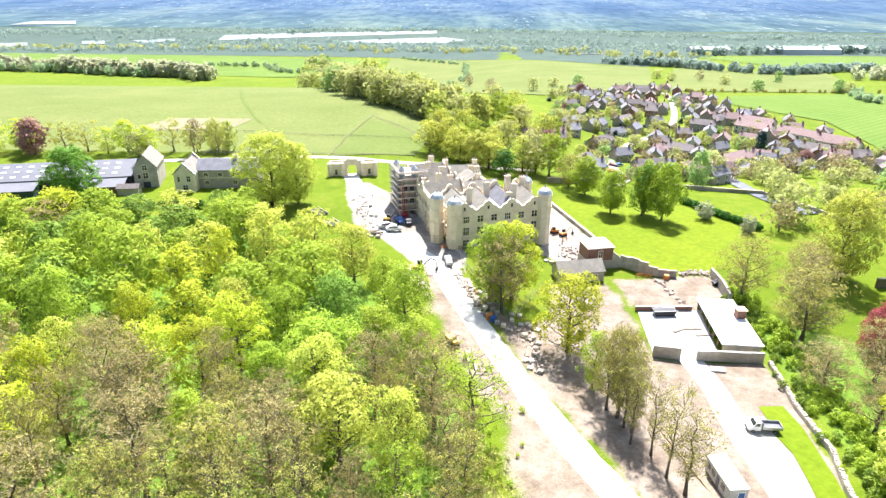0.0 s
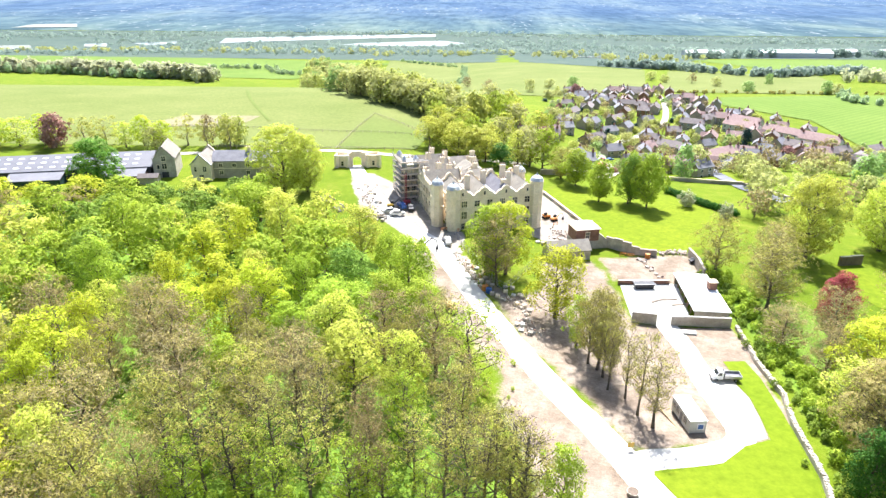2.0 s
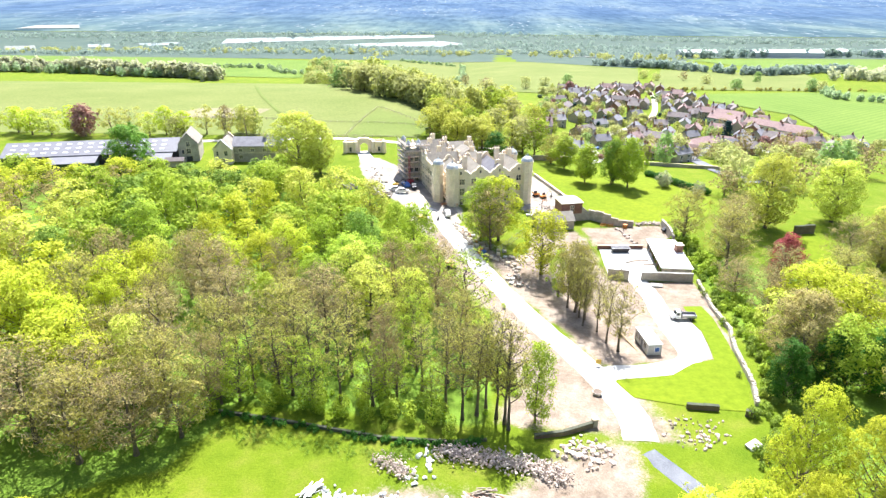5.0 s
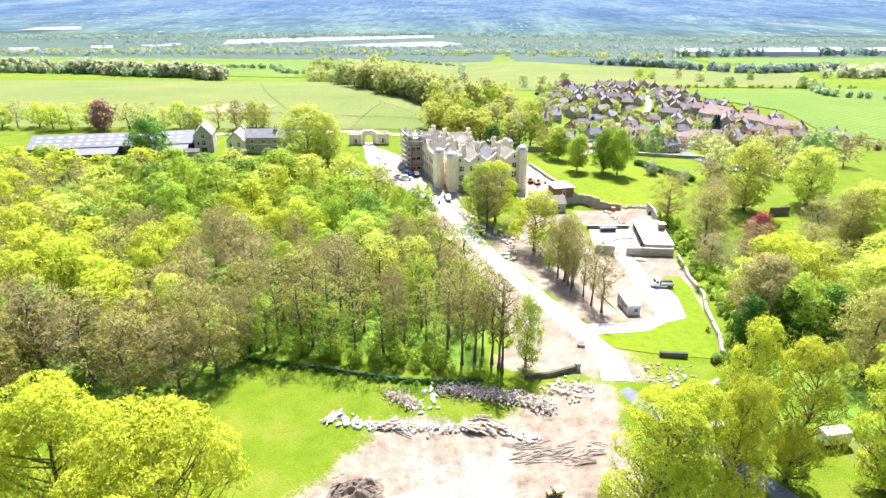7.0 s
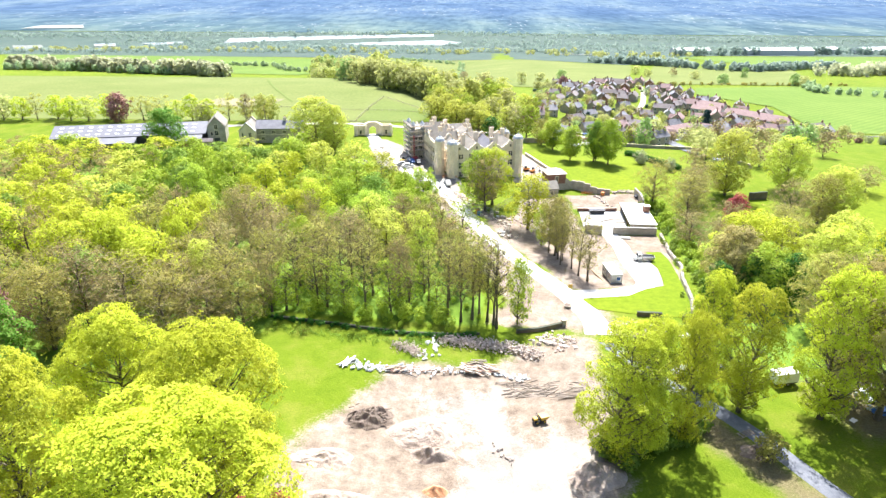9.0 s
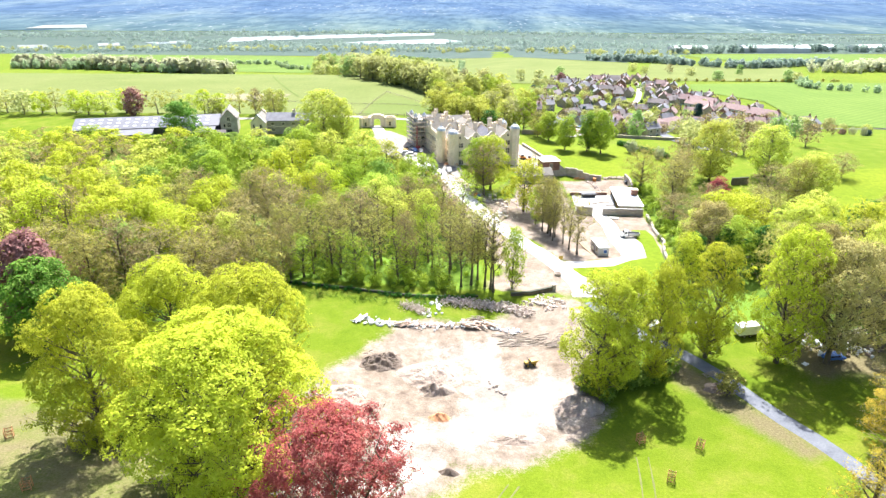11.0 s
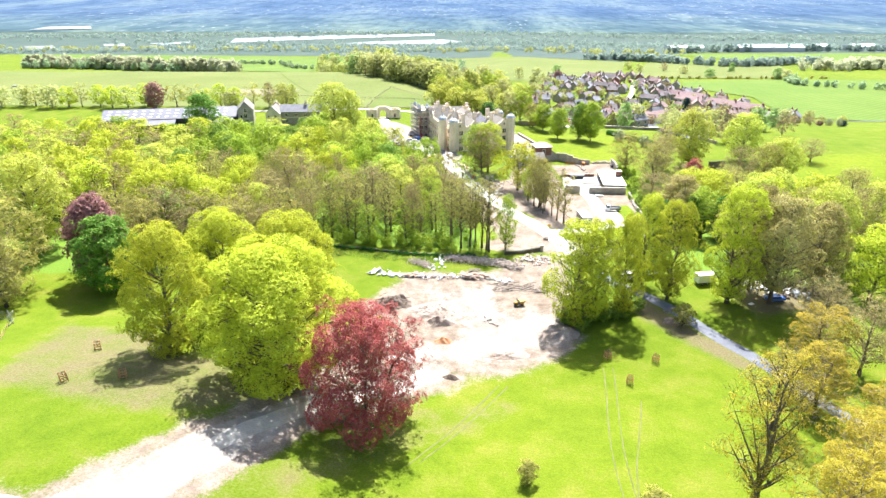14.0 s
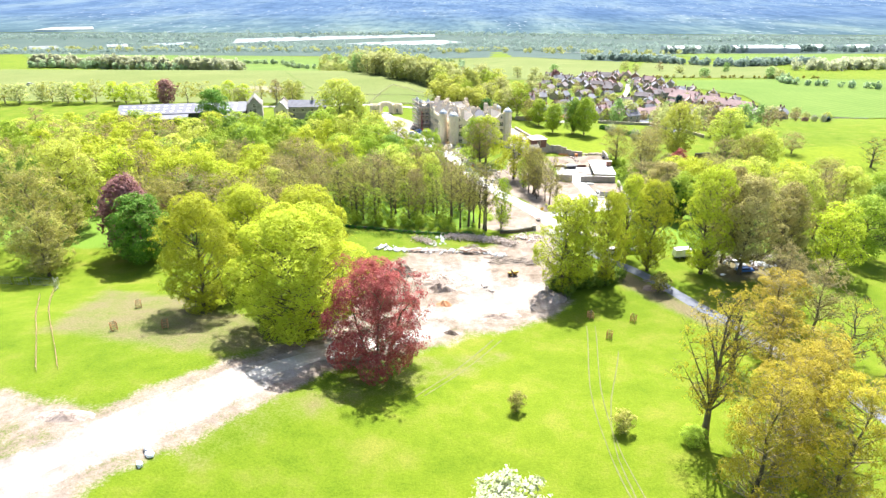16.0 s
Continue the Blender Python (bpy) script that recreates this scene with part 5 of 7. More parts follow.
def castle():
    """Roofless-looking stone mansion: front range between turrets, long rear ranges, gables and stacks."""
    top = empty("castle", "pale limestone mansion with turrets, curved gables and stacks", "castle", pose(-1.2, 169.8, 0.4, 0, 0, 17.5))
    h = 11.4
    part("wall", boxes((0, 29, 0, 0.9, -2.5, h), (0, 29, 14.1, 15, -2.5, h), (0, 0.9, 0.9, 14.1, -2.5, h), (28.1, 29, 0.9, 14.1, -2.5, h)), STONE, top, "front range of dressed limestone")
    for z in (3.6, 7.5, 10.9):
        part("string_course", boxes((-0.12, 29.12, -0.14, 15.14, z, z + 0.28)), STONE, top)
    part("plinth", boxes((-0.35, 29.35, -0.35, 15.35, -2.5, 0.7)), OLD_STONE, top)
    gw = 29 / 4
    for i in range(4):
        g = part("gable", shaped_gable(bmesh.new(), i * gw + 0.1, (i + 1) * gw - 0.1, h, h + 3.0, -0.02, 0.7), STONE, top)
        cap = boxes()
        cone(cap, (i + 0.5) * gw, 0.35, h + 2.9, h + 3.7, 0.25, 0.05, 8)
        part("finial", cap, STONE, g)
        part("gable", shaped_gable(bmesh.new(), i * gw + 0.1, (i + 1) * gw - 0.1, h, h + 4.2, 14.3, 15.02), STONE, top)
        part("roof", gable_roof(bmesh.new(), i * gw + 0.3, (i + 1) * gw - 0.3, 0.8, 14.2, h - 0.2, h + 2.9, "y", 0), STONE_ROOF if i != 2 else SLATE, top, "stone slate roof slope" if i != 2 else "darker patched slate roof slope")
        if i:
            part("valley_gutter", boxes((i * gw - 0.45, i * gw + 0.45, 0.2, 14.8, h - 0.1, h + 0.25)), LEAD, top, "pale lead valley gutter")
    for z, hh in ((0.9, 2.0), (4.4, 2.3), (8.2, 1.9)):
        for i in range(6):
            window_part(top, 4.2 + i * 4.25, -0.0, z, 1.7, hh, 0, STONE_WIN, 2 if i % 3 else 3)
        for i in range(4):
            window_part(top, 29.0, 2.2 + i * 3.5, z, 1.5, hh, 1, STONE_WIN, 2)
            window_part(top, 0.0, 3.0 + i * 3.3, z, 1.4, hh, 3, STONE_WIN, 2)
    for i in range(4):
        window_part(top, (i + 0.5) * gw, -0.02, h + 0.5, 0.6, 1.1, 0, STONE_WIN, 1)
    part("porch", boxes((12, 17, -1.6, 0, -2.5, 4.2), (11.8, 17.2, -1.8, 0, 4.2, 4.8)), STONE, top)
    for x, y, r, zt in ((-3.3, 4.6, 2.0, 15.2), (0.6, 0.2, 2.3, 14.6), (28.6, 0.2, 2.2, 15.2), (28.8, 14.6, 1.9, 14.2)):
        bm = cone(bmesh.new(), x, y, -2.5, zt, r, r, 8)
        t = part("turret", bm, STONE, top, "octagonal stone turret")
        for z in (0.6, 3.7, 7.6, 11.0, zt - 0.5):
            part("moulding", cone(bmesh.new(), x, y, z, z + 0.35, r + 0.14, r + 0.2, 8), STONE, t)
        cap = bmesh.new()
        cone(cap, x, y, zt, zt + 0.9, r + 0.1, r * 0.8, 8)
        cone(cap, x, y, zt + 0.9, zt + 1.6, r * 0.8, r * 0.35, 8)
        cone(cap, x, y, zt + 1.6, zt + 2.6, r * 0.2, 0.05, 8)
        part("cap", cap, LEAD, t, "pale lead ogee cap")
        for z in (5.5, 9.5, 13.2):
            window_part(top, x, y - r * 0.93, z, 0.5, 1.6, 0, STONE_WIN, 1)
    for x, y, z in ((7.25, 7, 16.6), (14.5, 12, 16.2), (18.2, 3.0, 15.6), (21.7, 8, 16.4), (21.7, 13, 17.4), (26.5, 12.6, 16.8)):
        chimney(top, x, y, h - 1, z, 1.7, 1.1, STONE, 3)
    # rear ranges
    hr = 11.8
    part("wall", boxes((-4, 9, 17, 44, -2.5, hr), (9, 21, 15, 42, -2.5, hr - 0.8)), STONE, top, "rear range of dressed limestone")
    for i in range(4):
        y0 = 17 + i * 6.75
        part("roof", gable_roof(bmesh.new(), -4, 9, y0 + 0.3, y0 + 6.45, hr - 0.1, hr + 3.0, "x", 0), STONE_ROOF, top)
        for x in (-4.02, 8.7):
            bm = bmesh.new()
            half = [(0.5, 0), (0.5, 0.16), (0.42, 0.2), (0.36, 0.45), (0.22, 0.6), (0.17, 0.82), (0, 1)]
            loft(bm, [(y0 + 3.375 + a * 6.5, hr + b * 3.8) for a, b in half] + [(y0 + 3.375 - a * 6.5, hr + b * 3.8) for a, b in half[-2::-1]], x, x + 0.6, "x")
            part("gable", bm, STONE, top)
        chimney(top, 2.5 + (i % 2) * 3, y0 + 6.7, hr, hr + 4.8, 1.8, 1.0, STONE, 3)
    for i in range(3):
        part("roof", gable_roof(bmesh.new(), 9.3, 20.7, 15.3 + i * 9, 24 + i * 9, hr - 0.9, hr + 2.4, "y" if i % 2 else "x", 0), STONE_ROOF, top)
        chimney(top, 15 + i * 2.2, 22 + i * 8, hr - 1, hr + 4.2, 1.6, 1.0, STONE, 2)
    brk = random.Random(4)
    for i in range(16):
        x, y, w = brk.uniform(-2, 19), brk.uniform(17, 41), brk.uniform(1.5, 4.5)
        hh = hr + brk.uniform(0.8, 2.6)
        bm = bmesh.new()
        steps = 4
        for k in range(steps):
            box(bm, x + w * k / steps, x + w * (k + 1) / steps + 0.01, y, y + 0.7, hr - 1, hh - brk.uniform(0, 1.6) * k / steps)
        part("broken_wall", bm, STONE if i % 3 else OLD_STONE, top, "ruined inner wall with a stepped top")
    for i in range(4):
        chimney(top, brk.uniform(-3, 20), brk.uniform(18, 42), hr - 1, hr + brk.uniform(3, 5), brk.uniform(0.9, 1.8), 0.9, STONE, brk.choice((1, 2, 3)))
    for i in range(22):
        part("merlon", boxes((-4.12, -3.08, 6 + i * 1.72, 7 + i * 1.72, hr + 0.9, hr + 1.5)), STONE, top)
    part("wall", boxes((-4, -3.2, 5, 17, -2.5, hr), (-4.0, 0, 13, 17, -2.5, hr)), STONE, top)
    part("parapet", boxes((-4.1, -3.1, 5, 44.1, hr, hr + 0.9), (9, 21.1, 41.4, 42.1, hr - 0.8, hr + 0.2)), STONE, top)
    for z, hh in ((1.0, 2.2), (5.0, 2.4), (8.8, 1.8)):
        for i in range(7):
            window_part(top, -4.0, 8 + i * 3.4, z, 1.4, hh, 3, STONE_WIN, 2)
        for i in range(6):
            window_part(top, 21.0, 17 + i * 4, z, 1.4, hh, 1, STONE_WIN, 2)
    # tower wing behind the scaffold
    part("wall", boxes((-8.2, -3.9, 29, 37, -2.5, 14.2)), STONE, top, "tower wing under repair")
    part("parapet", boxes((-8.5, -3.7, 28.7, 37.3, 13.8, 15.0)), STONE, top)
    for x, y in ((-8.2, 29), (-8.2, 37), (-4.2, 29)):
        bm = cone(bmesh.new(), x, y, 14.4, 17.0, 1.0, 1.0, 8)
        cone(bm, x, y, 17.0, 18.3, 1.1, 0.15, 8)
        part("pinnacle", bm, LEAD, top)
    for z in (1.0, 5.0, 9.0):
        for i in range(2):
            window_part(top, -7.2 + i * 2.2, 29.0, z, 1.2, 2.2, 0, STONE_WIN, 2)


def scaffold():
    """Tube scaffold with boarded lifts round the tower wing."""
    top = empty("scaffolding", "grey tube scaffolding with boarded lifts round the tower", "scaffolding", pose(-1.2, 169.8, 2.6, 0, 0, 17.5))
    x0, x1, y0, y1, tall = -10.2, -0.6, 26.2, 39, 14.5
    up = part("standard", rod(bmesh.new(), (0, 0, 0), (0, 0, tall + 1), 0.055), STEEL, top)
    up.matrix_basis = pose(x0, y0, -0.3)
    spots = [(x, y) for y in (y0, y0 + 1.3) for x in np.linspace(x0, x1, 6)] + [(x, y) for x in (x0, x0 + 1.3) for y in np.linspace(y0 + 2.5, y1, 6)]
    for x, y in spots[1:]:
        shared("standard", up, top, pose(x, y, -0.3))
    for i in range(7):
        z = 1.8 + i * 2.05
        part("deck", boxes((x0 - 0.25, x1 + 0.25, y0 - 0.2, y0 + 1.4, z, z + 0.12), (x0 - 0.1, x0 + 1.4, y0 + 1.4, y1, z, z + 0.09)), WEATHERED, top, "timber scaffold boards")
        for dz in (0.0, 0.5, 1.0):
            part("ledger", rod(bmesh.new(), (x0 - 0.3, y0, z + dz), (x1 + 0.3, y0, z + dz), 0.05), STEEL, top)
            part("ledger", rod(bmesh.new(), (x0, y0, z + dz), (x0, y1 + 0.2, z + dz), 0.05), STEEL, top)
        part("toe_board", boxes((x0 - 0.2, x1 + 0.2, y0 - 0.26, y0 - 0.21, z - 0.1, z + 0.42), (x0 - 0.16, x0 - 0.11, y0, y1, z - 0.1, z + 0.42)), PALE_BOARD, top)
    for k in range(3):
        bm = bmesh.new()
        rod(bm, (x0 + k * 2.8, y0 - 0.1, 0), (x0 + k * 2.8 + 2.8, y0 - 0.1, tall), 0.05)
        part("brace", bm, STEEL, top)
    hoist = empty("hoist", "red builders' hoist mast beside the scaffolding", "hoist", pose(-1.2, 169.8, 2.6, 0, 0, 17.5))
    bm = bmesh.new()
    for dx in (0, 0.5):
        for dy in (0, 0.5):
            rod(bm, (x0 + 1.2 + dx, y0 - 1.2 + dy, -0.4), (x0 + 1.2 + dx, y0 - 1.2 + dy, 11), 0.05)
    for i in range(14):
        rod(bm, (x0 + 1.2, y0 - 1.2, i * 0.75), (x0 + 1.7, y0 - 1.2, i * 0.75 + 0.7), 0.035)
        rod(bm, (x0 + 1.2, y0 - 1.2, i * 0.75), (x0 + 1.2, y0 - 0.7, i * 0.75 + 0.7), 0.035)
    part("mast", bm, RED_PAINT, hoist)
    part("cage", bevelled(boxes((x0 + 0.4, x0 + 2.6, y0 - 2.9, y0 - 1.3, -0.4, 1.6)), 0.06), RED_PAINT, hoist)


def gatehouse():
    """Stone arch between two low square lodges."""
    top = empty("gatehouse", "ruined stone gateway with two flat-topped lodges", "gatehouse", pose(-39.8, 230, height(-40, 229) - 0.3, 0, 0, 8) @ Matrix.Diagonal((1, 1, 0.86, 1)))
    for x in (-8.2, 4.2):
        lodge = part("lodge", boxes((x, x + 4.6, 0, 5, -1, 5.0)), STONE, top)
        part("parapet", boxes((x - 0.15, x + 4.75, -0.15, 0.35, 4.7, 5.9), (x - 0.15, x + 4.75, 4.7, 5.15, 4.7, 5.9), (x - 0.15, x + 0.35, 0.35, 4.7, 4.7, 5.9), (x + 4.3, x + 4.75, 0.35, 4.7, 4.7, 5.9)), STONE, lodge)
        window_part(top, x + 2.3, 0, 1.0, 0.9, 2.2, 0, STONE_WIN, 1)
        for cx in (x, x + 4.6):
            part("corner_turret", cone(bmesh.new(), cx, 0, -1, 6.2, 0.9, 0.9, 8), STONE, top)
    arch = [(-3.4, -1), (-1.7, -1), (-1.7, 3.6), (-1.45, 4.4), (-0.8, 5.0), (0, 5.2), (0.8, 5.0), (1.45, 4.4), (1.7, 3.6), (1.7, -1), (3.4, -1), (3.4, 6.6), (-3.4, 6.6)]
    part("arch", loft(bmesh.new(), arch, 0.6, 2.4), STONE, top)
    part("cornice", boxes((-3.7, 3.7, 0.4, 2.6, 6.6, 7.0), (-2.2, 2.2, 0.6, 2.4, 7.0, 7.7)), STONE, top)
    for x in (-3.9, 3.5):
        part("link_wall", boxes((x - 0.5 if x < 0 else x - 0.2, x + 0.6, 1.2, 2, -1, 4)), STONE, top)


def pavilion():
    z = height(39, 158)
    top = empty("pavilion", "square brick garden tower with a pale hipped roof", "tower", pose(36.4, 160.2, z, 0, 0, 12))
    part("wall", bevelled(boxes((0, 7.4, 0, 6.4, 2.6, 6.3)), 0.04), BRICK_WALL, top, "red brick upper storey")
    part("base", boxes((-0.15, 7.55, -0.15, 6.55, -1.5, 2.6)), OLD_STONE, top, "weathered stone lower storey")
    part("cornice", boxes((-0.3, 7.7, -0.3, 6.7, 6.25, 6.6)), STONE, top)
    bm = bmesh.new()
    bmesh.ops.create_cone(bm, cap_ends=True, segments=4, radius1=5.3, radius2=2.0, depth=1.1, matrix=Matrix.Translation((3.7, 3.2, 7.15)) @ Matrix.Rotation(radians(45), 4, "Z"))
    part("roof", bm, LEAD, top, "pale lead hipped roof")
    window_part(top, 3.7, 0, 3.4, 1.1, 2.0, 0, STONE_WIN, 2)
    window_part(top, 7.4, 3.2, 3.4, 1.1, 2.0, 1, STONE_WIN, 2)
    part("doorway", boxes((3.1, 4.4, -0.22, -0.14, -0.6, 1.9)), DARK_WOOD, top)
    out = empty("outbuilding", "low stone outbuilding with a stone slate roof", "outbuilding", pose(27.5, 151, height(32, 152) - 0.2, 0, 0, 12))
    block(out, 0, 12.5, 0, 6.2, -1, 2.8, 5.2, "x", OLD_STONE, STONE_ROOF)
    for x in (2.5, 6.2, 10):
        window_part(out, x, 0, 0.9, 1.0, 1.3, 0, STONE_WIN, 2)
    side = empty("lean_to", "weathered stone lean-to against the tower", "outbuilding", pose(43.6, 161.6, z, 0, 0, 12))
    bm = loft(bmesh.new(), [(0, -1), (3, -1), (3, 2.6), (0, 5.0)], 0, 4.6)
    part("wall", bm, OLD_STONE, side)


def wall_run(name, label, pts, tall, thick, mat, course=0.0, cap=None, seed=1, base=None):
    """A stone wall along points with an uneven top; course: size of the stones laid as pieces of their own."""
    rnd = random.Random(seed)
    top = empty(name, label, "wall", Matrix())
    top["kind"] = "structure"
    proto = None
    for (ax, ay, ah), (bx, by, bh) in zip(pts, pts[1:]):
        d = Vector((bx - ax, by - ay))
        n = max(1, int(d.length / 2.4))
        ang = math.degrees(math.atan2(d.y, d.x))
        for i in range(n):
            u0, u1 = i / n, (i + 1) / n
            um = (u0 + u1) / 2
            x, y = ax + d.x * um, ay + d.y * um
            hh = (ah + (bh - ah) * um) * tall * rnd.uniform(0.97, 1.03)
            z = height(x, y) if base is None else base
            w = d.length / n
            ob = part("wall_length", bevelled(boxes((-w / 2, w / 2, -thick / 2, thick / 2, -0.6, hh)), 0.03), mat, top)
            ob.matrix_basis = pose(x, y, z, 0, 0, ang)
            if cap:
                c = part("coping", bevelled(boxes((-w / 2 + 0.01, w / 2 - 0.01, -thick / 2 - 0.08, thick / 2 + 0.08, hh, hh + 0.16)), 0.03), cap, ob)
            if course:
                if proto is None:
                    proto = part("stone", bevelled(boxes((-0.5, 0.5, -0.5, 0.5, -0.5, 0.5)), 0.12), mat, ob)
                    proto.matrix_basis = Matrix.Translation((0, 0, hh)) @ Matrix.Diagonal((course, thick * 1.1, course * 0.7, 1))
                k = int(w / course)
                for j in range(k):
                    s = shared("stone", proto, ob, pose(-w / 2 + (j + 0.5) * w / k, rnd.uniform(-0.06, 0.06), hh + rnd.uniform(0, 0.12), rnd.uniform(-15, 15), rnd.uniform(-15, 15), rnd.uniform(-30, 30))
                               @ Matrix.Diagonal((course * rnd.uniform(0.7, 1.1), thick * rnd.uniform(0.7, 1.1), course * rnd.uniform(0.5, 0.9), 1)))


def yard_shed():
    top = empty("open_shed", "long open-fronted shed with a flat pale roof", "shed", pose(58.6, 119.4, height(62, 130), 0, 0, -4.5))
    part("back_wall", boxes((7.6, 8.0, 0, 21, -1.2, 2.7)), OLD_STONE, top)
    part("end_wall", boxes((0, 7.6, -0.02, 0.4, -1.2, 2.6)), OLD_STONE, top)
    part("end_wall", boxes((0, 7.6, 20.6, 21, -1.2, 2.6)), OLD_STONE, top)
    part("roof", bevelled(boxes((-0.5, 8.4, -0.3, 21.4, 2.65, 2.95)), 0.05), WHITE_PAINT, top, "flat pale membrane roof")
    for i in range(7):
        part("post", boxes((0, 0.3, 0.4 + i * 3.35, 0.7 + i * 3.35, -1.2, 2.65)), TIMBER, top)
    part("inner_wall", boxes((4.2, 4.4, 0.4, 20.6, -1.2, 2.6)), DARK_WOOD, top, "dark interior partition")
    tank = empty("water_tank", "small brick turret above the shed roof", "tank", pose(66.6, 131.2, height(66, 131), 0, 0, 0))
    part("body", bevelled(boxes((-1, 1, -1, 1, -1, 5.0)), 0.05), BRICK_WALL, tank)
    part("coping", boxes((-1.15, 1.15, -1.15, 1.15, 5.0, 5.2)), STONE, tank)
    low = empty("low_wall", "low red brick wall across the yard", "wall", pose(44.5, 138.3, height(50, 138), 0, 0, 2))
    part("wall", boxes((0, 14, 0, 0.4, -0.5, 1.2)), BRICK_WALL, low)
    part("coping", boxes((-0.05, 14.05, -0.06, 0.46, 1.2, 1.3)), STONE, low)
    skip = empty("skip", "black open waste container", "skip", pose(51, 136.6, height(51, 136), 0, 0, 4))
    part("body", loft(bmesh.new(), [(-2.8, 1.5), (2.8, 1.5), (2.2, 0.1), (-2.2, 0.1)], -0.9, 0.9), DARK_STEEL, skip)
    part("rim", boxes((-2.9, 2.9, -1.0, -0.85, 1.42, 1.55), (-2.9, 2.9, 0.85, 1.0, 1.42, 1.55)), STEEL, skip)
    for x, y, r in ((55.5, 130, 5), (58, 127.5, 8), (53, 129.6, 30)):
        stack = empty("timber_stack", "stack of dark weathered beams on the slab", "timber", pose(x, y, height(x, y) + 0.12, 0, 0, r))
        for k in range(5):
            part("beam", boxes((-2.4, 2.4, -0.3 + k * 0.13, -0.2 + k * 0.13, 0.0, 0.2)), WEATHERED, stack)


def barns():
    """Long farm sheds, a gabled granary and a stone house."""
    g = height(-130, 212) - 0.2
    shed = empty("farm_shed", "long farm shed with grey sheet roof and rooflights", "barn", pose(-180.3, 199.2, g, 0, 0, 12.5))
    part("wall", boxes((0, 66, 0, 19, -1, 4.4)), DARK_WOOD, shed)
    part("roof", loft(bmesh.new(), [(-0.5, 4.3), (9.5, 8.0), (19.5, 4.3), (19.5, 4.5), (9.5, 8.2), (-0.5, 4.5)], -0.5, 66.5, "x"), SHEET, shed)
    slope = math.degrees(math.atan2(3.7, 10))
    proto = None
    for i in range(15):
        for y in (1.8, 4.6, 7.4):
            m = pose(2.8 + i * 4.1 + (y > 2) * 0.4, y, 4.5 + (y + 0.5) * 3.7 / 10 + 0.03, slope, 0, 0)
            if proto is None:
                proto = part("rooflight", boxes((-0.9, 0.9, -0.35, 0.35, 0, 0.05)), CLEAR_SHEET, shed)
                proto.matrix_basis = m
            else:
                shared("rooflight", proto, shed, m)
    for x0, x1, lab in ((18, 36, "low lean-to with pale sheet roof"), (50, 64.5, "low lean-to with pale sheet roof")):
        lean = empty("lean_to", lab, "barn", pose(-180.3, 199.2, g, 0, 0, 12.5))
        part("wall", boxes((x0, x1, -6.5, -0.2, -1, 2.6)), GREEN_PAINT if x0 < 40 else BRICK_WALL, lean)
        part("roof", loft(bmesh.new(), [(-7, 2.6), (-0.1, 4.0), (-0.1, 4.2), (-7, 2.8)], x0 - 0.3, x1 + 0.3, "x"), SHEET, lean)
    gran = empty("granary", "tall gabled stone granary with a stone roof", "barn", pose(-114.3, 212.2, g, 0, 0, 14))
    block(gran, 0, 8, 0, 14, -1, 7.3, 12.0, "y", OLD_STONE, STONE_ROOF)
    window_part(gran, 4, 0, 6.6, 1.4, 1.8, 0, STONE_WIN, 2)
    window_part(gran, 4, 0, 3.6, 1.6, 2.0, 0, STONE_WIN, 2)
    window_part(gran, 1.8, 0, 3.6, 0.9, 1.6, 0, STONE_WIN, 1)
    part("doorway", boxes((2.8, 5.2, -0.08, -0.02, -0.2, 2.4)), DARK_WOOD, gran)
    hut = empty("hut", "small pale roofed hut by the barns", "hut", pose(-117, 204.5, g, 0, 0, 8))
    block(hut, 0, 7, 0, 3.6, -0.8, 2.2, 3.4, "x", OLD_STONE, TILE_BROWN)
    house = empty("stone_house", "old stone house with mullioned windows and grey slates", "house", pose(-98.6, 208.6, g + 0.2, 0, 0, 4))
    block(house, 7, 28, 4, 12, -1, 6.4, 9.6, "x", HOUSE_STONE, SLATE)
    block(house, 0, 7.2, 0.5, 13, -1, 6.0, 9.8, "y", STONE, STONE_ROOF)
    part("coping", loft(bmesh.new(), [(-0.4, 5.9), (3.6, 10.0), (7.6, 5.9), (7.6, 6.3), (3.6, 10.4), (-0.4, 6.3)], 0.3, 0.9), WHITE_PAINT, house, "pale stone gable coping")
    window_part(house, 3.6 + 1.4, 0.5, 3.6, 1.2, 1.9, 0, STONE_WIN, 2)
    window_part(house, 3.6 - 2.0, 0.5, 3.6, 0.8, 1.7, 0, STONE_WIN, 1)
    window_part(house, 3.6, 0.5, 0.6, 1.6, 1.7, 0, STONE_WIN, 2)
    for x in (10, 15, 20, 25):
        window_part(house, x, 4, 4.4, 1.3, 1.3, 0, STONE_WIN, 2)
        if x != 15:
            window_part(house, x, 4, 1.4, 1.3, 1.5, 0, STONE_WIN, 2)
    part("dormer", loft(bmesh.new(), [(1.0, 8.4), (6.2, 8.4), (3.6, 11.0)], 12.2, 12.9), STONE, house)
    part("string_course", boxes((7, 28.1, 3.9, 4, 3.7, 3.95)), STONE, house)
    chimney(house, 20, 8, 8, 11.2, 1.4, 0.9, STONE, 2)


HOUSES = {}


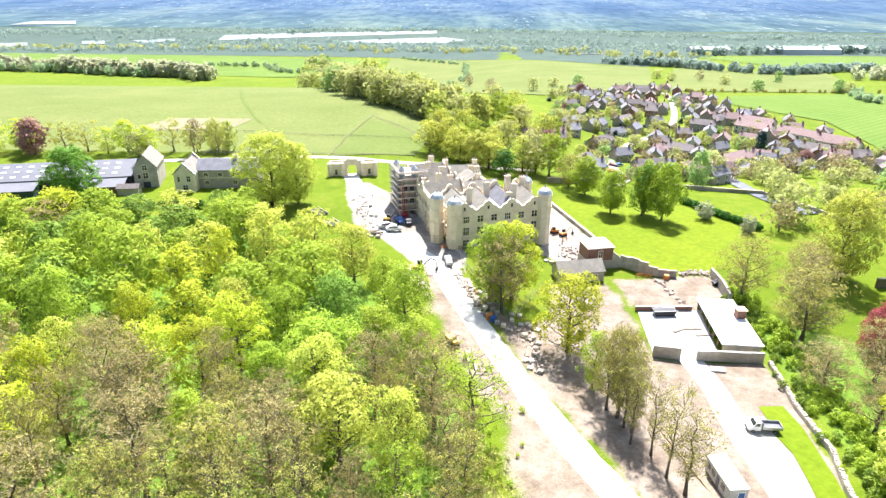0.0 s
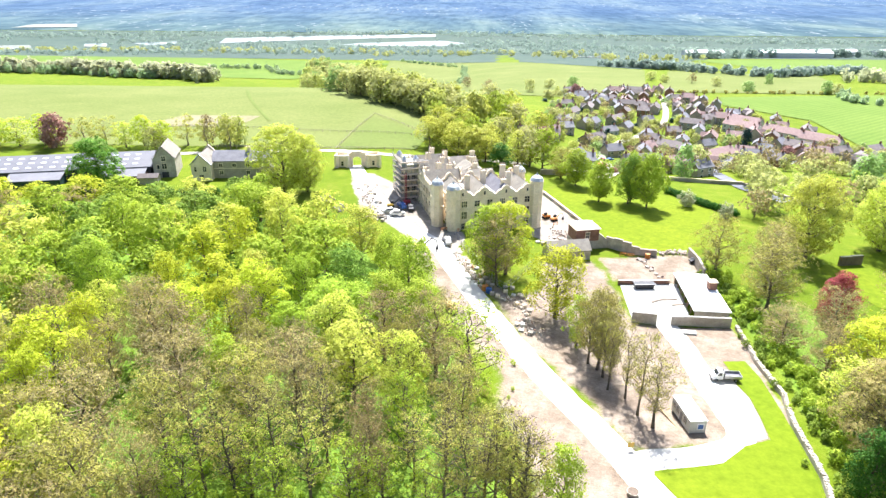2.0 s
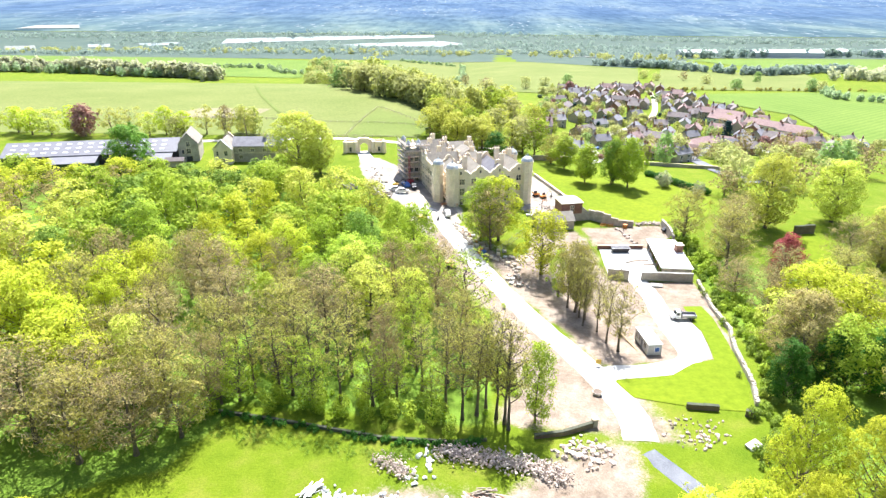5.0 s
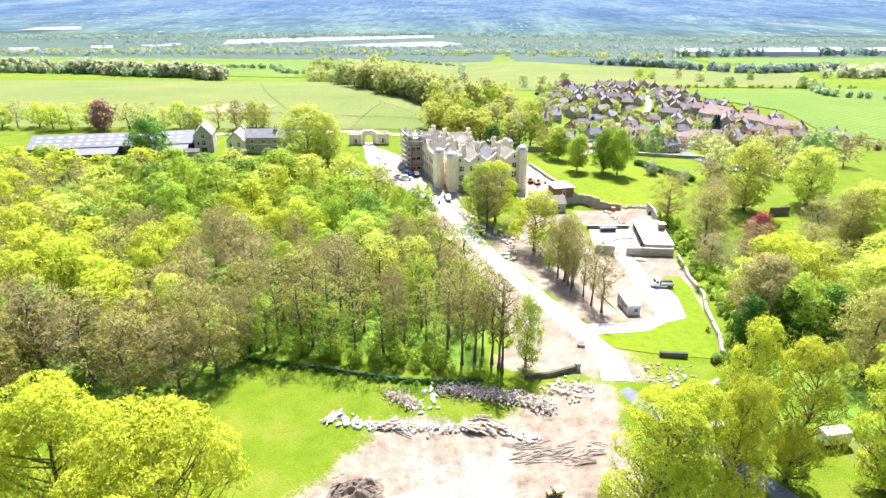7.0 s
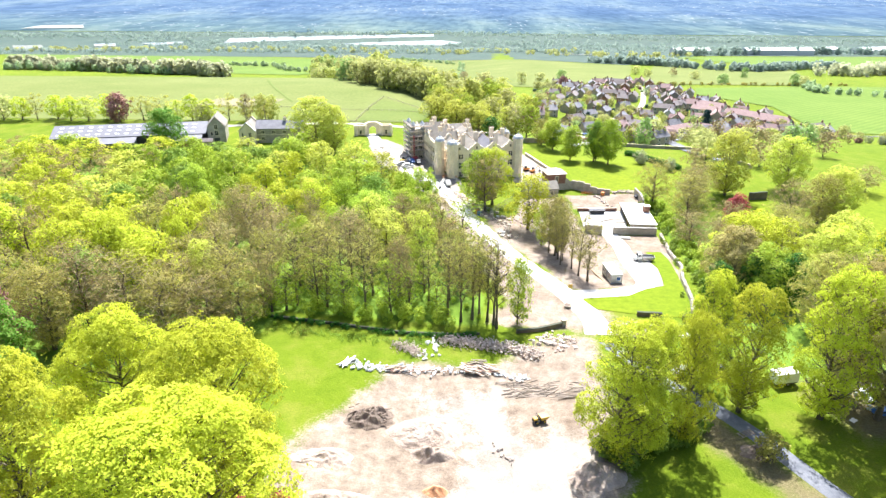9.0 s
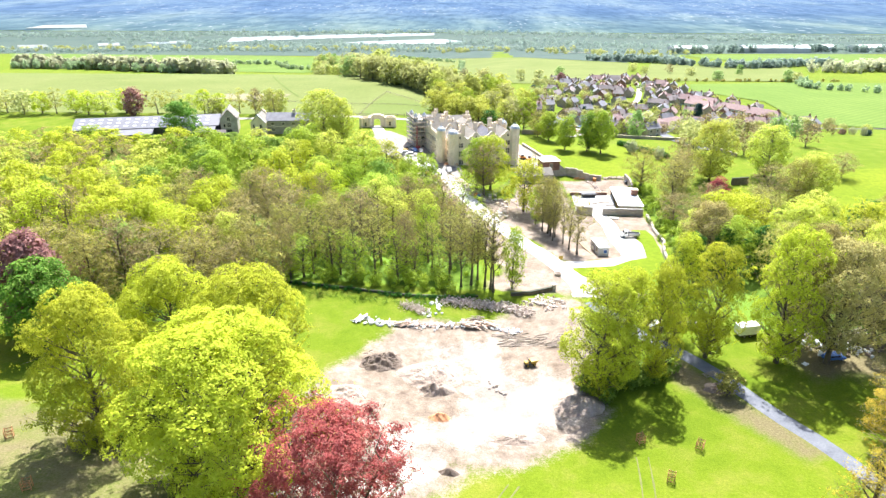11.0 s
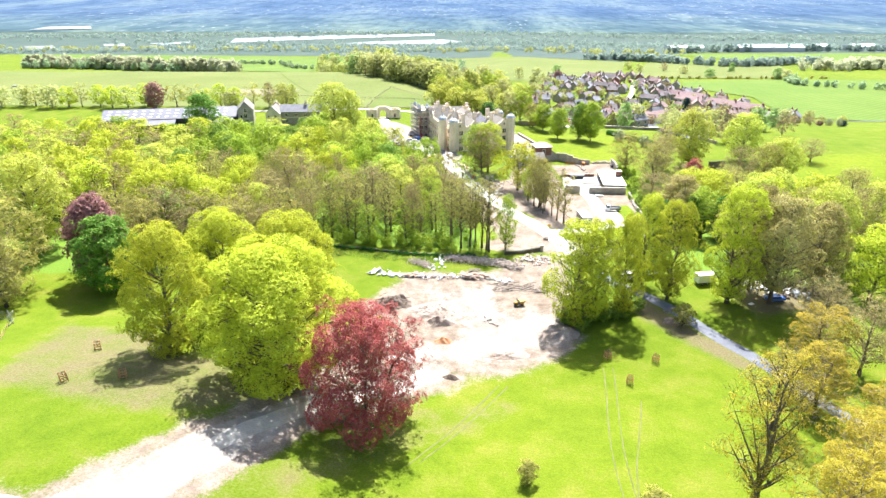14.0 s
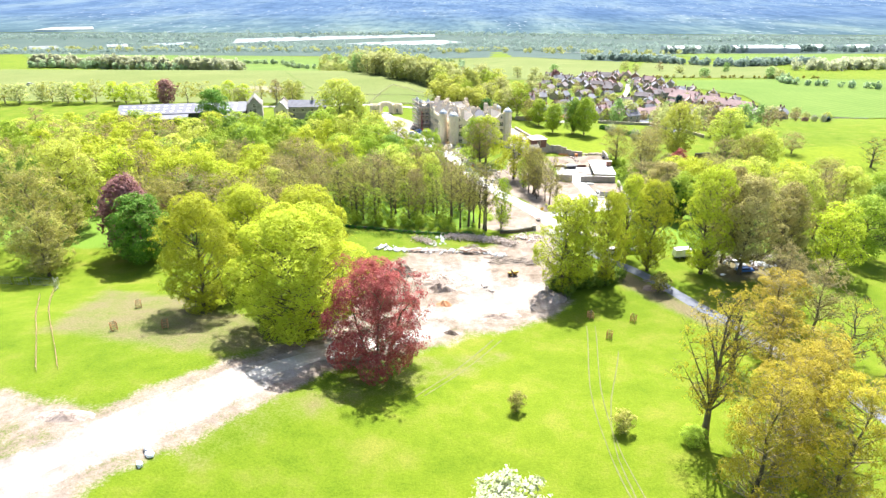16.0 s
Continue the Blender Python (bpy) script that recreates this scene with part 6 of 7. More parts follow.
def cottage(x, y, turn, sort, w=None, lab="", grp="village houses"):
    """A village house of one of several sorts."""
    z = min(height(x + a, y + b) for a in (-5, 5) for b in (-5, 5)) - 0.1
    if sort not in HOUSES:
        wall, roof, w0, d0, h0, r0 = (
            (HOUSE_STONE, SLATE, 10, 7.5, 5.0, 8.2), (HOUSE_STONE, TILE_PINK, 11, 8, 5.0, 8.6), (RENDER_W, SLATE, 12, 8, 2.8, 5.8),
            (BRICK_WALL, TILE_BROWN, 9, 8, 5.0, 8.0), (HOUSE_STONE, TILE_BROWN, 16, 7.5, 5.0, 8.0), (RENDER_W, TILE_PINK, 24, 8, 5.2, 8.6))[sort]
        lab0 = ("stone cottage with grey slate roof", "stone cottage with pink pantile roof", "low white rendered bungalow with slate roof",
                "red brick house with brown tiles", "long stone house with brown tiled roof", "long rendered terrace with pink pantile roof")[sort]
        root = new("house")
        tagged(root, lab0, "house", grp)
        block(root, -w0 / 2, w0 / 2, -d0 / 2, d0 / 2, -3, h0, r0, "x", wall, roof)
        if sort in (1, 4):
            bm = loft(bmesh.new(), [(-2.2, -3), (2.2, -3), (2.2, h0), (0, h0 + 2.2), (-2.2, h0)], -d0 / 2 - 2, -d0 / 2)
            part("wing", bm, wall, root)
            part("roof", gable_roof(bmesh.new(), -2.2, 2.2, -d0 / 2 - 2, 0, h0, h0 + 2.4, "y", 0.25), roof, root)
        chimney(root, -w0 / 2 + 0.9, 0, h0, r0 + 1.3, 0.9, 0.8, BRICK_WALL, 2)
        chimney(root, w0 / 2 - 0.9, 0, h0, r0 + 1.3, 0.9, 0.8, BRICK_WALL, 2)
        n = max(2, int(w0 / 3.6))
        for zz in ((0.9, 3.4) if h0 > 4 else (0.9,)):
            for i in range(n):
                wx = -w0 / 2 + (i + 0.5) * w0 / n
                if not (sort in (1, 4) and abs(wx) < 2.4):
                    window_part(root, wx, -d0 / 2, zz, 1.2, 1.25, 0, (WHITE_PAINT, GLASS), 2)
                window_part(root, wx, d0 / 2, zz, 1.2, 1.25, 2, (WHITE_PAINT, GLASS), 2)
        part("door", boxes((w0 / 2 - 2.9, w0 / 2 - 1.9, -d0 / 2 - 0.06, -d0 / 2 + 0.05, -0.1, 2.0)), GREEN_PAINT, root)
        root.matrix_basis = pose(x, y, z, 0, 0, turn)
        HOUSES[sort] = root
        ob = root
    else:
        ob = copy_thing(HOUSES[sort], pose(x, y, z, 0, 0, turn))
    if lab:
        ob["label"] = lab
    return ob


def village():
    rnd = random.Random(11)
    taken = []
    rows = [(85, 323, 20, 0), (81, 356, 40, 4), (110, 346, 35, 1), (50, 340, 10, 4), (67, 375, 15, 0), (119, 301, 30, 2), (176, 382, -30, 1), (149, 358, 25, 0), (100, 401, 30, 2), (136, 440, 20, 0), (143, 400, -10, 3)]
    rows += [(99, 268, 25, 1), (108, 258, 30, 0), (120, 284, 60, 1), (88, 282, 10, 4), (136, 310, 35, 5), (62, 393, 5, 4), (47, 345, 8, 5), (224, 372, -52, 5), (206, 440, -48, 5)]
    rows += [(214, 400, -52, 5), (226, 378, -52, 5), (196, 420, -50, 5), (214, 337, 20, 4), (238, 345, 25, 4), (190, 322, 20, 1), (182, 450, 40, 4)]
    for x, y, r, s in rows:
        cottage(x, y, r, s)
        taken.append((x, y, 13 if s == 5 else 8))
    street = smooth_line([(71, 259), (78, 318), (100, 370), (150, 448), (180, 540), (198, 624)], 10)
    tries = 0
    while len(taken) < 122 and tries < 9000:
        tries += 1
        y = rnd.uniform(258, 640)
        x = rnd.uniform(56 + max(0, y - 300) * 0.16, 236 - max(0, y - 430) * 0.15)
        near = min((p - Vector((x, y))).length for p in street)
        if near < 8 or (y < 292 and x > 150) or (x > 118 and y < 276):
            continue
        if any((x - a) ** 2 + (y - b) ** 2 < (r + 5.2) ** 2 for a, b, r in taken):
            continue
        p = min(street, key=lambda q: (q - Vector((x, y))).length)
        q = street[min(street.index(p) + 1, len(street) - 1)]
        ang = math.degrees(math.atan2(q.y - p.y, q.x - p.x)) if q != p else 60
        taken.append((x, y, 6.5))
        cottage(x, y, ang + rnd.choice((0, 90, 180)) + rnd.uniform(-12, 12), rnd.choice((0, 0, 1, 0, 2, 3, 4, 1, 3, 4)))
    # works on the far plain
    for i in range(9):
        x, y = 520 + i * 95 + rnd.uniform(-20, 20), 1330 + rnd.uniform(-40, 60)
        w, d, h = rnd.uniform(40, 90), rnd.uniform(25, 50), rnd.uniform(7, 12)
        hall = empty("works_hall", "large pale industrial hall far off", "warehouse", pose(x, y, height(x, y), 0, 0, rnd.uniform(-15, 15)), "far works")
        block(hall, -w / 2, w / 2, -d / 2, d / 2, -1, h, h + 4, "x", RENDER_W, CLEAR_SHEET)


castle()
scaffold()
gatehouse()
pavilion()
yard_shed()
barns()
village()
wall_run("wall_garden", "swept stone garden wall below the lawn", [(46.2, 163, 1.3), (50.5, 159.5, 1.4), (55, 157, 0.8), (60, 156.5, 0.7)], 2.6, 0.5, OLD_STONE, cap=OLD_STONE)
wall_run("wall_lawn", "low stone wall along the lawn", [(33.5, 215, 1), (42.5, 183, 1), (44.5, 170, 1)], 1.1, 0.5, OLD_STONE, cap=STONE)
wall_run("wall_yard", "pale stone retaining wall of the yard", [(43.2, 118.6, 1), (48.8, 117.2, 1)], 2.7, 0.45, OLD_STONE, cap=CONCRETE)
wall_run("wall_yard", "pale stone retaining wall of the yard", [(52.2, 117, 1), (66.2, 116.4, 1)], 2.4, 0.45, OLD_STONE, cap=CONCRETE)
wall_run("wall_east", "stone wall behind the shed", [(68.8, 142, 1), (69.6, 150, 1), (69.9, 158, 0.7)], 3.0, 0.5, OLD_STONE, cap=OLD_STONE)
wall_run("wall_dry", "tumbled dry-stone field wall", [(67.5, 116, 0.8), (66.2, 106, 1), (65, 100, 1), (64.1, 86, 1), (61.1, 76.5, 1), (58.4, 61.5, 1), (56, 54, 0.8)], 0.9, 0.8, OLD_STONE, 0.55)
wall_run("wall_haha", "low dark stone wall at the wood edge", [(14, 43, 0.7), (19, 44, 0.9), (24.4, 46.4, 1.2)], 0.9, 0.5, RUSTY_STONE, cap=DARK_STONE)
# dark walling stone; its colour also takes in the ditch's deep shade
wall_run("wall_ditch", "low dark dry-stone wall of the sunk ditch", [(-60, 49.5, 0.9), (-45, 48.4, 1), (-26, 44.8, 1), (-11, 41.6, 1), (0, 41.2, 0.9), (6, 42, 0.7)], 0.55, 0.5, DARK_STONE)
wall_run("wall_stub", "short dark stone wall in the grass", [(42.7, 52.9, 1), (48.3, 52.3, 1)], 1.0, 0.6, RUSTY_STONE, cap=DARK_STONE)
wall_run("wall_stub", "short dark stone wall in the grass", [(52.5, 51, 1), (54, 50.2, 1)], 1.1, 0.8, RUSTY_STONE, cap=DARK_STONE)
wall_run("wall_village", "stone wall along the lawn's far side", [(36, 244, 1), (44, 246, 1), (60, 250, 1)], 2.2, 0.4, HOUSE_STONE, cap=STONE)
wall_run("wall_lane", "stone wall along the village lane", [(86, 246, 1), (104, 240, 1), (118, 236, 1), (126, 214, 1), (131, 196, 1)], 1.5, 0.4, HOUSE_STONE, cap=STONE)
wall_run("wall_park", "dark stone wall in the park lawn", [(111, 152, 1), (118, 153, 1)], 2.8, 0.8, RUSTY_STONE, cap=DARK_STONE)

# ---- vehicles, plant and site clutter ----


def wheel(parent, x, y, r, w, hub=None):
    bm = bmesh.new()
    turn = Matrix.Translation((x, y, r)) @ Matrix.Rotation(radians(90), 4, "X")
    bmesh.ops.create_cone(bm, cap_ends=True, segments=16, radius1=r, radius2=r, depth=w, matrix=turn)
    bmesh.ops.bevel(bm, geom=[e for e in bm.edges], offset=r * 0.12, segments=1, affect="EDGES")
    t = part("wheel", bm, RUBBER, parent, "black tyre")
    bm = bmesh.new()
    bmesh.ops.create_cone(bm, cap_ends=True, segments=12, radius1=r * 0.55, radius2=r * 0.5, depth=w + 0.04, matrix=turn)
    part("rim", bm, hub or STEEL, t)


def tipper_van():
    """White cab with a silver drop-side body, cab to the west."""
    z = height(55.2, 92)
    v = empty("tipper_van", "white pickup truck with a silver drop-side tipper body", "truck", pose(55.4, 92.2, z + 0.12, 0, 0, -4))
    cab = [(-2.95, 0.45), (-0.75, 0.45), (-0.75, 2.15), (-1.05, 2.25), (-1.75, 2.2), (-2.2, 1.45), (-2.9, 1.2), (-2.98, 0.8)]
    c = part("cab", bevelled(loft(bmesh.new(), cab, -0.95, 0.95), 0.06), WHITE_PAINT, v, "white crew cab")
    part("windscreen", loft(bmesh.new(), [(-2.25, 1.5), (-1.82, 2.12), (-1.8, 2.12), (-2.2, 1.5)], -0.82, 0.82), GLASS, c)
    for s in (-0.97, 0.95):
        part("side_window", loft(bmesh.new(), [(-2.0, 1.4), (-1.1, 1.4), (-1.1, 2.05), (-1.65, 2.05)], s, s + 0.02), GLASS, c)
    part("bumper", bevelled(boxes((-3.05, -2.85, -0.95, 0.95, 0.35, 0.65)), 0.04), DARK_STEEL, c)
    for s in (-0.75, 0.75):
        part("headlight", boxes((-3.0, -2.92, s - 0.15, s + 0.15, 0.78, 1.0)), CLEAR_SHEET, c)
    part("chassis", boxes((-2.6, 2.75, -0.42, 0.42, 0.4, 0.7)), DARK_STEEL, v)
    b = part("tipper_body", boxes((-0.6, 2.85, -1.02, 1.02, 0.85, 0.98), (-0.6, -0.52, -1.02, 1.02, 0.98, 2.1)), SHEET, v, "silver tipper bed")
    for r in ((-0.6, 2.85, -1.05, -1.0, 0.9, 1.5), (-0.6, 2.85, 1.0, 1.05, 0.9, 1.5), (2.82, 2.88, -1.02, 1.02, 0.9, 1.5)):
        part("drop_side", boxes(r), STEEL, b)
    for x in (-2.05, 1.75):
        for y in (-0.85, 0.85):
            wheel(v, x, y, 0.36, 0.24)


def cabin():
    z = height(42, 77)
    c = empty("site_cabin", "white portable site cabin with blue window shutter", "cabin", pose(42.9, 73.2, z + 0.1, 0, 0, 6))
    part("body", bevelled(boxes((-1.5, 1.5, 0, 7.4, 0.15, 2.75)), 0.06, 2), RENDER_W, c)
    part("roof", bevelled(boxes((-1.58, 1.58, -0.08, 7.48, 2.75, 2.9)), 0.03), WHITE_PAINT, c)
    part("skid", boxes((-1.4, -1.15, 0.05, 7.3, -0.2, 0.15), (1.15, 1.4, 0.05, 7.3, -0.2, 0.15)), DARK_STEEL, c)
    w = part("window", boxes((-0.05, 0.95, -0.05, 0.02, 1.1, 2.1)), BLUE_PAINT, c, "blue window shutter")
    part("frame", boxes((-0.15, -0.05, -0.07, 0.02, 1.0, 2.2), (0.95, 1.05, -0.07, 0.02, 1.0, 2.2), (-0.05, 0.95, -0.07, 0.02, 2.1, 2.2), (-0.05, 0.95, -0.07, 0.02, 1.0, 1.1)), WHITE_PAINT, w)
    for y in (1.4, 4.4, 5.9):
        part("window", boxes((-1.55, -1.48, y, y + 1.0, 1.1, 2.1)), GLASS, c)
    part("door", boxes((-1.56, -1.48, 3.0, 3.85, 0.2, 2.2)), SHEET, c)
    part("step", boxes((-0.9, 1.4, -0.9, -0.1, -0.2, 0.1)), WEATHERED, c)
    rail = empty("timber_edging", "long timber edging beams beside the cabin", "edging", pose(40.3, 73.4, z, 0, 0, 14))
    for i in range(4):
        part("beam", boxes((-0.12, 0.12, i * 4.6, i * 4.6 + 4.5, 0, 0.25)), TIMBER, rail)


def excavator(x, y, turn, mat, lab, scale=1.0):
    z = height(x, y) + 0.05
    e = empty("excavator", lab, "excavator", pose(x, y, z, 0, 0, turn) @ Matrix.Scale(scale, 4))
    for s in (-1.05, 0.55):
        part("track", bevelled(loft(bmesh.new(), [(-1.7, 0.35), (-1.4, 0.02), (1.4, 0.02), (1.7, 0.35), (1.4, 0.75), (-1.4, 0.75)], s, s + 0.5), 0.05), RUBBER, e)
    part("body", bevelled(boxes((-1.7, 1.3, -1.05, 1.05, 0.95, 1.75)), 0.08), mat, e)
    part("turntable", cone(bmesh.new(), 0, 0, 0.5, 1.0, 0.7, 0.7, 16), DARK_STEEL, e)
    cab = part("cab", bevelled(boxes((0.0, 1.35, 0.1, 1.0, 1.7, 2.9)), 0.08), DARK_STEEL, e)
    part("cab_window", boxes((0.1, 1.38, 0.16, 0.94, 2.0, 2.75)), GLASS, cab)
    boom = bmesh.new()
    rod(boom, (1.2, -0.3, 1.6), (3.4, -0.3, 3.6), 0.2, 6)
    rod(boom, (3.4, -0.3, 3.6), (4.8, -0.3, 3.0), 0.17, 6)
    part("boom", boom, DARK_STEEL if mat is YELLOW_PAINT else mat, e)
    arm = bmesh.new()
    rod(arm, (4.8, -0.3, 3.1), (5.2, -0.3, 0.9), 0.14, 6)
    part("dipper", arm, DARK_STEEL, e)
    part("bucket", loft(bmesh.new(), [(4.6, 0.1), (5.3, 0.05), (5.5, 0.9), (5.0, 1.0)], -0.8, 0.2), DARK_STEEL, e)


def loader(x, y, turn, mat, lab, category="dumper", size=1.0):
    z = height(x, y) + 0.05
    e = empty("dumper", lab, category, pose(x, y, z, 0, 0, turn) @ Matrix.Scale(size, 4))
    part("chassis", bevelled(boxes((-1.6, 1.4, -0.6, 0.6, 0.45, 0.95)), 0.05), DARK_STEEL, e)
    part("hopper", loft(bmesh.new(), [(0.1, 0.95), (1.6, 0.95), (2.2, 1.75), (0.0, 1.75)], -0.9, 0.9), mat, e)
    part("engine_cover", bevelled(boxes((-1.7, -0.6, -0.6, 0.6, 0.95, 1.55)), 0.08), mat, e)
    part("seat", bevelled(boxes((-0.6, -0.1, -0.3, 0.3, 0.95, 1.3), (-0.7, -0.6, -0.3, 0.3, 1.55, 1.9)), 0.04), RUBBER, e)
    bm = bmesh.new()
    for s in (-0.55, 0.55):
        rod(bm, (-0.8, s, 0.9), (-0.8, s, 2.5), 0.05)
    rod(bm, (-0.8, -0.55, 2.5), (-0.8, 0.55, 2.5), 0.05)
    part("roll_bar", bm, DARK_STEEL, e)
    for wx in (-1.1, 0.95):
        for wy in (-0.8, 0.8):
            wheel(e, wx, wy, 0.5, 0.35, mat)


def car(x, y, turn, mat, lab, long=4.4, name="car", z=None):
    e = empty(name, lab, name, pose(x, y, (height(x, y) if z is None else z) + 0.1, 0, 0, turn))
    s = long / 4.4
    prof = [(-2.2, 0.35), (2.2, 0.35), (2.2, 0.8), (1.2, 0.95), (0.7, 1.42), (-1.2, 1.45), (-1.9, 0.95), (-2.2, 0.85)]
    b = part("body", bevelled(loft(bmesh.new(), [(a * s, q * (1.35 if long > 4.8 else 1)) for a, q in prof], -0.85, 0.85), 0.07), mat, e)
    k = 1.35 if long > 4.8 else 1
    for w in (-0.87, 0.85):
        part("side_window", loft(bmesh.new(), [(-1.5 * s, 0.98 * k), (1.0 * s, 0.98 * k), (0.6 * s, 1.36 * k), (-1.1 * s, 1.38 * k)], w, w + 0.02), GLASS, b)
    part("windscreen", loft(bmesh.new(), [(1.2 * s, 0.97 * k), (0.72 * s, 1.41 * k), (0.76 * s, 1.43 * k), (1.24 * s, 0.99 * k)], -0.7, 0.7), GLASS, b)
    for wx in (-1.4, 1.4):
        for wy in (-0.75, 0.75):
            wheel(e, wx * s, wy, 0.32, 0.2)


tipper_van()
cabin()
excavator(-10.2, 152.6, 10, YELLOW_PAINT, "yellow tracked excavator with a dark folded boom")
excavator(31, 186.5, 200, ORANGE_PAINT, "orange tracked excavator beside the castle", 0.8)
excavator(33.5, 184.5, 30, ORANGE_PAINT, "orange tracked excavator beside the castle", 0.7)
excavator(-22, 186, 5, YELLOW_PAINT, "yellow tracked excavator on the forecourt", 0.75)
loader(-0.5, 117.6, 120, YELLOW_PAINT, "small yellow site dumper at the roadside")
loader(15.3, 12.6, 20, YELLOW_PAINT, "small yellow site dumper on the bare ground", size=0.7)
car(-18.2, 186, 115, BLUE_PAINT, "blue van parked on the forecourt", 5.2, "van")
car(-15.2, 185.2, 100, DARK_STEEL, "dark pickup parked on the forecourt", 5.0, "pickup")
car(-21.5, 180.5, 20, RENDER_W, "white van parked on the forecourt", 5.2, "van")
car(-19, 178.6, 12, RENDER_W, "white van parked on the forecourt", 5.0, "van")
car(-2.2, 159, 100, RENDER_W, "white flatbed parked by the castle steps", 5.4, "van")
car(70.5, 152.5, 10, DARK_STEEL, "dark car parked in the walled garden")
rnd = random.Random(3)
for i in range(14):
    x, y = (rnd.uniform(66, 84), rnd.uniform(270, 320)) if i < 6 else (rnd.uniform(130, 200), rnd.uniform(292, 312))
    car(x, y, rnd.uniform(0, 360), rnd.choice((RENDER_W, DARK_STEEL, SHEET, RED_PAINT, BLUE_PAINT)), "parked car in the village street")
car(-310, 330, 10, RENDER_W, "white vehicle standing in the pasture", 5.0, "van")


PALE_BLOCKS = islands("cut_stone", ((0, (0.36, 0.3, 0.24)), (0.5, (0.52, 0.46, 0.39)), (0.8, (0.65, 0.6, 0.53)), (1, (0.5, 0.3, 0.24))))


def stones(name, label, category, spots, material, sides=7, kind="stuff"):
    """Loose stones joined in one heap; each spot is x, y, z over the ground and a size."""
    verts, faces = [], []
    g = np.random.default_rng(len(spots) + int(abs(spots[0][0]) * 10))
    ico = bmesh.new()
    bmesh.ops.create_icosphere(ico, subdivisions=1, radius=0.5)
    base = np.array([tuple(v.co) for v in ico.verts])
    tri = [[v.index for v in f.verts] for f in ico.faces]
    ico.free()
    for x, y, z, s in spots:
        k = len(verts)
        p = base * g.uniform(0.7, 1.3, (len(base), 1)) * g.uniform(0.6, 1.25, 3) * s
        c, sn = math.cos(g.uniform(0, 6.3)), math.sin(g.uniform(0, 6.3))
        p = p @ np.array([[c, sn, 0], [-sn, c, 0], [0, 0, 1]])
        verts += (p + (x, y, height(x, y) + z)).tolist()
        faces += [[a + k for a in t] for t in tri]
    return tagged(raw(name, verts, faces, material), label, category, kind=kind)


def along(pts, n, spread, rnd):
    line = smooth_line(pts, 1.0)
    for _ in range(n):
        p = rnd.choice(line)
        yield p.x + rnd.gauss(0, spread), p.y + rnd.gauss(0, spread)


rnd = random.Random(8)
stones("rubble_heap", "long heap of grey-brown walling stone", "rubble", [(x, y, max(0, 1.0 - 0.5 * abs(rnd.gauss(0, 1))), rnd.uniform(0.2, 0.45)) for x, y in along([(-1, 38.6), (4, 37.6), (8, 36.6), (13, 35.6), (17, 33.4)], 1900, 1.05, rnd)], RUBBLE)
stones("rubble_heap", "heap of pinkish broken stone", "rubble", [(x, y, rnd.uniform(0, 1.0), rnd.uniform(0.2, 0.4)) for x, y in along([(-11, 36), (-8, 34.5), (-7, 33.5)], 480, 0.9, rnd)], RUBBLE)
stones("loose_stones", "pale flat stones laid out on grass", "stones", [(x, y, 0.1, rnd.uniform(0.5, 0.9)) for x, y in along([(18, 39), (22, 41), (25, 40), (22, 37)], 130, 1.3, rnd)], RUBBLE)
stones("loose_stones", "white boulders in the grass", "stones", [(x, y, 0.2, rnd.uniform(0.6, 1.0)) for x, y in along([(-4, 38), (-3, 36), (-4, 34), (-6, 32)], 26, 0.8, rnd)], WHITE_BAG)
stones("loose_stones", "scattered stones on the grass bank", "stones", [(x, y, 0.1, rnd.uniform(0.3, 0.8)) for x, y in along([(38, 45), (41, 43), (45, 46), (40, 48)], 90, 1.6, rnd)], RUBBLE)
stones("builders_bags", "row of white builders' bags and sacks", "bags", [(x, y, 0.3, rnd.uniform(0.3, 0.75)) for x, y in along([(-19, 28.6), (-16, 28.2), (-13, 27.6)], 90, 0.8, rnd)], WHITE_BAG)
stones("builders_bags", "row of white builders' bags and sacks", "bags", [(x, y, 0.3, rnd.uniform(0.3, 0.75)) for x, y in along([(-9, 28.2), (-5, 26.6), (-1, 27.2), (1.5, 27.6)], 80, 0.7, rnd)], WHITE_BAG)
stones("loose_stones", "broken stone at the end of the pile", "stones", [(x, y, 0.2, rnd.uniform(0.3, 0.7)) for x, y in along([(9, 26.5), (12, 25.5), (14, 25.6)], 50, 0.6, rnd)], WHITE_BAG)
stones("loose_stones", "grey stones left on the bare ground", "stones", [(x, y, 0.15, rnd.uniform(0.35, 0.7)) for x, y in along([(7.2, 6.5), (8.6, 3.5), (9.3, 1)], 14, 0.5, rnd)], RUBBLE)
stones("stone_blocks", "dressed blocks and spoil along the site road", "stones", [(x, y, 0.25, rnd.uniform(0.3, 0.8)) for x, y in along([(13, 127), (17, 122), (17, 114), (19, 110)], 130, 1.2, rnd)], PALE_BLOCKS)
stones("stone_blocks", "stacked stone and bags by the castle road", "stones", [(x, y, 0.25, rnd.uniform(0.35, 0.85)) for x, y in along([(0, 152), (3, 145), (5.5, 138), (8, 132)], 150, 0.8, rnd)], PALE_BLOCKS)
stones("stone_blocks", "dressed stone set out on the forecourt", "stones", [(x, y, 0.25, rnd.uniform(0.4, 0.9)) for x, y in along([(-33, 208), (-31, 200), (-29, 192), (-26, 178)], 110, 1.8, rnd)], PALE_BLOCKS)
stones("stone_blocks", "rubble at the foot of the scaffolding", "stones", [(x, y, 0.3, rnd.uniform(0.4, 0.9)) for x, y in along([(-20, 195), (-14, 193), (-9, 193), (-7, 186)], 90, 0.9, rnd)], RUBBLE)
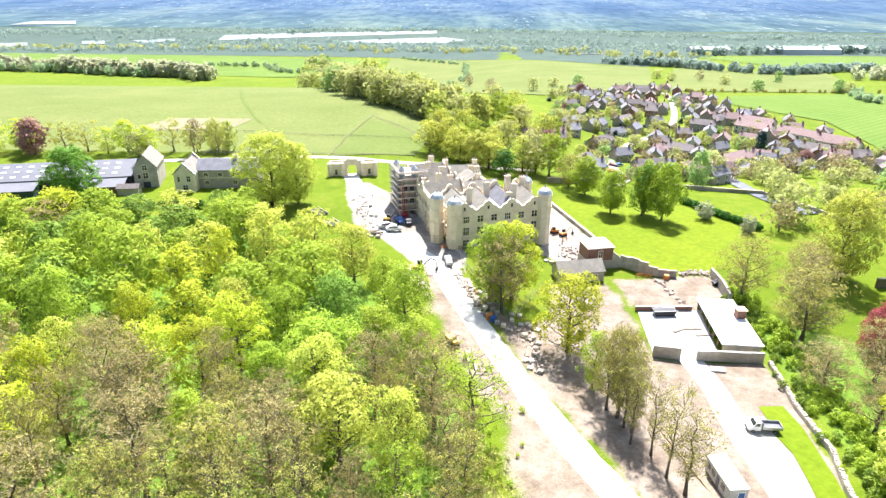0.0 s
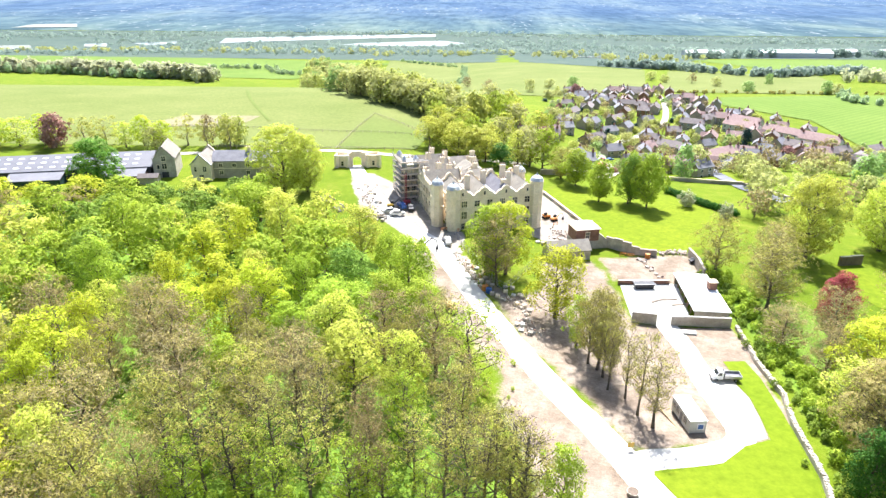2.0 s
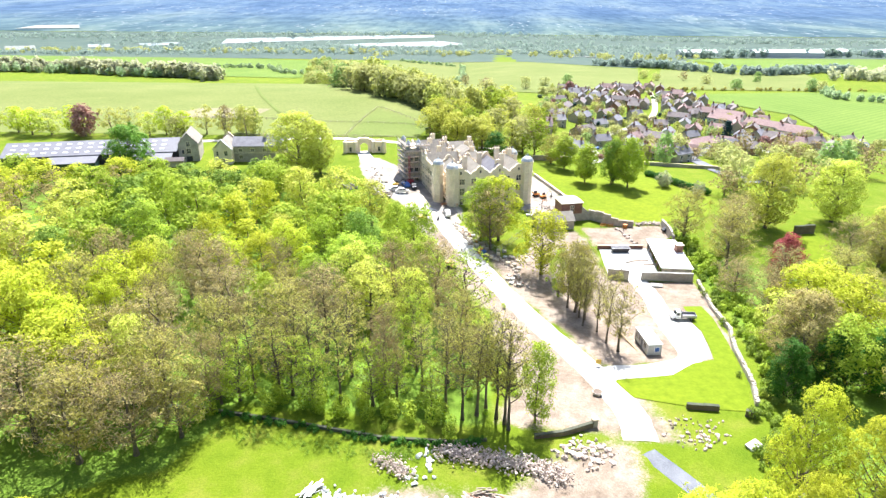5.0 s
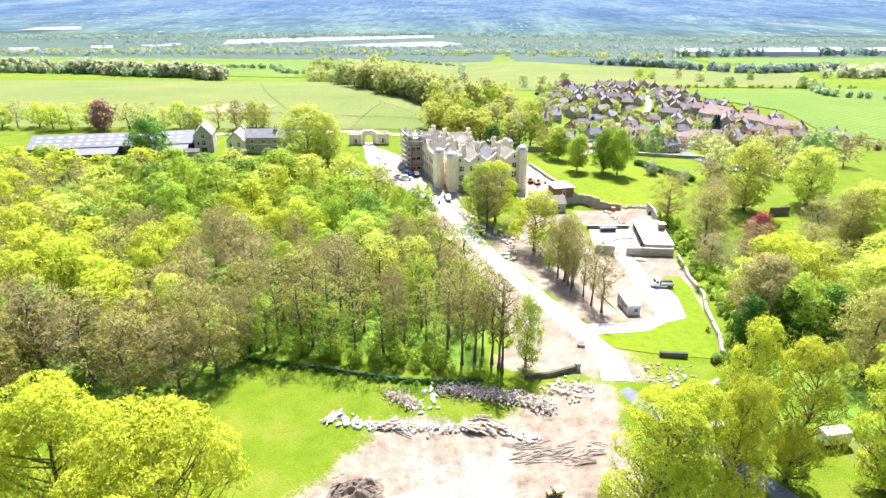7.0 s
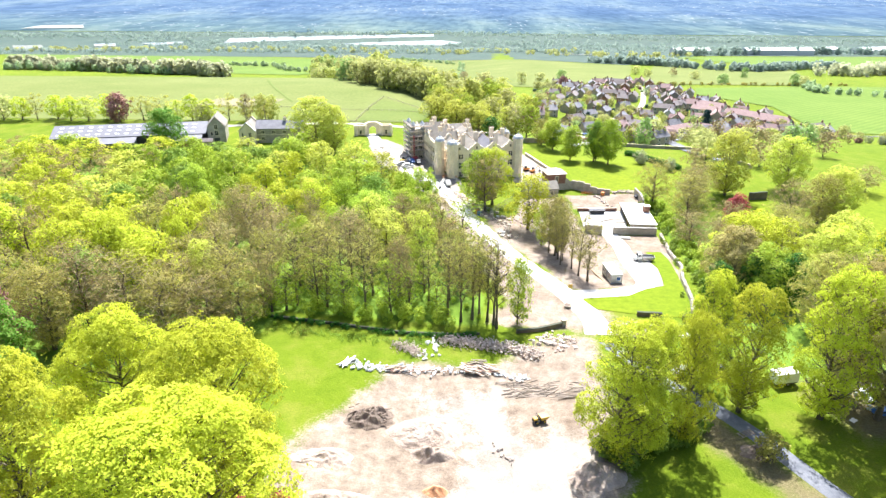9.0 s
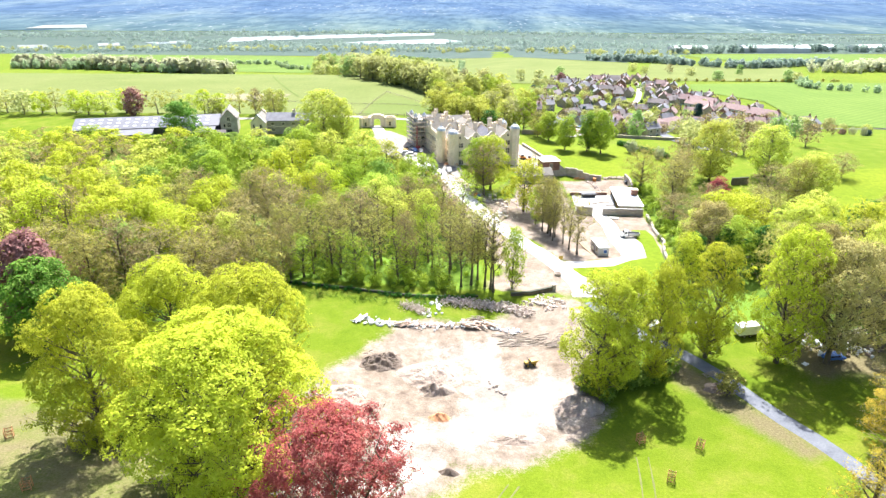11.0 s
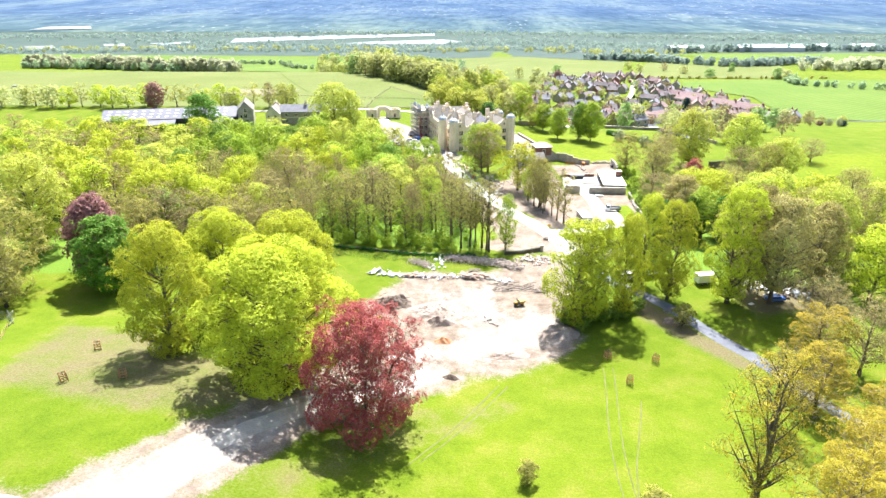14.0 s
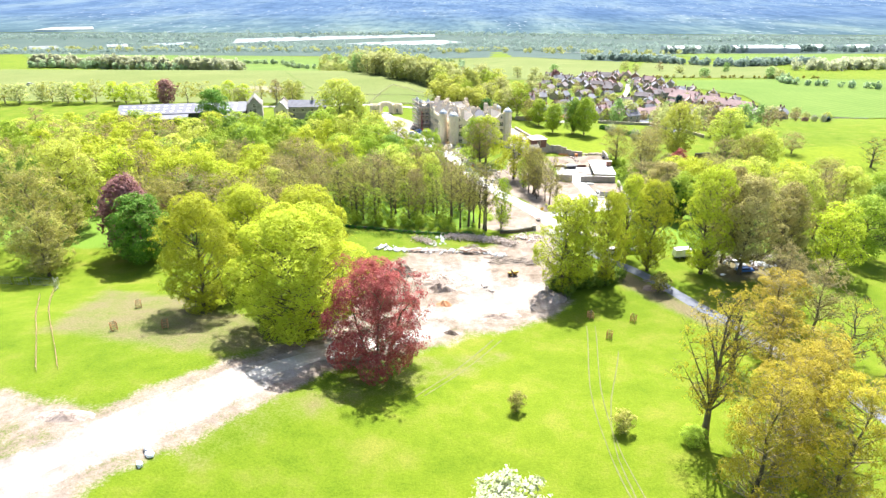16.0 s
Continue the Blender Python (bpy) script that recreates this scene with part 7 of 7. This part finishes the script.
stones("loose_stones", "rough stones edging the garden path", "stones", [(x, y, 0.2, rnd.uniform(0.4, 0.8)) for x, y in along([(54, 154), (56, 148), (57, 143)], 50, 0.5, rnd)], RUBBLE)
stones("rubble_heap", "rubble against the garden wall", "rubble", [(x, y, 0.4, rnd.uniform(0.5, 1.0)) for x, y in along([(62, 158), (66, 159), (69, 158)], 80, 0.8, rnd)], RUBBLE)
stones("rubble_heap", "builders' rubble beside the castle", "rubble", [(x, y, 0.3, rnd.uniform(0.4, 0.9)) for x, y in along([(31, 170), (36, 166), (33, 176)], 90, 1.4, rnd)], RUBBLE)
stones("junk_pile", "heap of white and dark scrap under the trees", "scrap", [(x, y, 0.4, rnd.uniform(0.6, 1.4)) for x, y in along([(76, 20), (80, 22), (84, 19)], 60, 1.3, rnd)], WHITE_BAG)
stones("junk_pile", "pile of dark scrap under the trees", "scrap", [(x, y, 0.3, rnd.uniform(0.6, 1.3)) for x, y in along([(80, 19), (85, 20), (88, 21)], 40, 1.0, rnd)], SOIL_DARK)
stones("rubble_heap", "small white bags on the track edge", "bags", [(-42.1, -67.2, 0.35, 1.2), (-41.4, -68.0, 0.3, 1.1), (-41.7, -70.0, 0.25, 1.2)], WHITE_BAG)


def sticks(name, label, category, x, y, w, d, n, mat, long=3.0, tall=0.8, turn=0.0, seed=1, half=0.09):
    """Planks, beams or poles thrown in a heap."""
    r = random.Random(seed)
    bm = bmesh.new()
    for i in range(n):
        m = pose(r.uniform(-w, w) / 2, r.uniform(-d, d) / 2, 0.1 + r.uniform(0, tall), r.uniform(-6, 6), r.uniform(-6, 6), turn + r.gauss(0, 14))
        ln = long * r.uniform(0.5, 1.2)
        box(bm, -ln / 2, ln / 2, -half, half, -0.05, 0.05, m)
    ob = part(name, bm, mat)
    ob.matrix_basis = pose(x, y, height(x, y))
    return tagged(ob, label, category, kind="stuff")


sticks("plank_pile", "pile of red-brown planks and battens", "planks", 5.5, 27.6, 6, 2.2, 90, PLANK_MIX, 3.4, 0.9, -20, 1)
sticks("plank_pile", "dark scrap timber on the pile", "planks", 5, 29, 3, 1.2, 40, WEATHERED, 1.6, 1.4, 10, 2)
sticks("steel_poles", "bundle of grey poles in the grass", "poles", -20.6, 29.6, 1.6, 1.0, 26, STEEL, 3.4, 0.5, 55, 3)
sticks("long_pipe", "long dark pipes on the ground", "pipes", -9.5, 26.8, 1.2, 0.3, 5, DARK_STEEL, 7.5, 0.15, -8, 4)
sticks("brushwood", "drift of cut brushwood and roots", "brushwood", 17, 22, 14, 5, 70, WEATHERED, 3.6, 0.06, 12, 5, 0.05)
sticks("plank_pile", "red-brown planks along the castle road", "planks", 2.6, 147, 2.4, 4, 50, PLANK_MIX, 2.6, 0.6, 100, 6)
sticks("brushwood", "fallen branches under the trees", "brushwood", 82, 26, 18, 6, 90, WEATHERED, 4.0, 0.5, 20, 7)
sticks("root_heap", "torn roots and branches on the dark heap", "roots", -14, 12.5, 7, 4, 34, SOIL_DARK, 1.3, 1.7, 25, 9)
sticks("plank_pile", "mixed red and grey scrap boards on the bag row", "planks", -7, 27.4, 12, 1.8, 60, PLANK_MIX, 1.5, 0.6, 30, 10)
sticks("timber_stack", "stacked timber beside the forecourt", "timber", -26, 175.6, 5, 1.4, 40, WEATHERED, 4.2, 0.9, 12, 8)


def mound(name, label, x, y, rx, ry, tall, mat, seed, rough=0.35):
    """An uneven heap of earth."""
    n, k = 22, 36
    verts, faces = [], []
    for i in range(n + 1):
        for j in range(k):
            a, u = 2 * math.pi * j / k, i / n
            edge = 1 + 0.22 * noise.noise((math.cos(a) * 1.5, math.sin(a) * 1.5, seed * 3.1))
            px, py = x + math.cos(a) * rx * u * edge, y + math.sin(a) * ry * u * edge
            q = (px * 0.45, py * 0.45, seed * 1.7)
            z = tall * (math.cos(u * math.pi) * 0.5 + 0.5) * (1 + rough * 1.6 * noise.noise(q)) + tall * rough * noise.noise((px * 1.4, py * 1.4, seed)) * (1 - u)
            verts.append((px, py, height(px, py) - 0.35 * u + z + 0.25 * (1 - u)))
    for i in range(n):
        for j in range(k):
            faces.append((i * k + j, i * k + (j + 1) % k, (i + 1) * k + (j + 1) % k, (i + 1) * k + j))
    ob = raw(name, verts, [f[::-1] for f in faces], mat, smooth=False)
    return tagged(ob, label, "soil heap")


mound("earth_mound", "dark rooty heap of turned soil", -14, 12.5, 5.5, 3.6, 1.9, SOIL_DARK, 1, 0.6)
mound("earth_mound", "broad pale spoil heap", -4, 8.5, 9, 6, 1.5, SOIL_PALE, 2)
mound("earth_mound", "grey stony spoil heap", -3, 3.5, 5, 2.6, 1.3, SOIL_PALE, 3, 0.5)
mound("earth_mound", "low ridge of pale spoil", -20, 2, 7, 4, 0.9, SOIL_PALE, 4, 0.6)
mound("earth_mound", "low ridge of brown spoil", -16, -7, 8, 3, 0.9, SOIL_PALE, 5, 0.6)
mound("sand_heap", "small heap of orange sand", -2.2, -4.2, 2.8, 1.6, 0.8, SOIL_RED, 6, 0.5)
mound("earth_mound", "grey spoil heap at the edge of the grass", 22.5, 0, 6.5, 4, 1.4, SOIL_PALE, 7, 0.4)
mound("earth_mound", "small dark heap at the edge of the grass", -0.5, -17.5, 2.2, 1.2, 0.7, SOIL_DARK, 8, 0.5)
mound("earth_mound", "pale spoil along the cleared edge", 11, -9, 7, 3.2, 0.7, SOIL_PALE, 9, 0.5)
mound("earth_mound", "brown soil bank under the limes", 50, 6, 5, 3, 0.5, SOIL_DARK, 10, 0.5)
mound("earth_mound", "pale spoil by the track", -57, -61, 7, 2.4, 0.5, SOIL_PALE, 11, 0.6)


def tree_guard(x, y, tall=2.0):
    """Square timber guard round a sapling."""
    global GUARD
    if GUARD is None:
        g = new("tree_guard")
        for dx in (-0.6, 0.6):
            for dy in (-0.6, 0.6):
                part("post", boxes((dx - 0.06, dx + 0.06, dy - 0.06, dy + 0.06, -0.3, 2.0)), GUARD_TIMBER, g)
        for z in (0.4, 1.0, 1.6):
            for s in (-0.66, 0.62):
                part("rail", boxes((-0.7, 0.7, s, s + 0.04, z, z + 0.14)), GUARD_TIMBER, g)
                part("rail", boxes((s, s + 0.04, -0.6, 0.6, z, z + 0.14)), GUARD_TIMBER, g)
        sap = rod(bmesh.new(), (0, 0, -0.1), (0.05, 0, 2.4), 0.04)
        for i in range(26):
            w, z = i * 2.4, 0.3 + i * 0.08
            rod(sap, (0.03, 0, z), (0.45 * math.cos(w), 0.45 * math.sin(w), z + 0.25), 0.03, 3)
        part("sapling", sap, TWIG, g)
        g.matrix_basis = pose(x, y, height(x, y), 0, 0, 15) @ Matrix.Scale(0.85, 4)
        GUARD = g
        ob = g
    else:
        ob = copy_thing(GUARD, pose(x, y, height(x, y), 0, 0, x * 37 % 90))
    tagged(ob, "square orange-brown timber guard round a sapling", "tree guard", "tree guards")


GUARD = None
for gx, gy in ((31.1, -9.5), (40.4, -10.7), (33.4, -18.2), (-55.4, -30.7), (-64.5, -32.3), (-67.3, -17.4)):
    tree_guard(gx, gy)


def mesh_fence(pts, name="mesh_fence", lab="temporary wire mesh fence panels"):
    """Temporary fence panels between posts on blocks."""
    line = smooth_line(pts, 3.4)
    proto = None
    for a, b in zip(line, line[1:]):
        d = b - a
        m = pose(a.x, a.y, height(a.x, a.y), 0, 0, math.degrees(math.atan2(d.y, d.x)))
        if proto is None:
            proto = empty(name, lab, "fence", m, "fence panels")
            bm = bmesh.new()
            for p, q in (((0, 0, 0.1), (0, 0, 2.0)), ((3.3, 0, 0.1), (3.3, 0, 2.0)), ((0, 0, 2.0), (3.3, 0, 2.0)), ((0, 0, 0.2), (3.3, 0, 0.2))):
                rod(bm, p, q, 0.03, 5)
            part("frame", bm, STEEL, proto)
            bm = bmesh.new()
            for i in range(1, 16):
                rod(bm, (i * 0.206, 0, 0.2), (i * 0.206, 0, 2.0), 0.008, 3)
            for z in (0.6, 1.1, 1.6):
                rod(bm, (0, 0, z), (3.3, 0, z), 0.01, 3)
            part("mesh", bm, STEEL, proto)
            part("foot_block", bevelled(boxes((-0.35, 0.35, -0.12, 0.12, 0, 0.14)), 0.03), RUBBER, proto)
        else:
            copy_thing(proto, m)


mesh_fence([(0, 166), (3, 156), (6.5, 146), (10, 137), (13, 131.5), (17, 138), (23, 149)])
mesh_fence([(-94, -4), (-96.2, -0.5), (-108, 1), (-120, 2)])


def net_fence(pts):
    """Sagging orange plastic netting on pins."""
    line = smooth_line(pts, 2.0)
    top = empty("net_fence", "sagging orange plastic netting fence on pins", "fence", Matrix())
    pin = None
    for i, p in enumerate(line):
        z = height(p.x, p.y)
        if pin is None:
            pin = part("pin", rod(bmesh.new(), (0, 0, -0.2), (0, 0, 1.1), 0.025), DARK_STEEL, top)
            pin.matrix_basis = pose(p.x, p.y, z)
        else:
            shared("pin", pin, top, pose(p.x, p.y, z))
        if i:
            q = line[i - 1]
            bm = bmesh.new()
            for k in range(5):
                h = 0.2 + k * 0.2
                rod(bm, (q.x, q.y, height(q.x, q.y) + h), (p.x, p.y, z + h + random.Random(i * 7 + k).uniform(-0.05, 0.05)), 0.013, 3)
            part("netting", bm, NETTING, top)


net_fence([(-94.1, -9.2), (-85, -24), (-78.2, -34.1), (-68.5, -49.3)])
net_fence([(-94.2, -4.0), (-85.3, -19.5), (-70.3, -41.2), (-65.6, -48.2)])


def post_fence(pts, lab, step=3.0, tall=1.2):
    line = smooth_line(pts, step)
    top = empty("post_fence", lab, "fence", Matrix())
    post = None
    bm = bmesh.new()
    for i, p in enumerate(line):
        z = height(p.x, p.y) + 0.3
        if post is None:
            post = part("post", boxes((-0.08, 0.08, -0.08, 0.08, -0.8, tall)), WEATHERED, top)
            post.matrix_basis = pose(p.x, p.y, z)
        else:
            shared("post", post, top, pose(p.x, p.y, z))
        if i:
            q = line[i - 1]
            for h in (0.5, 1.0):
                rod(bm, (q.x, q.y, height(q.x, q.y) + 0.3 + h), (p.x, p.y, z + h), 0.05, 4)
    part("rail_run", bm, WEATHERED, top)["kind"] = "stuff"


post_fence([(-160, 298), (-110, 298), (-62, 290), (-18, 290)], "timber post and rail fence across the pasture", 4)
post_fence([(-53, 253), (-50, 300), (-46, 338)], "timber post and rail paddock fence", 4)
post_fence([(-46, 338), (-30, 316), (-18, 300), (-8, 292)], "timber post and rail paddock fence", 4)
post_fence([(-110, 256), (-60, 256), (-20, 258)], "timber post and rail fence by the track", 4)


def sign(x, y, lab, mat, tall=1.6, w=0.9, h=0.8):
    s = empty("road_sign", lab, "sign", pose(x, y, height(x, y), 0, 0, 8))
    part("post", rod(bmesh.new(), (0, 0, -0.3), (0, 0, tall + h), 0.05, 6), STEEL, s)
    part("plate", bevelled(boxes((-w / 2, w / 2, -0.08, -0.04, tall, tall + h)), 0.01), mat, s)


sign(29.8, 67.6, "yellow site sign on a post by the junction", YELLOW_PAINT, 0.7, 1.1, 1.0)
tyre = empty("tyre_planter", "round stone trough at the road junction", "trough", pose(27.4, 56.8, height(27.4, 56.8)))
bm = bmesh.new()
cone(bm, 0, 0, 0, 0.7, 0.75, 0.95, 14)
part("bowl", bm, OLD_STONE, tyre)
bm = bmesh.new()
cone(bm, 0, 0, 0.66, 0.76, 0.8, 0.8, 14)
part("soil", bm, SOIL_DARK, tyre)
pier = empty("gate_pier", "square stone gate pier at the wall end", "pier", pose(24.8, 46.8, height(24.8, 46.8), 0, 0, 10))
part("shaft", bevelled(boxes((-0.45, 0.45, -0.45, 0.45, -0.3, 1.5)), 0.04), OLD_STONE, pier)
part("cap", bevelled(boxes((-0.58, 0.58, -0.58, 0.58, 1.5, 1.75)), 0.05), STONE, pier)
box_body = empty("box_trailer", "white box trailer parked under the trees", "trailer", pose(63, 25.4, height(63, 25.4), 0, 0, 12))
part("body", bevelled(boxes((-2.4, 2.4, -1.1, 1.1, 0.7, 2.8)), 0.06), WHITE_PAINT, box_body)
part("skirt", boxes((-2.3, 2.3, -1.0, 1.0, 0.45, 0.7)), DARK_STEEL, box_body)
for wx in (-1.2, 0.2):
    for wy in (-1.0, 1.0):
        wheel(box_body, wx, wy, 0.4, 0.25)
car(45, 27.5, 15, RENDER_W, "white van parked behind the limes", 5.2, "van")
car(51.5, 29, 15, SHEET, "silver car parked behind the limes")
bed = empty("concrete_slab", "pale flat slab lying on bare soil", "slab", pose(55.4, 113.2, height(55.4, 113.2), 0, 0, -8))
part("slab", bevelled(boxes((-1.5, 1.5, -0.9, 0.9, 0, 0.45)), 0.05), CONCRETE, bed)
for bx, by, bmt, lab in ((8.0, 130.6, ORANGE_PAINT, "orange plastic drum among the bags"), (9.0, 129.4, BLUE_PAINT, "blue plastic drum among the bags"), (57, 155.4, ORANGE_PAINT, "orange barrier crate in the garden")):
    d = empty("drum", lab, "drum", pose(bx, by, height(bx, by)))
    bm = cone(bmesh.new(), 0, 0, 0, 1.3, 0.75, 0.75, 14)
    part("shell", bm, bmt, d)
    bm = bmesh.new()
    for z in (0.4, 0.9):
        cone(bm, 0, 0, z, z + 0.08, 0.79, 0.79, 14)
    part("hoop", bm, bmt, d)


def pallet_stack(x, y, turn, mat, lab, layers=2):
    """Cut stone stacked on a timber pallet."""
    key = (mat.name, layers)
    m = pose(x, y, height(x, y) + 0.08, 0, 0, turn)
    if key in PALLETS:
        made = copy_thing(PALLETS[key], m)
        return tagged(made, lab, "pallet", "pallets of stone")
    top = empty("stone_pallet", lab, "pallet", m, "pallets of stone")
    for dy in (-0.5, 0, 0.5):
        part("bearer", boxes((-0.6, 0.6, dy - 0.05, dy + 0.05, 0, 0.1)), WEATHERED, top)
    for i in range(3):
        part("deck_board", boxes((-0.58 + i * 0.42, -0.26 + i * 0.42, -0.6, 0.6, 0.1, 0.13)), WEATHERED, top)
    r = random.Random(layers)
    for k in range(layers):
        for i in range(2):
            for j in range(2):
                px, py = -0.29 + i * 0.58 + r.uniform(-0.03, 0.03), -0.29 + j * 0.58
                part("block", bevelled(boxes((px - 0.26, px + 0.26, py - 0.26, py + 0.26, 0.13 + k * 0.34, 0.45 + k * 0.34)), 0.025), mat, top)
    PALLETS[key] = top
    return top


PALLETS = {}
rnd = random.Random(21)
for px, py, n in ((1.3, 150, 3), (3.6, 145, 3), (5.6, 140, 3), (7.2, 135, 3), (9.6, 128.2, 2), (13.6, 129.8, 3), (15.6, 123.6, 3), (17.2, 127.6, 2), (13.6, 133, 2), (14.6, 113.6, 2), (16, 110.6, 2),
                  (-26.5, 173.4, 3), (-33.4, 207.6, 2), (-30.4, 198, 2), (-27.6, 189.4, 2), (31.5, 168.6, 2), (25.5, 164.4, 2)):
    for i in range(n):
        kind = rnd.choice((STONE, OLD_STONE, RENDER_W, OLD_STONE))
        pallet_stack(px + i * 1.5 + rnd.uniform(-0.4, 0.4), py - i * rnd.uniform(0.2, 1.4), rnd.uniform(-25, 25), kind, "pallet stacked with cut stone blocks on the site", rnd.choice((1, 2)))


def barrier(x, y, turn):
    """Orange plastic site barrier on two feet."""
    global BARRIER
    m = pose(x, y, height(x, y) + 0.06, 0, 0, turn)
    if BARRIER is None:
        BARRIER = empty("site_barrier", "orange plastic site barrier on two feet", "barrier", m, "site barriers")
        for z in (0.15, 0.55, 0.9):
            part("board", bevelled(boxes((-1.0, 1.0, -0.03, 0.03, z, z + 0.16)), 0.01), ORANGE_PAINT, BARRIER)
        for dx in (-1.0, 0.94):
            part("upright", boxes((dx, dx + 0.06, -0.03, 0.03, 0.0, 1.1)), ORANGE_PAINT, BARRIER)
            part("foot", bevelled(boxes((dx - 0.05, dx + 0.11, -0.3, 0.3, 0, 0.08)), 0.02), RUBBER, BARRIER)
    else:
        copy_thing(BARRIER, m)


BARRIER = None
for bx, by, turn in ((-3.6, 168.6, 20), (-1.6, 168.8, -10), (0.4, 168.4, 15), (5.2, 142.6, 100), (7.0, 137.4, 95), (8.8, 131.6, 110), (33.4, 180.6, 30), (50, 156.4, 10), (52.2, 156, -8)):
    barrier(bx, by, turn)


def bank_steps(x, y, turn, n):
    """A flight of dark stone steps between low side walls, set into the bank."""
    top = empty("bank_steps", "flight of dark stone steps set into the grass bank", "steps", pose(x, y, height(x, y) - 0.1, 0, 0, turn))
    for i in range(n):
        part("step", bevelled(boxes((i * 0.62, i * 0.62 + 0.6, -1.5, 1.5, -0.4, 0.16 + 0.05 * (n - i))), 0.02), DARK_STONE, top)
    for dy in (-1.75, 1.52):
        part("side_wall", bevelled(boxes((-0.3, n * 0.62 + 0.3, dy, dy + 0.24, -0.4, 0.95)), 0.03), OLD_STONE, top)


bank_steps(-46.6, 193.2, -52, 10)
bank_steps(-40.2, 184, -52, 8)
gate = empty("fallen_hurdle", "grey timber hurdle lying across the drive", "hurdle", pose(49.8, 10.4, height(49.8, 10.4) + 0.12, 0, 0, 25))
for i in range(5):
    part("slat", boxes((-1.5, 1.5, -0.6 + i * 0.28, -0.5 + i * 0.28, 0, 0.06)), WEATHERED, gate)
for dx in (-1.3, 0, 1.25):
    part("brace", boxes((dx, dx + 0.1, -0.65, 0.68, 0.06, 0.12)), WEATHERED, gate)
board = empty("loose_board", "white sheet board lying in the grass", "board", pose(70.1, 14.5, height(70.1, 14.5) + 0.06, 3, 2, 35))
part("sheet", bevelled(boxes((-0.7, 0.7, -0.45, 0.45, 0, 0.05)), 0.01), WHITE_PAINT, board)
car(76.5, 16.2, 8, BLUE_PAINT, "blue car parked under the beeches")
slab = empty("broken_slab", "large broken grey slab tipped on the stones", "slab", pose(50, 42, height(50, 42) + 0.25, 9, -6, 30))
part("slab", bevelled(boxes((-1.3, 1.3, -0.8, 0.8, 0, 0.35)), 0.06), CONCRETE, slab)
